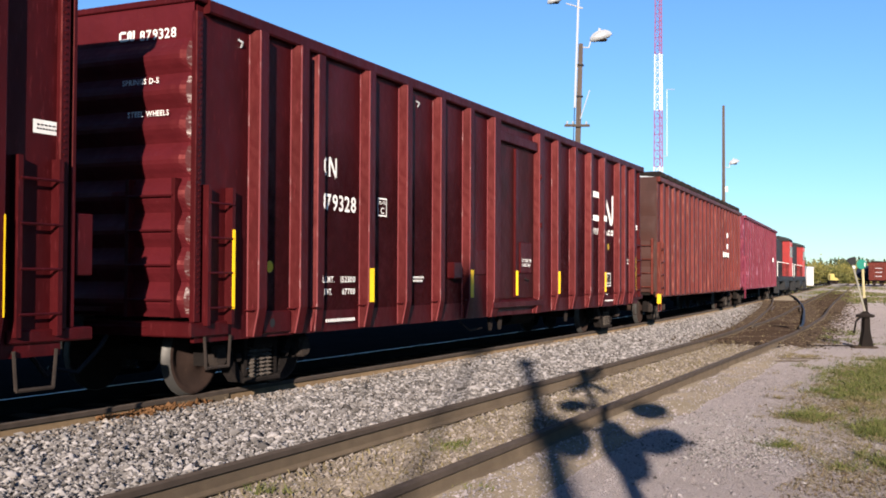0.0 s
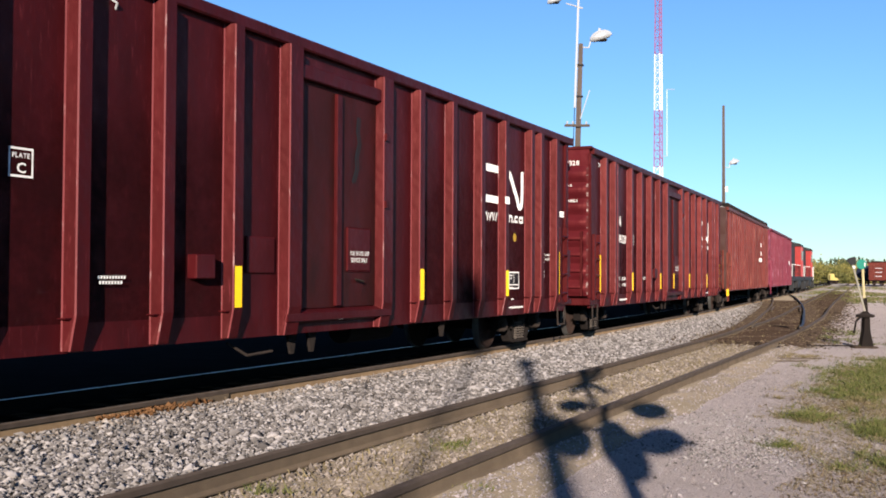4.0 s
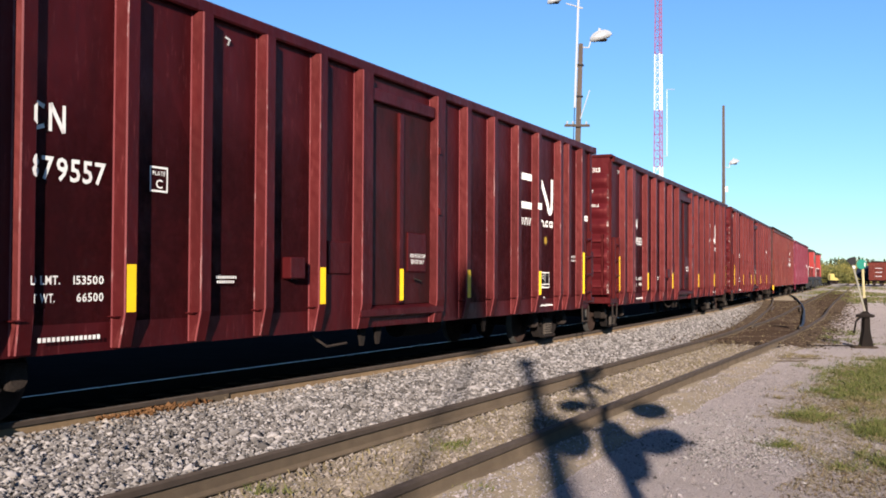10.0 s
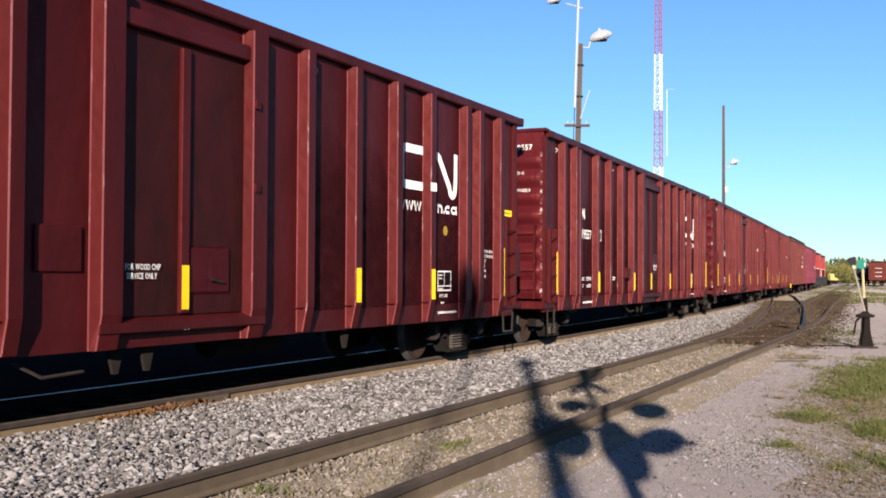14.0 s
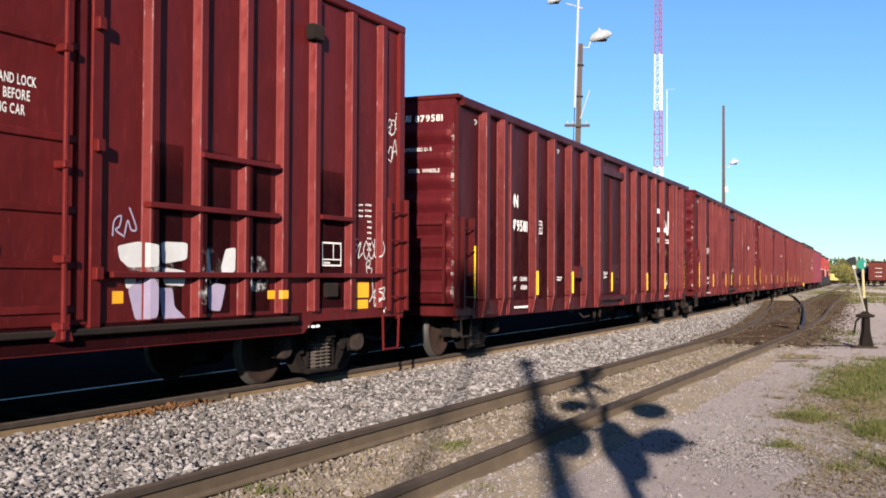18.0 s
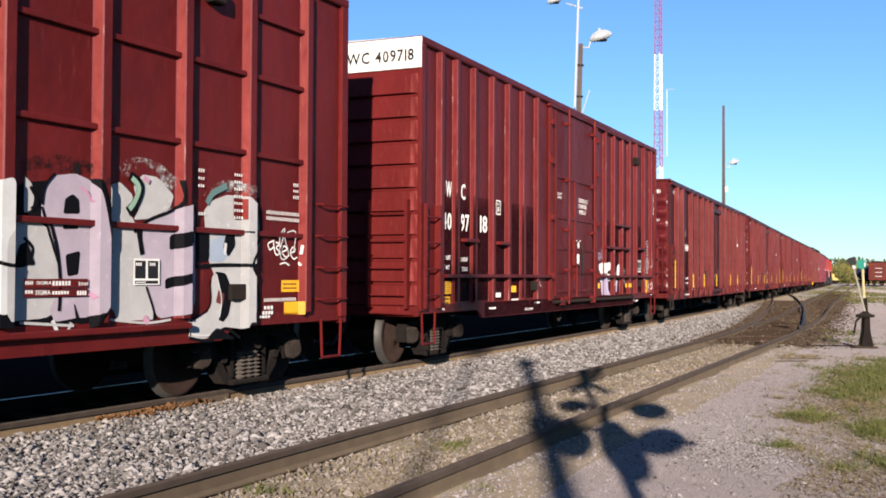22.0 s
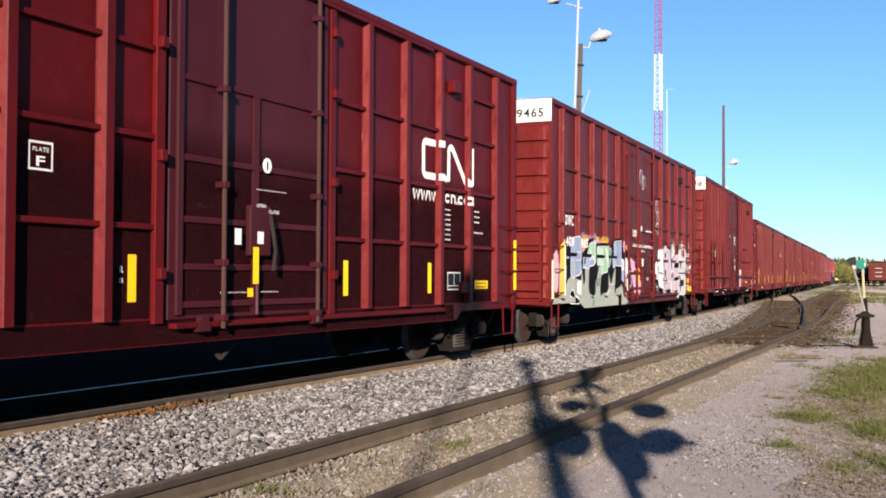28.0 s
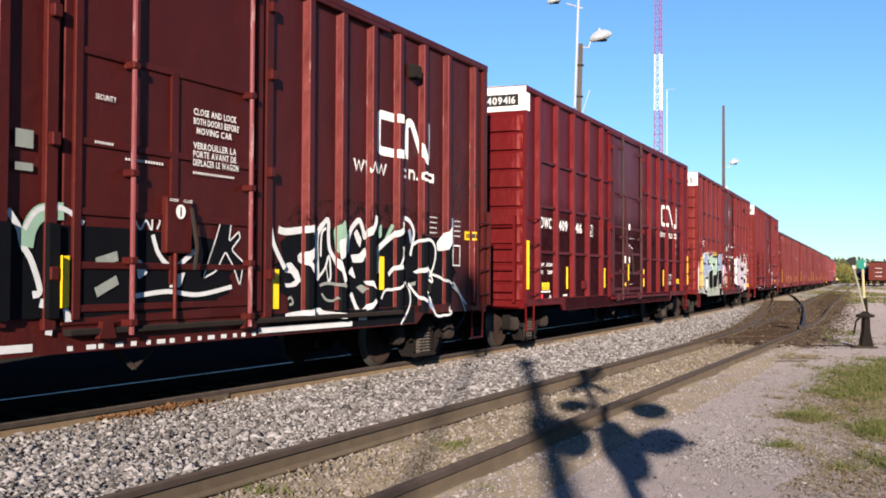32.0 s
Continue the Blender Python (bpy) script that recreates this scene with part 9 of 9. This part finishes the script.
GREENS = [(4.22, 12.0, 0.11, 0.16, 70), (5.6, 14.3, 0.22, 0.5, 70), (6.2, 15.1, 0.27, 0.6, 150), (6.9, 16.7, 0.3, 0.8, 170), (7.7, 17.6, 0.35, 0.8, 170), (8.6, 19.4, 0.3, 0.7, 150), (4.55, 10.8, 0.14, 0.28, 60), (4.85, 11.2, 0.16, 0.3, 60), (3.26, 10.0, 0.06, 0.16, 7), (3.36, 8.84, 0.05, 0.08, 6), (3.85, 8.9, 0.07, 0.25, 24), (5.0, 12.6, 0.25, 0.4, 14)]
p = tufts(GREENS, 61)
blades("verge_grass", p, np.random.default_rng(62).gamma(3, 0.012, len(p)) + 0.01, M["grass"], "olive green grass tufts on the verge", 63, 1.8, 0.0045)
p = tufts([(x + 0.1, y - 0.1, sx * 1.7, sy * 1.5, int(n * 0.55)) for x, y, sx, sy, n in GREENS] + [(4.2, 10.4, 0.5, 0.7, 60), (5.2, 12.9, 0.6, 0.8, 70), (6.3, 14.9, 0.6, 0.9, 60)], 64)
blades("dry_grass", p, np.random.default_rng(65).gamma(3, 0.008, len(p)) + 0.006, M["straw"], "dry straw-coloured grass on the verge", 66, 2.4, 0.0045)
p = tufts([(0.1, 9.7, 0.09, 0.09, 12), (0.18, 7.7, 0.06, 0.06, 7), (-1.2, 7.6, 0.06, 0.06, 5), (10.2, 26.5, 0.3, 1.2, 40), (11.6, 30, 0.4, 1.6, 40)], 67, -0.2)
blades("weeds", p, np.random.default_rng(68).uniform(0.02, 0.08, len(p)), M["grass"], "small green weeds in the gravel", 69, 1.2, 0.005)
p = side_places(5200, 3, 26, -0.68, 0.68, -0.195, 71, 1.3)
blades("track_straw", p, np.random.default_rng(72).uniform(0.015, 0.06, len(p)), M["straw"], "dry grass between the side rails", 73, 1.6)
p = tufts([(6.3, 21.6, 0.5, 0.6, 50), (7.2, 21.0, 0.5, 0.4, 40), (7.5, 24.2, 0.4, 0.9, 50), (8.8, 25.6, 0.7, 0.4, 30)], 74, -0.215)
blades("track_straw", p, np.random.default_rng(75).uniform(0.01, 0.05, len(p)), M["straw"], "straw heaped beside the rail", 76, 1.8)
for k, (x, y, l, rz) in enumerate(((6.6, 19.9, 0.9, 12), (6.9, 20.5, 1.2, 6), (5.9, 20.2, 0.6, -25), (7.9, 17.6, 1.4, -38))):
    ob = thing("timber_scrap", "weathered scrap of timber on the gravel", "timber", at=(x, y, -0.19))
    ob.rotation_euler = (0, 0, radians(rz))
    part("plank", box(bm_new(), -l / 2, l / 2, -0.02, 0.02, -0.03, 0.0, bevel=0.006), M["tie"] if k == 3 else M["wood"], ob)
r = np.random.default_rng(87)
n = 15000
u, v = r.random(n), r.normal(0, 1, n)
p = np.c_[3.0 + 2.6 * u + 0.45 * v, 7.6 + 6.2 * u + 0.5 * r.normal(0, 1, n), np.full(n, -0.222)]
p = p[p[:, 0] > 2.55 + 0.24 * (p[:, 1] - 7.6) + 0.25 * np.sin(p[:, 1] * 2.3)]
blades("dry_grass", p[:9000], r.gamma(2, 0.006, 9000) + 0.003, M["straw"], "flattened straw and dry stalks on the bare verge", 88, 4.0, 0.003)
strew("soil_crumbs", p[5000:], r.gamma(2, 0.0026, len(p[5000:])) + 0.002, M["soil"], "dark brown soil crumbs on the bare verge", "soil", 89)
# far verge grass beyond the turnout
p = tufts([(30, 66, 2.4, 7, 160), (40, 92, 4, 14, 260), (62, 150, 8, 22, 300), (25, 95, 0.8, 6, 60), (52, 185, 6, 20, 200)], 81, -0.22)
p[:, :2] += np.random.default_rng(84).normal(0, 0.35, (len(p), 2))
blades("far_grass", p, np.random.default_rng(82).uniform(0.06, 0.22, len(p)), M["grass"], "olive grass between the far tracks", 83, 0.8, 0.02)
blades("far_straw", p[::2] + (0.5, 0.5, 0), np.random.default_rng(85).uniform(0.05, 0.2, len(p[::2])), M["straw"], "dry grass between the far tracks", 86, 0.8, 0.025)


# ---- what moves: the train rolls away along the curve ----
def motions():
    for t, mid, half in TRAIN:
        rows = []
        for k in range(65):
            s = mid + gone(k * 0.5)
            xa, ya, _ = track_at(s - half)
            xb, yb, _ = track_at(s + half)
            rows.append((k * 0.5, pose((xa + xb) / 2, (ya + yb) / 2, 0, 0, 0, math.degrees(math.atan2(yb - ya, xb - xa)))))
        walk(t, rows)
    n = 216
    for w, u in ROLLING:
        x, y, z = w.location
        walk(w, [(32.0 * k / n, pose(x, y, z, 0, math.degrees(gone(32.0 * k / n) / 0.46), 0)) for k in range(n + 1)])


motions()
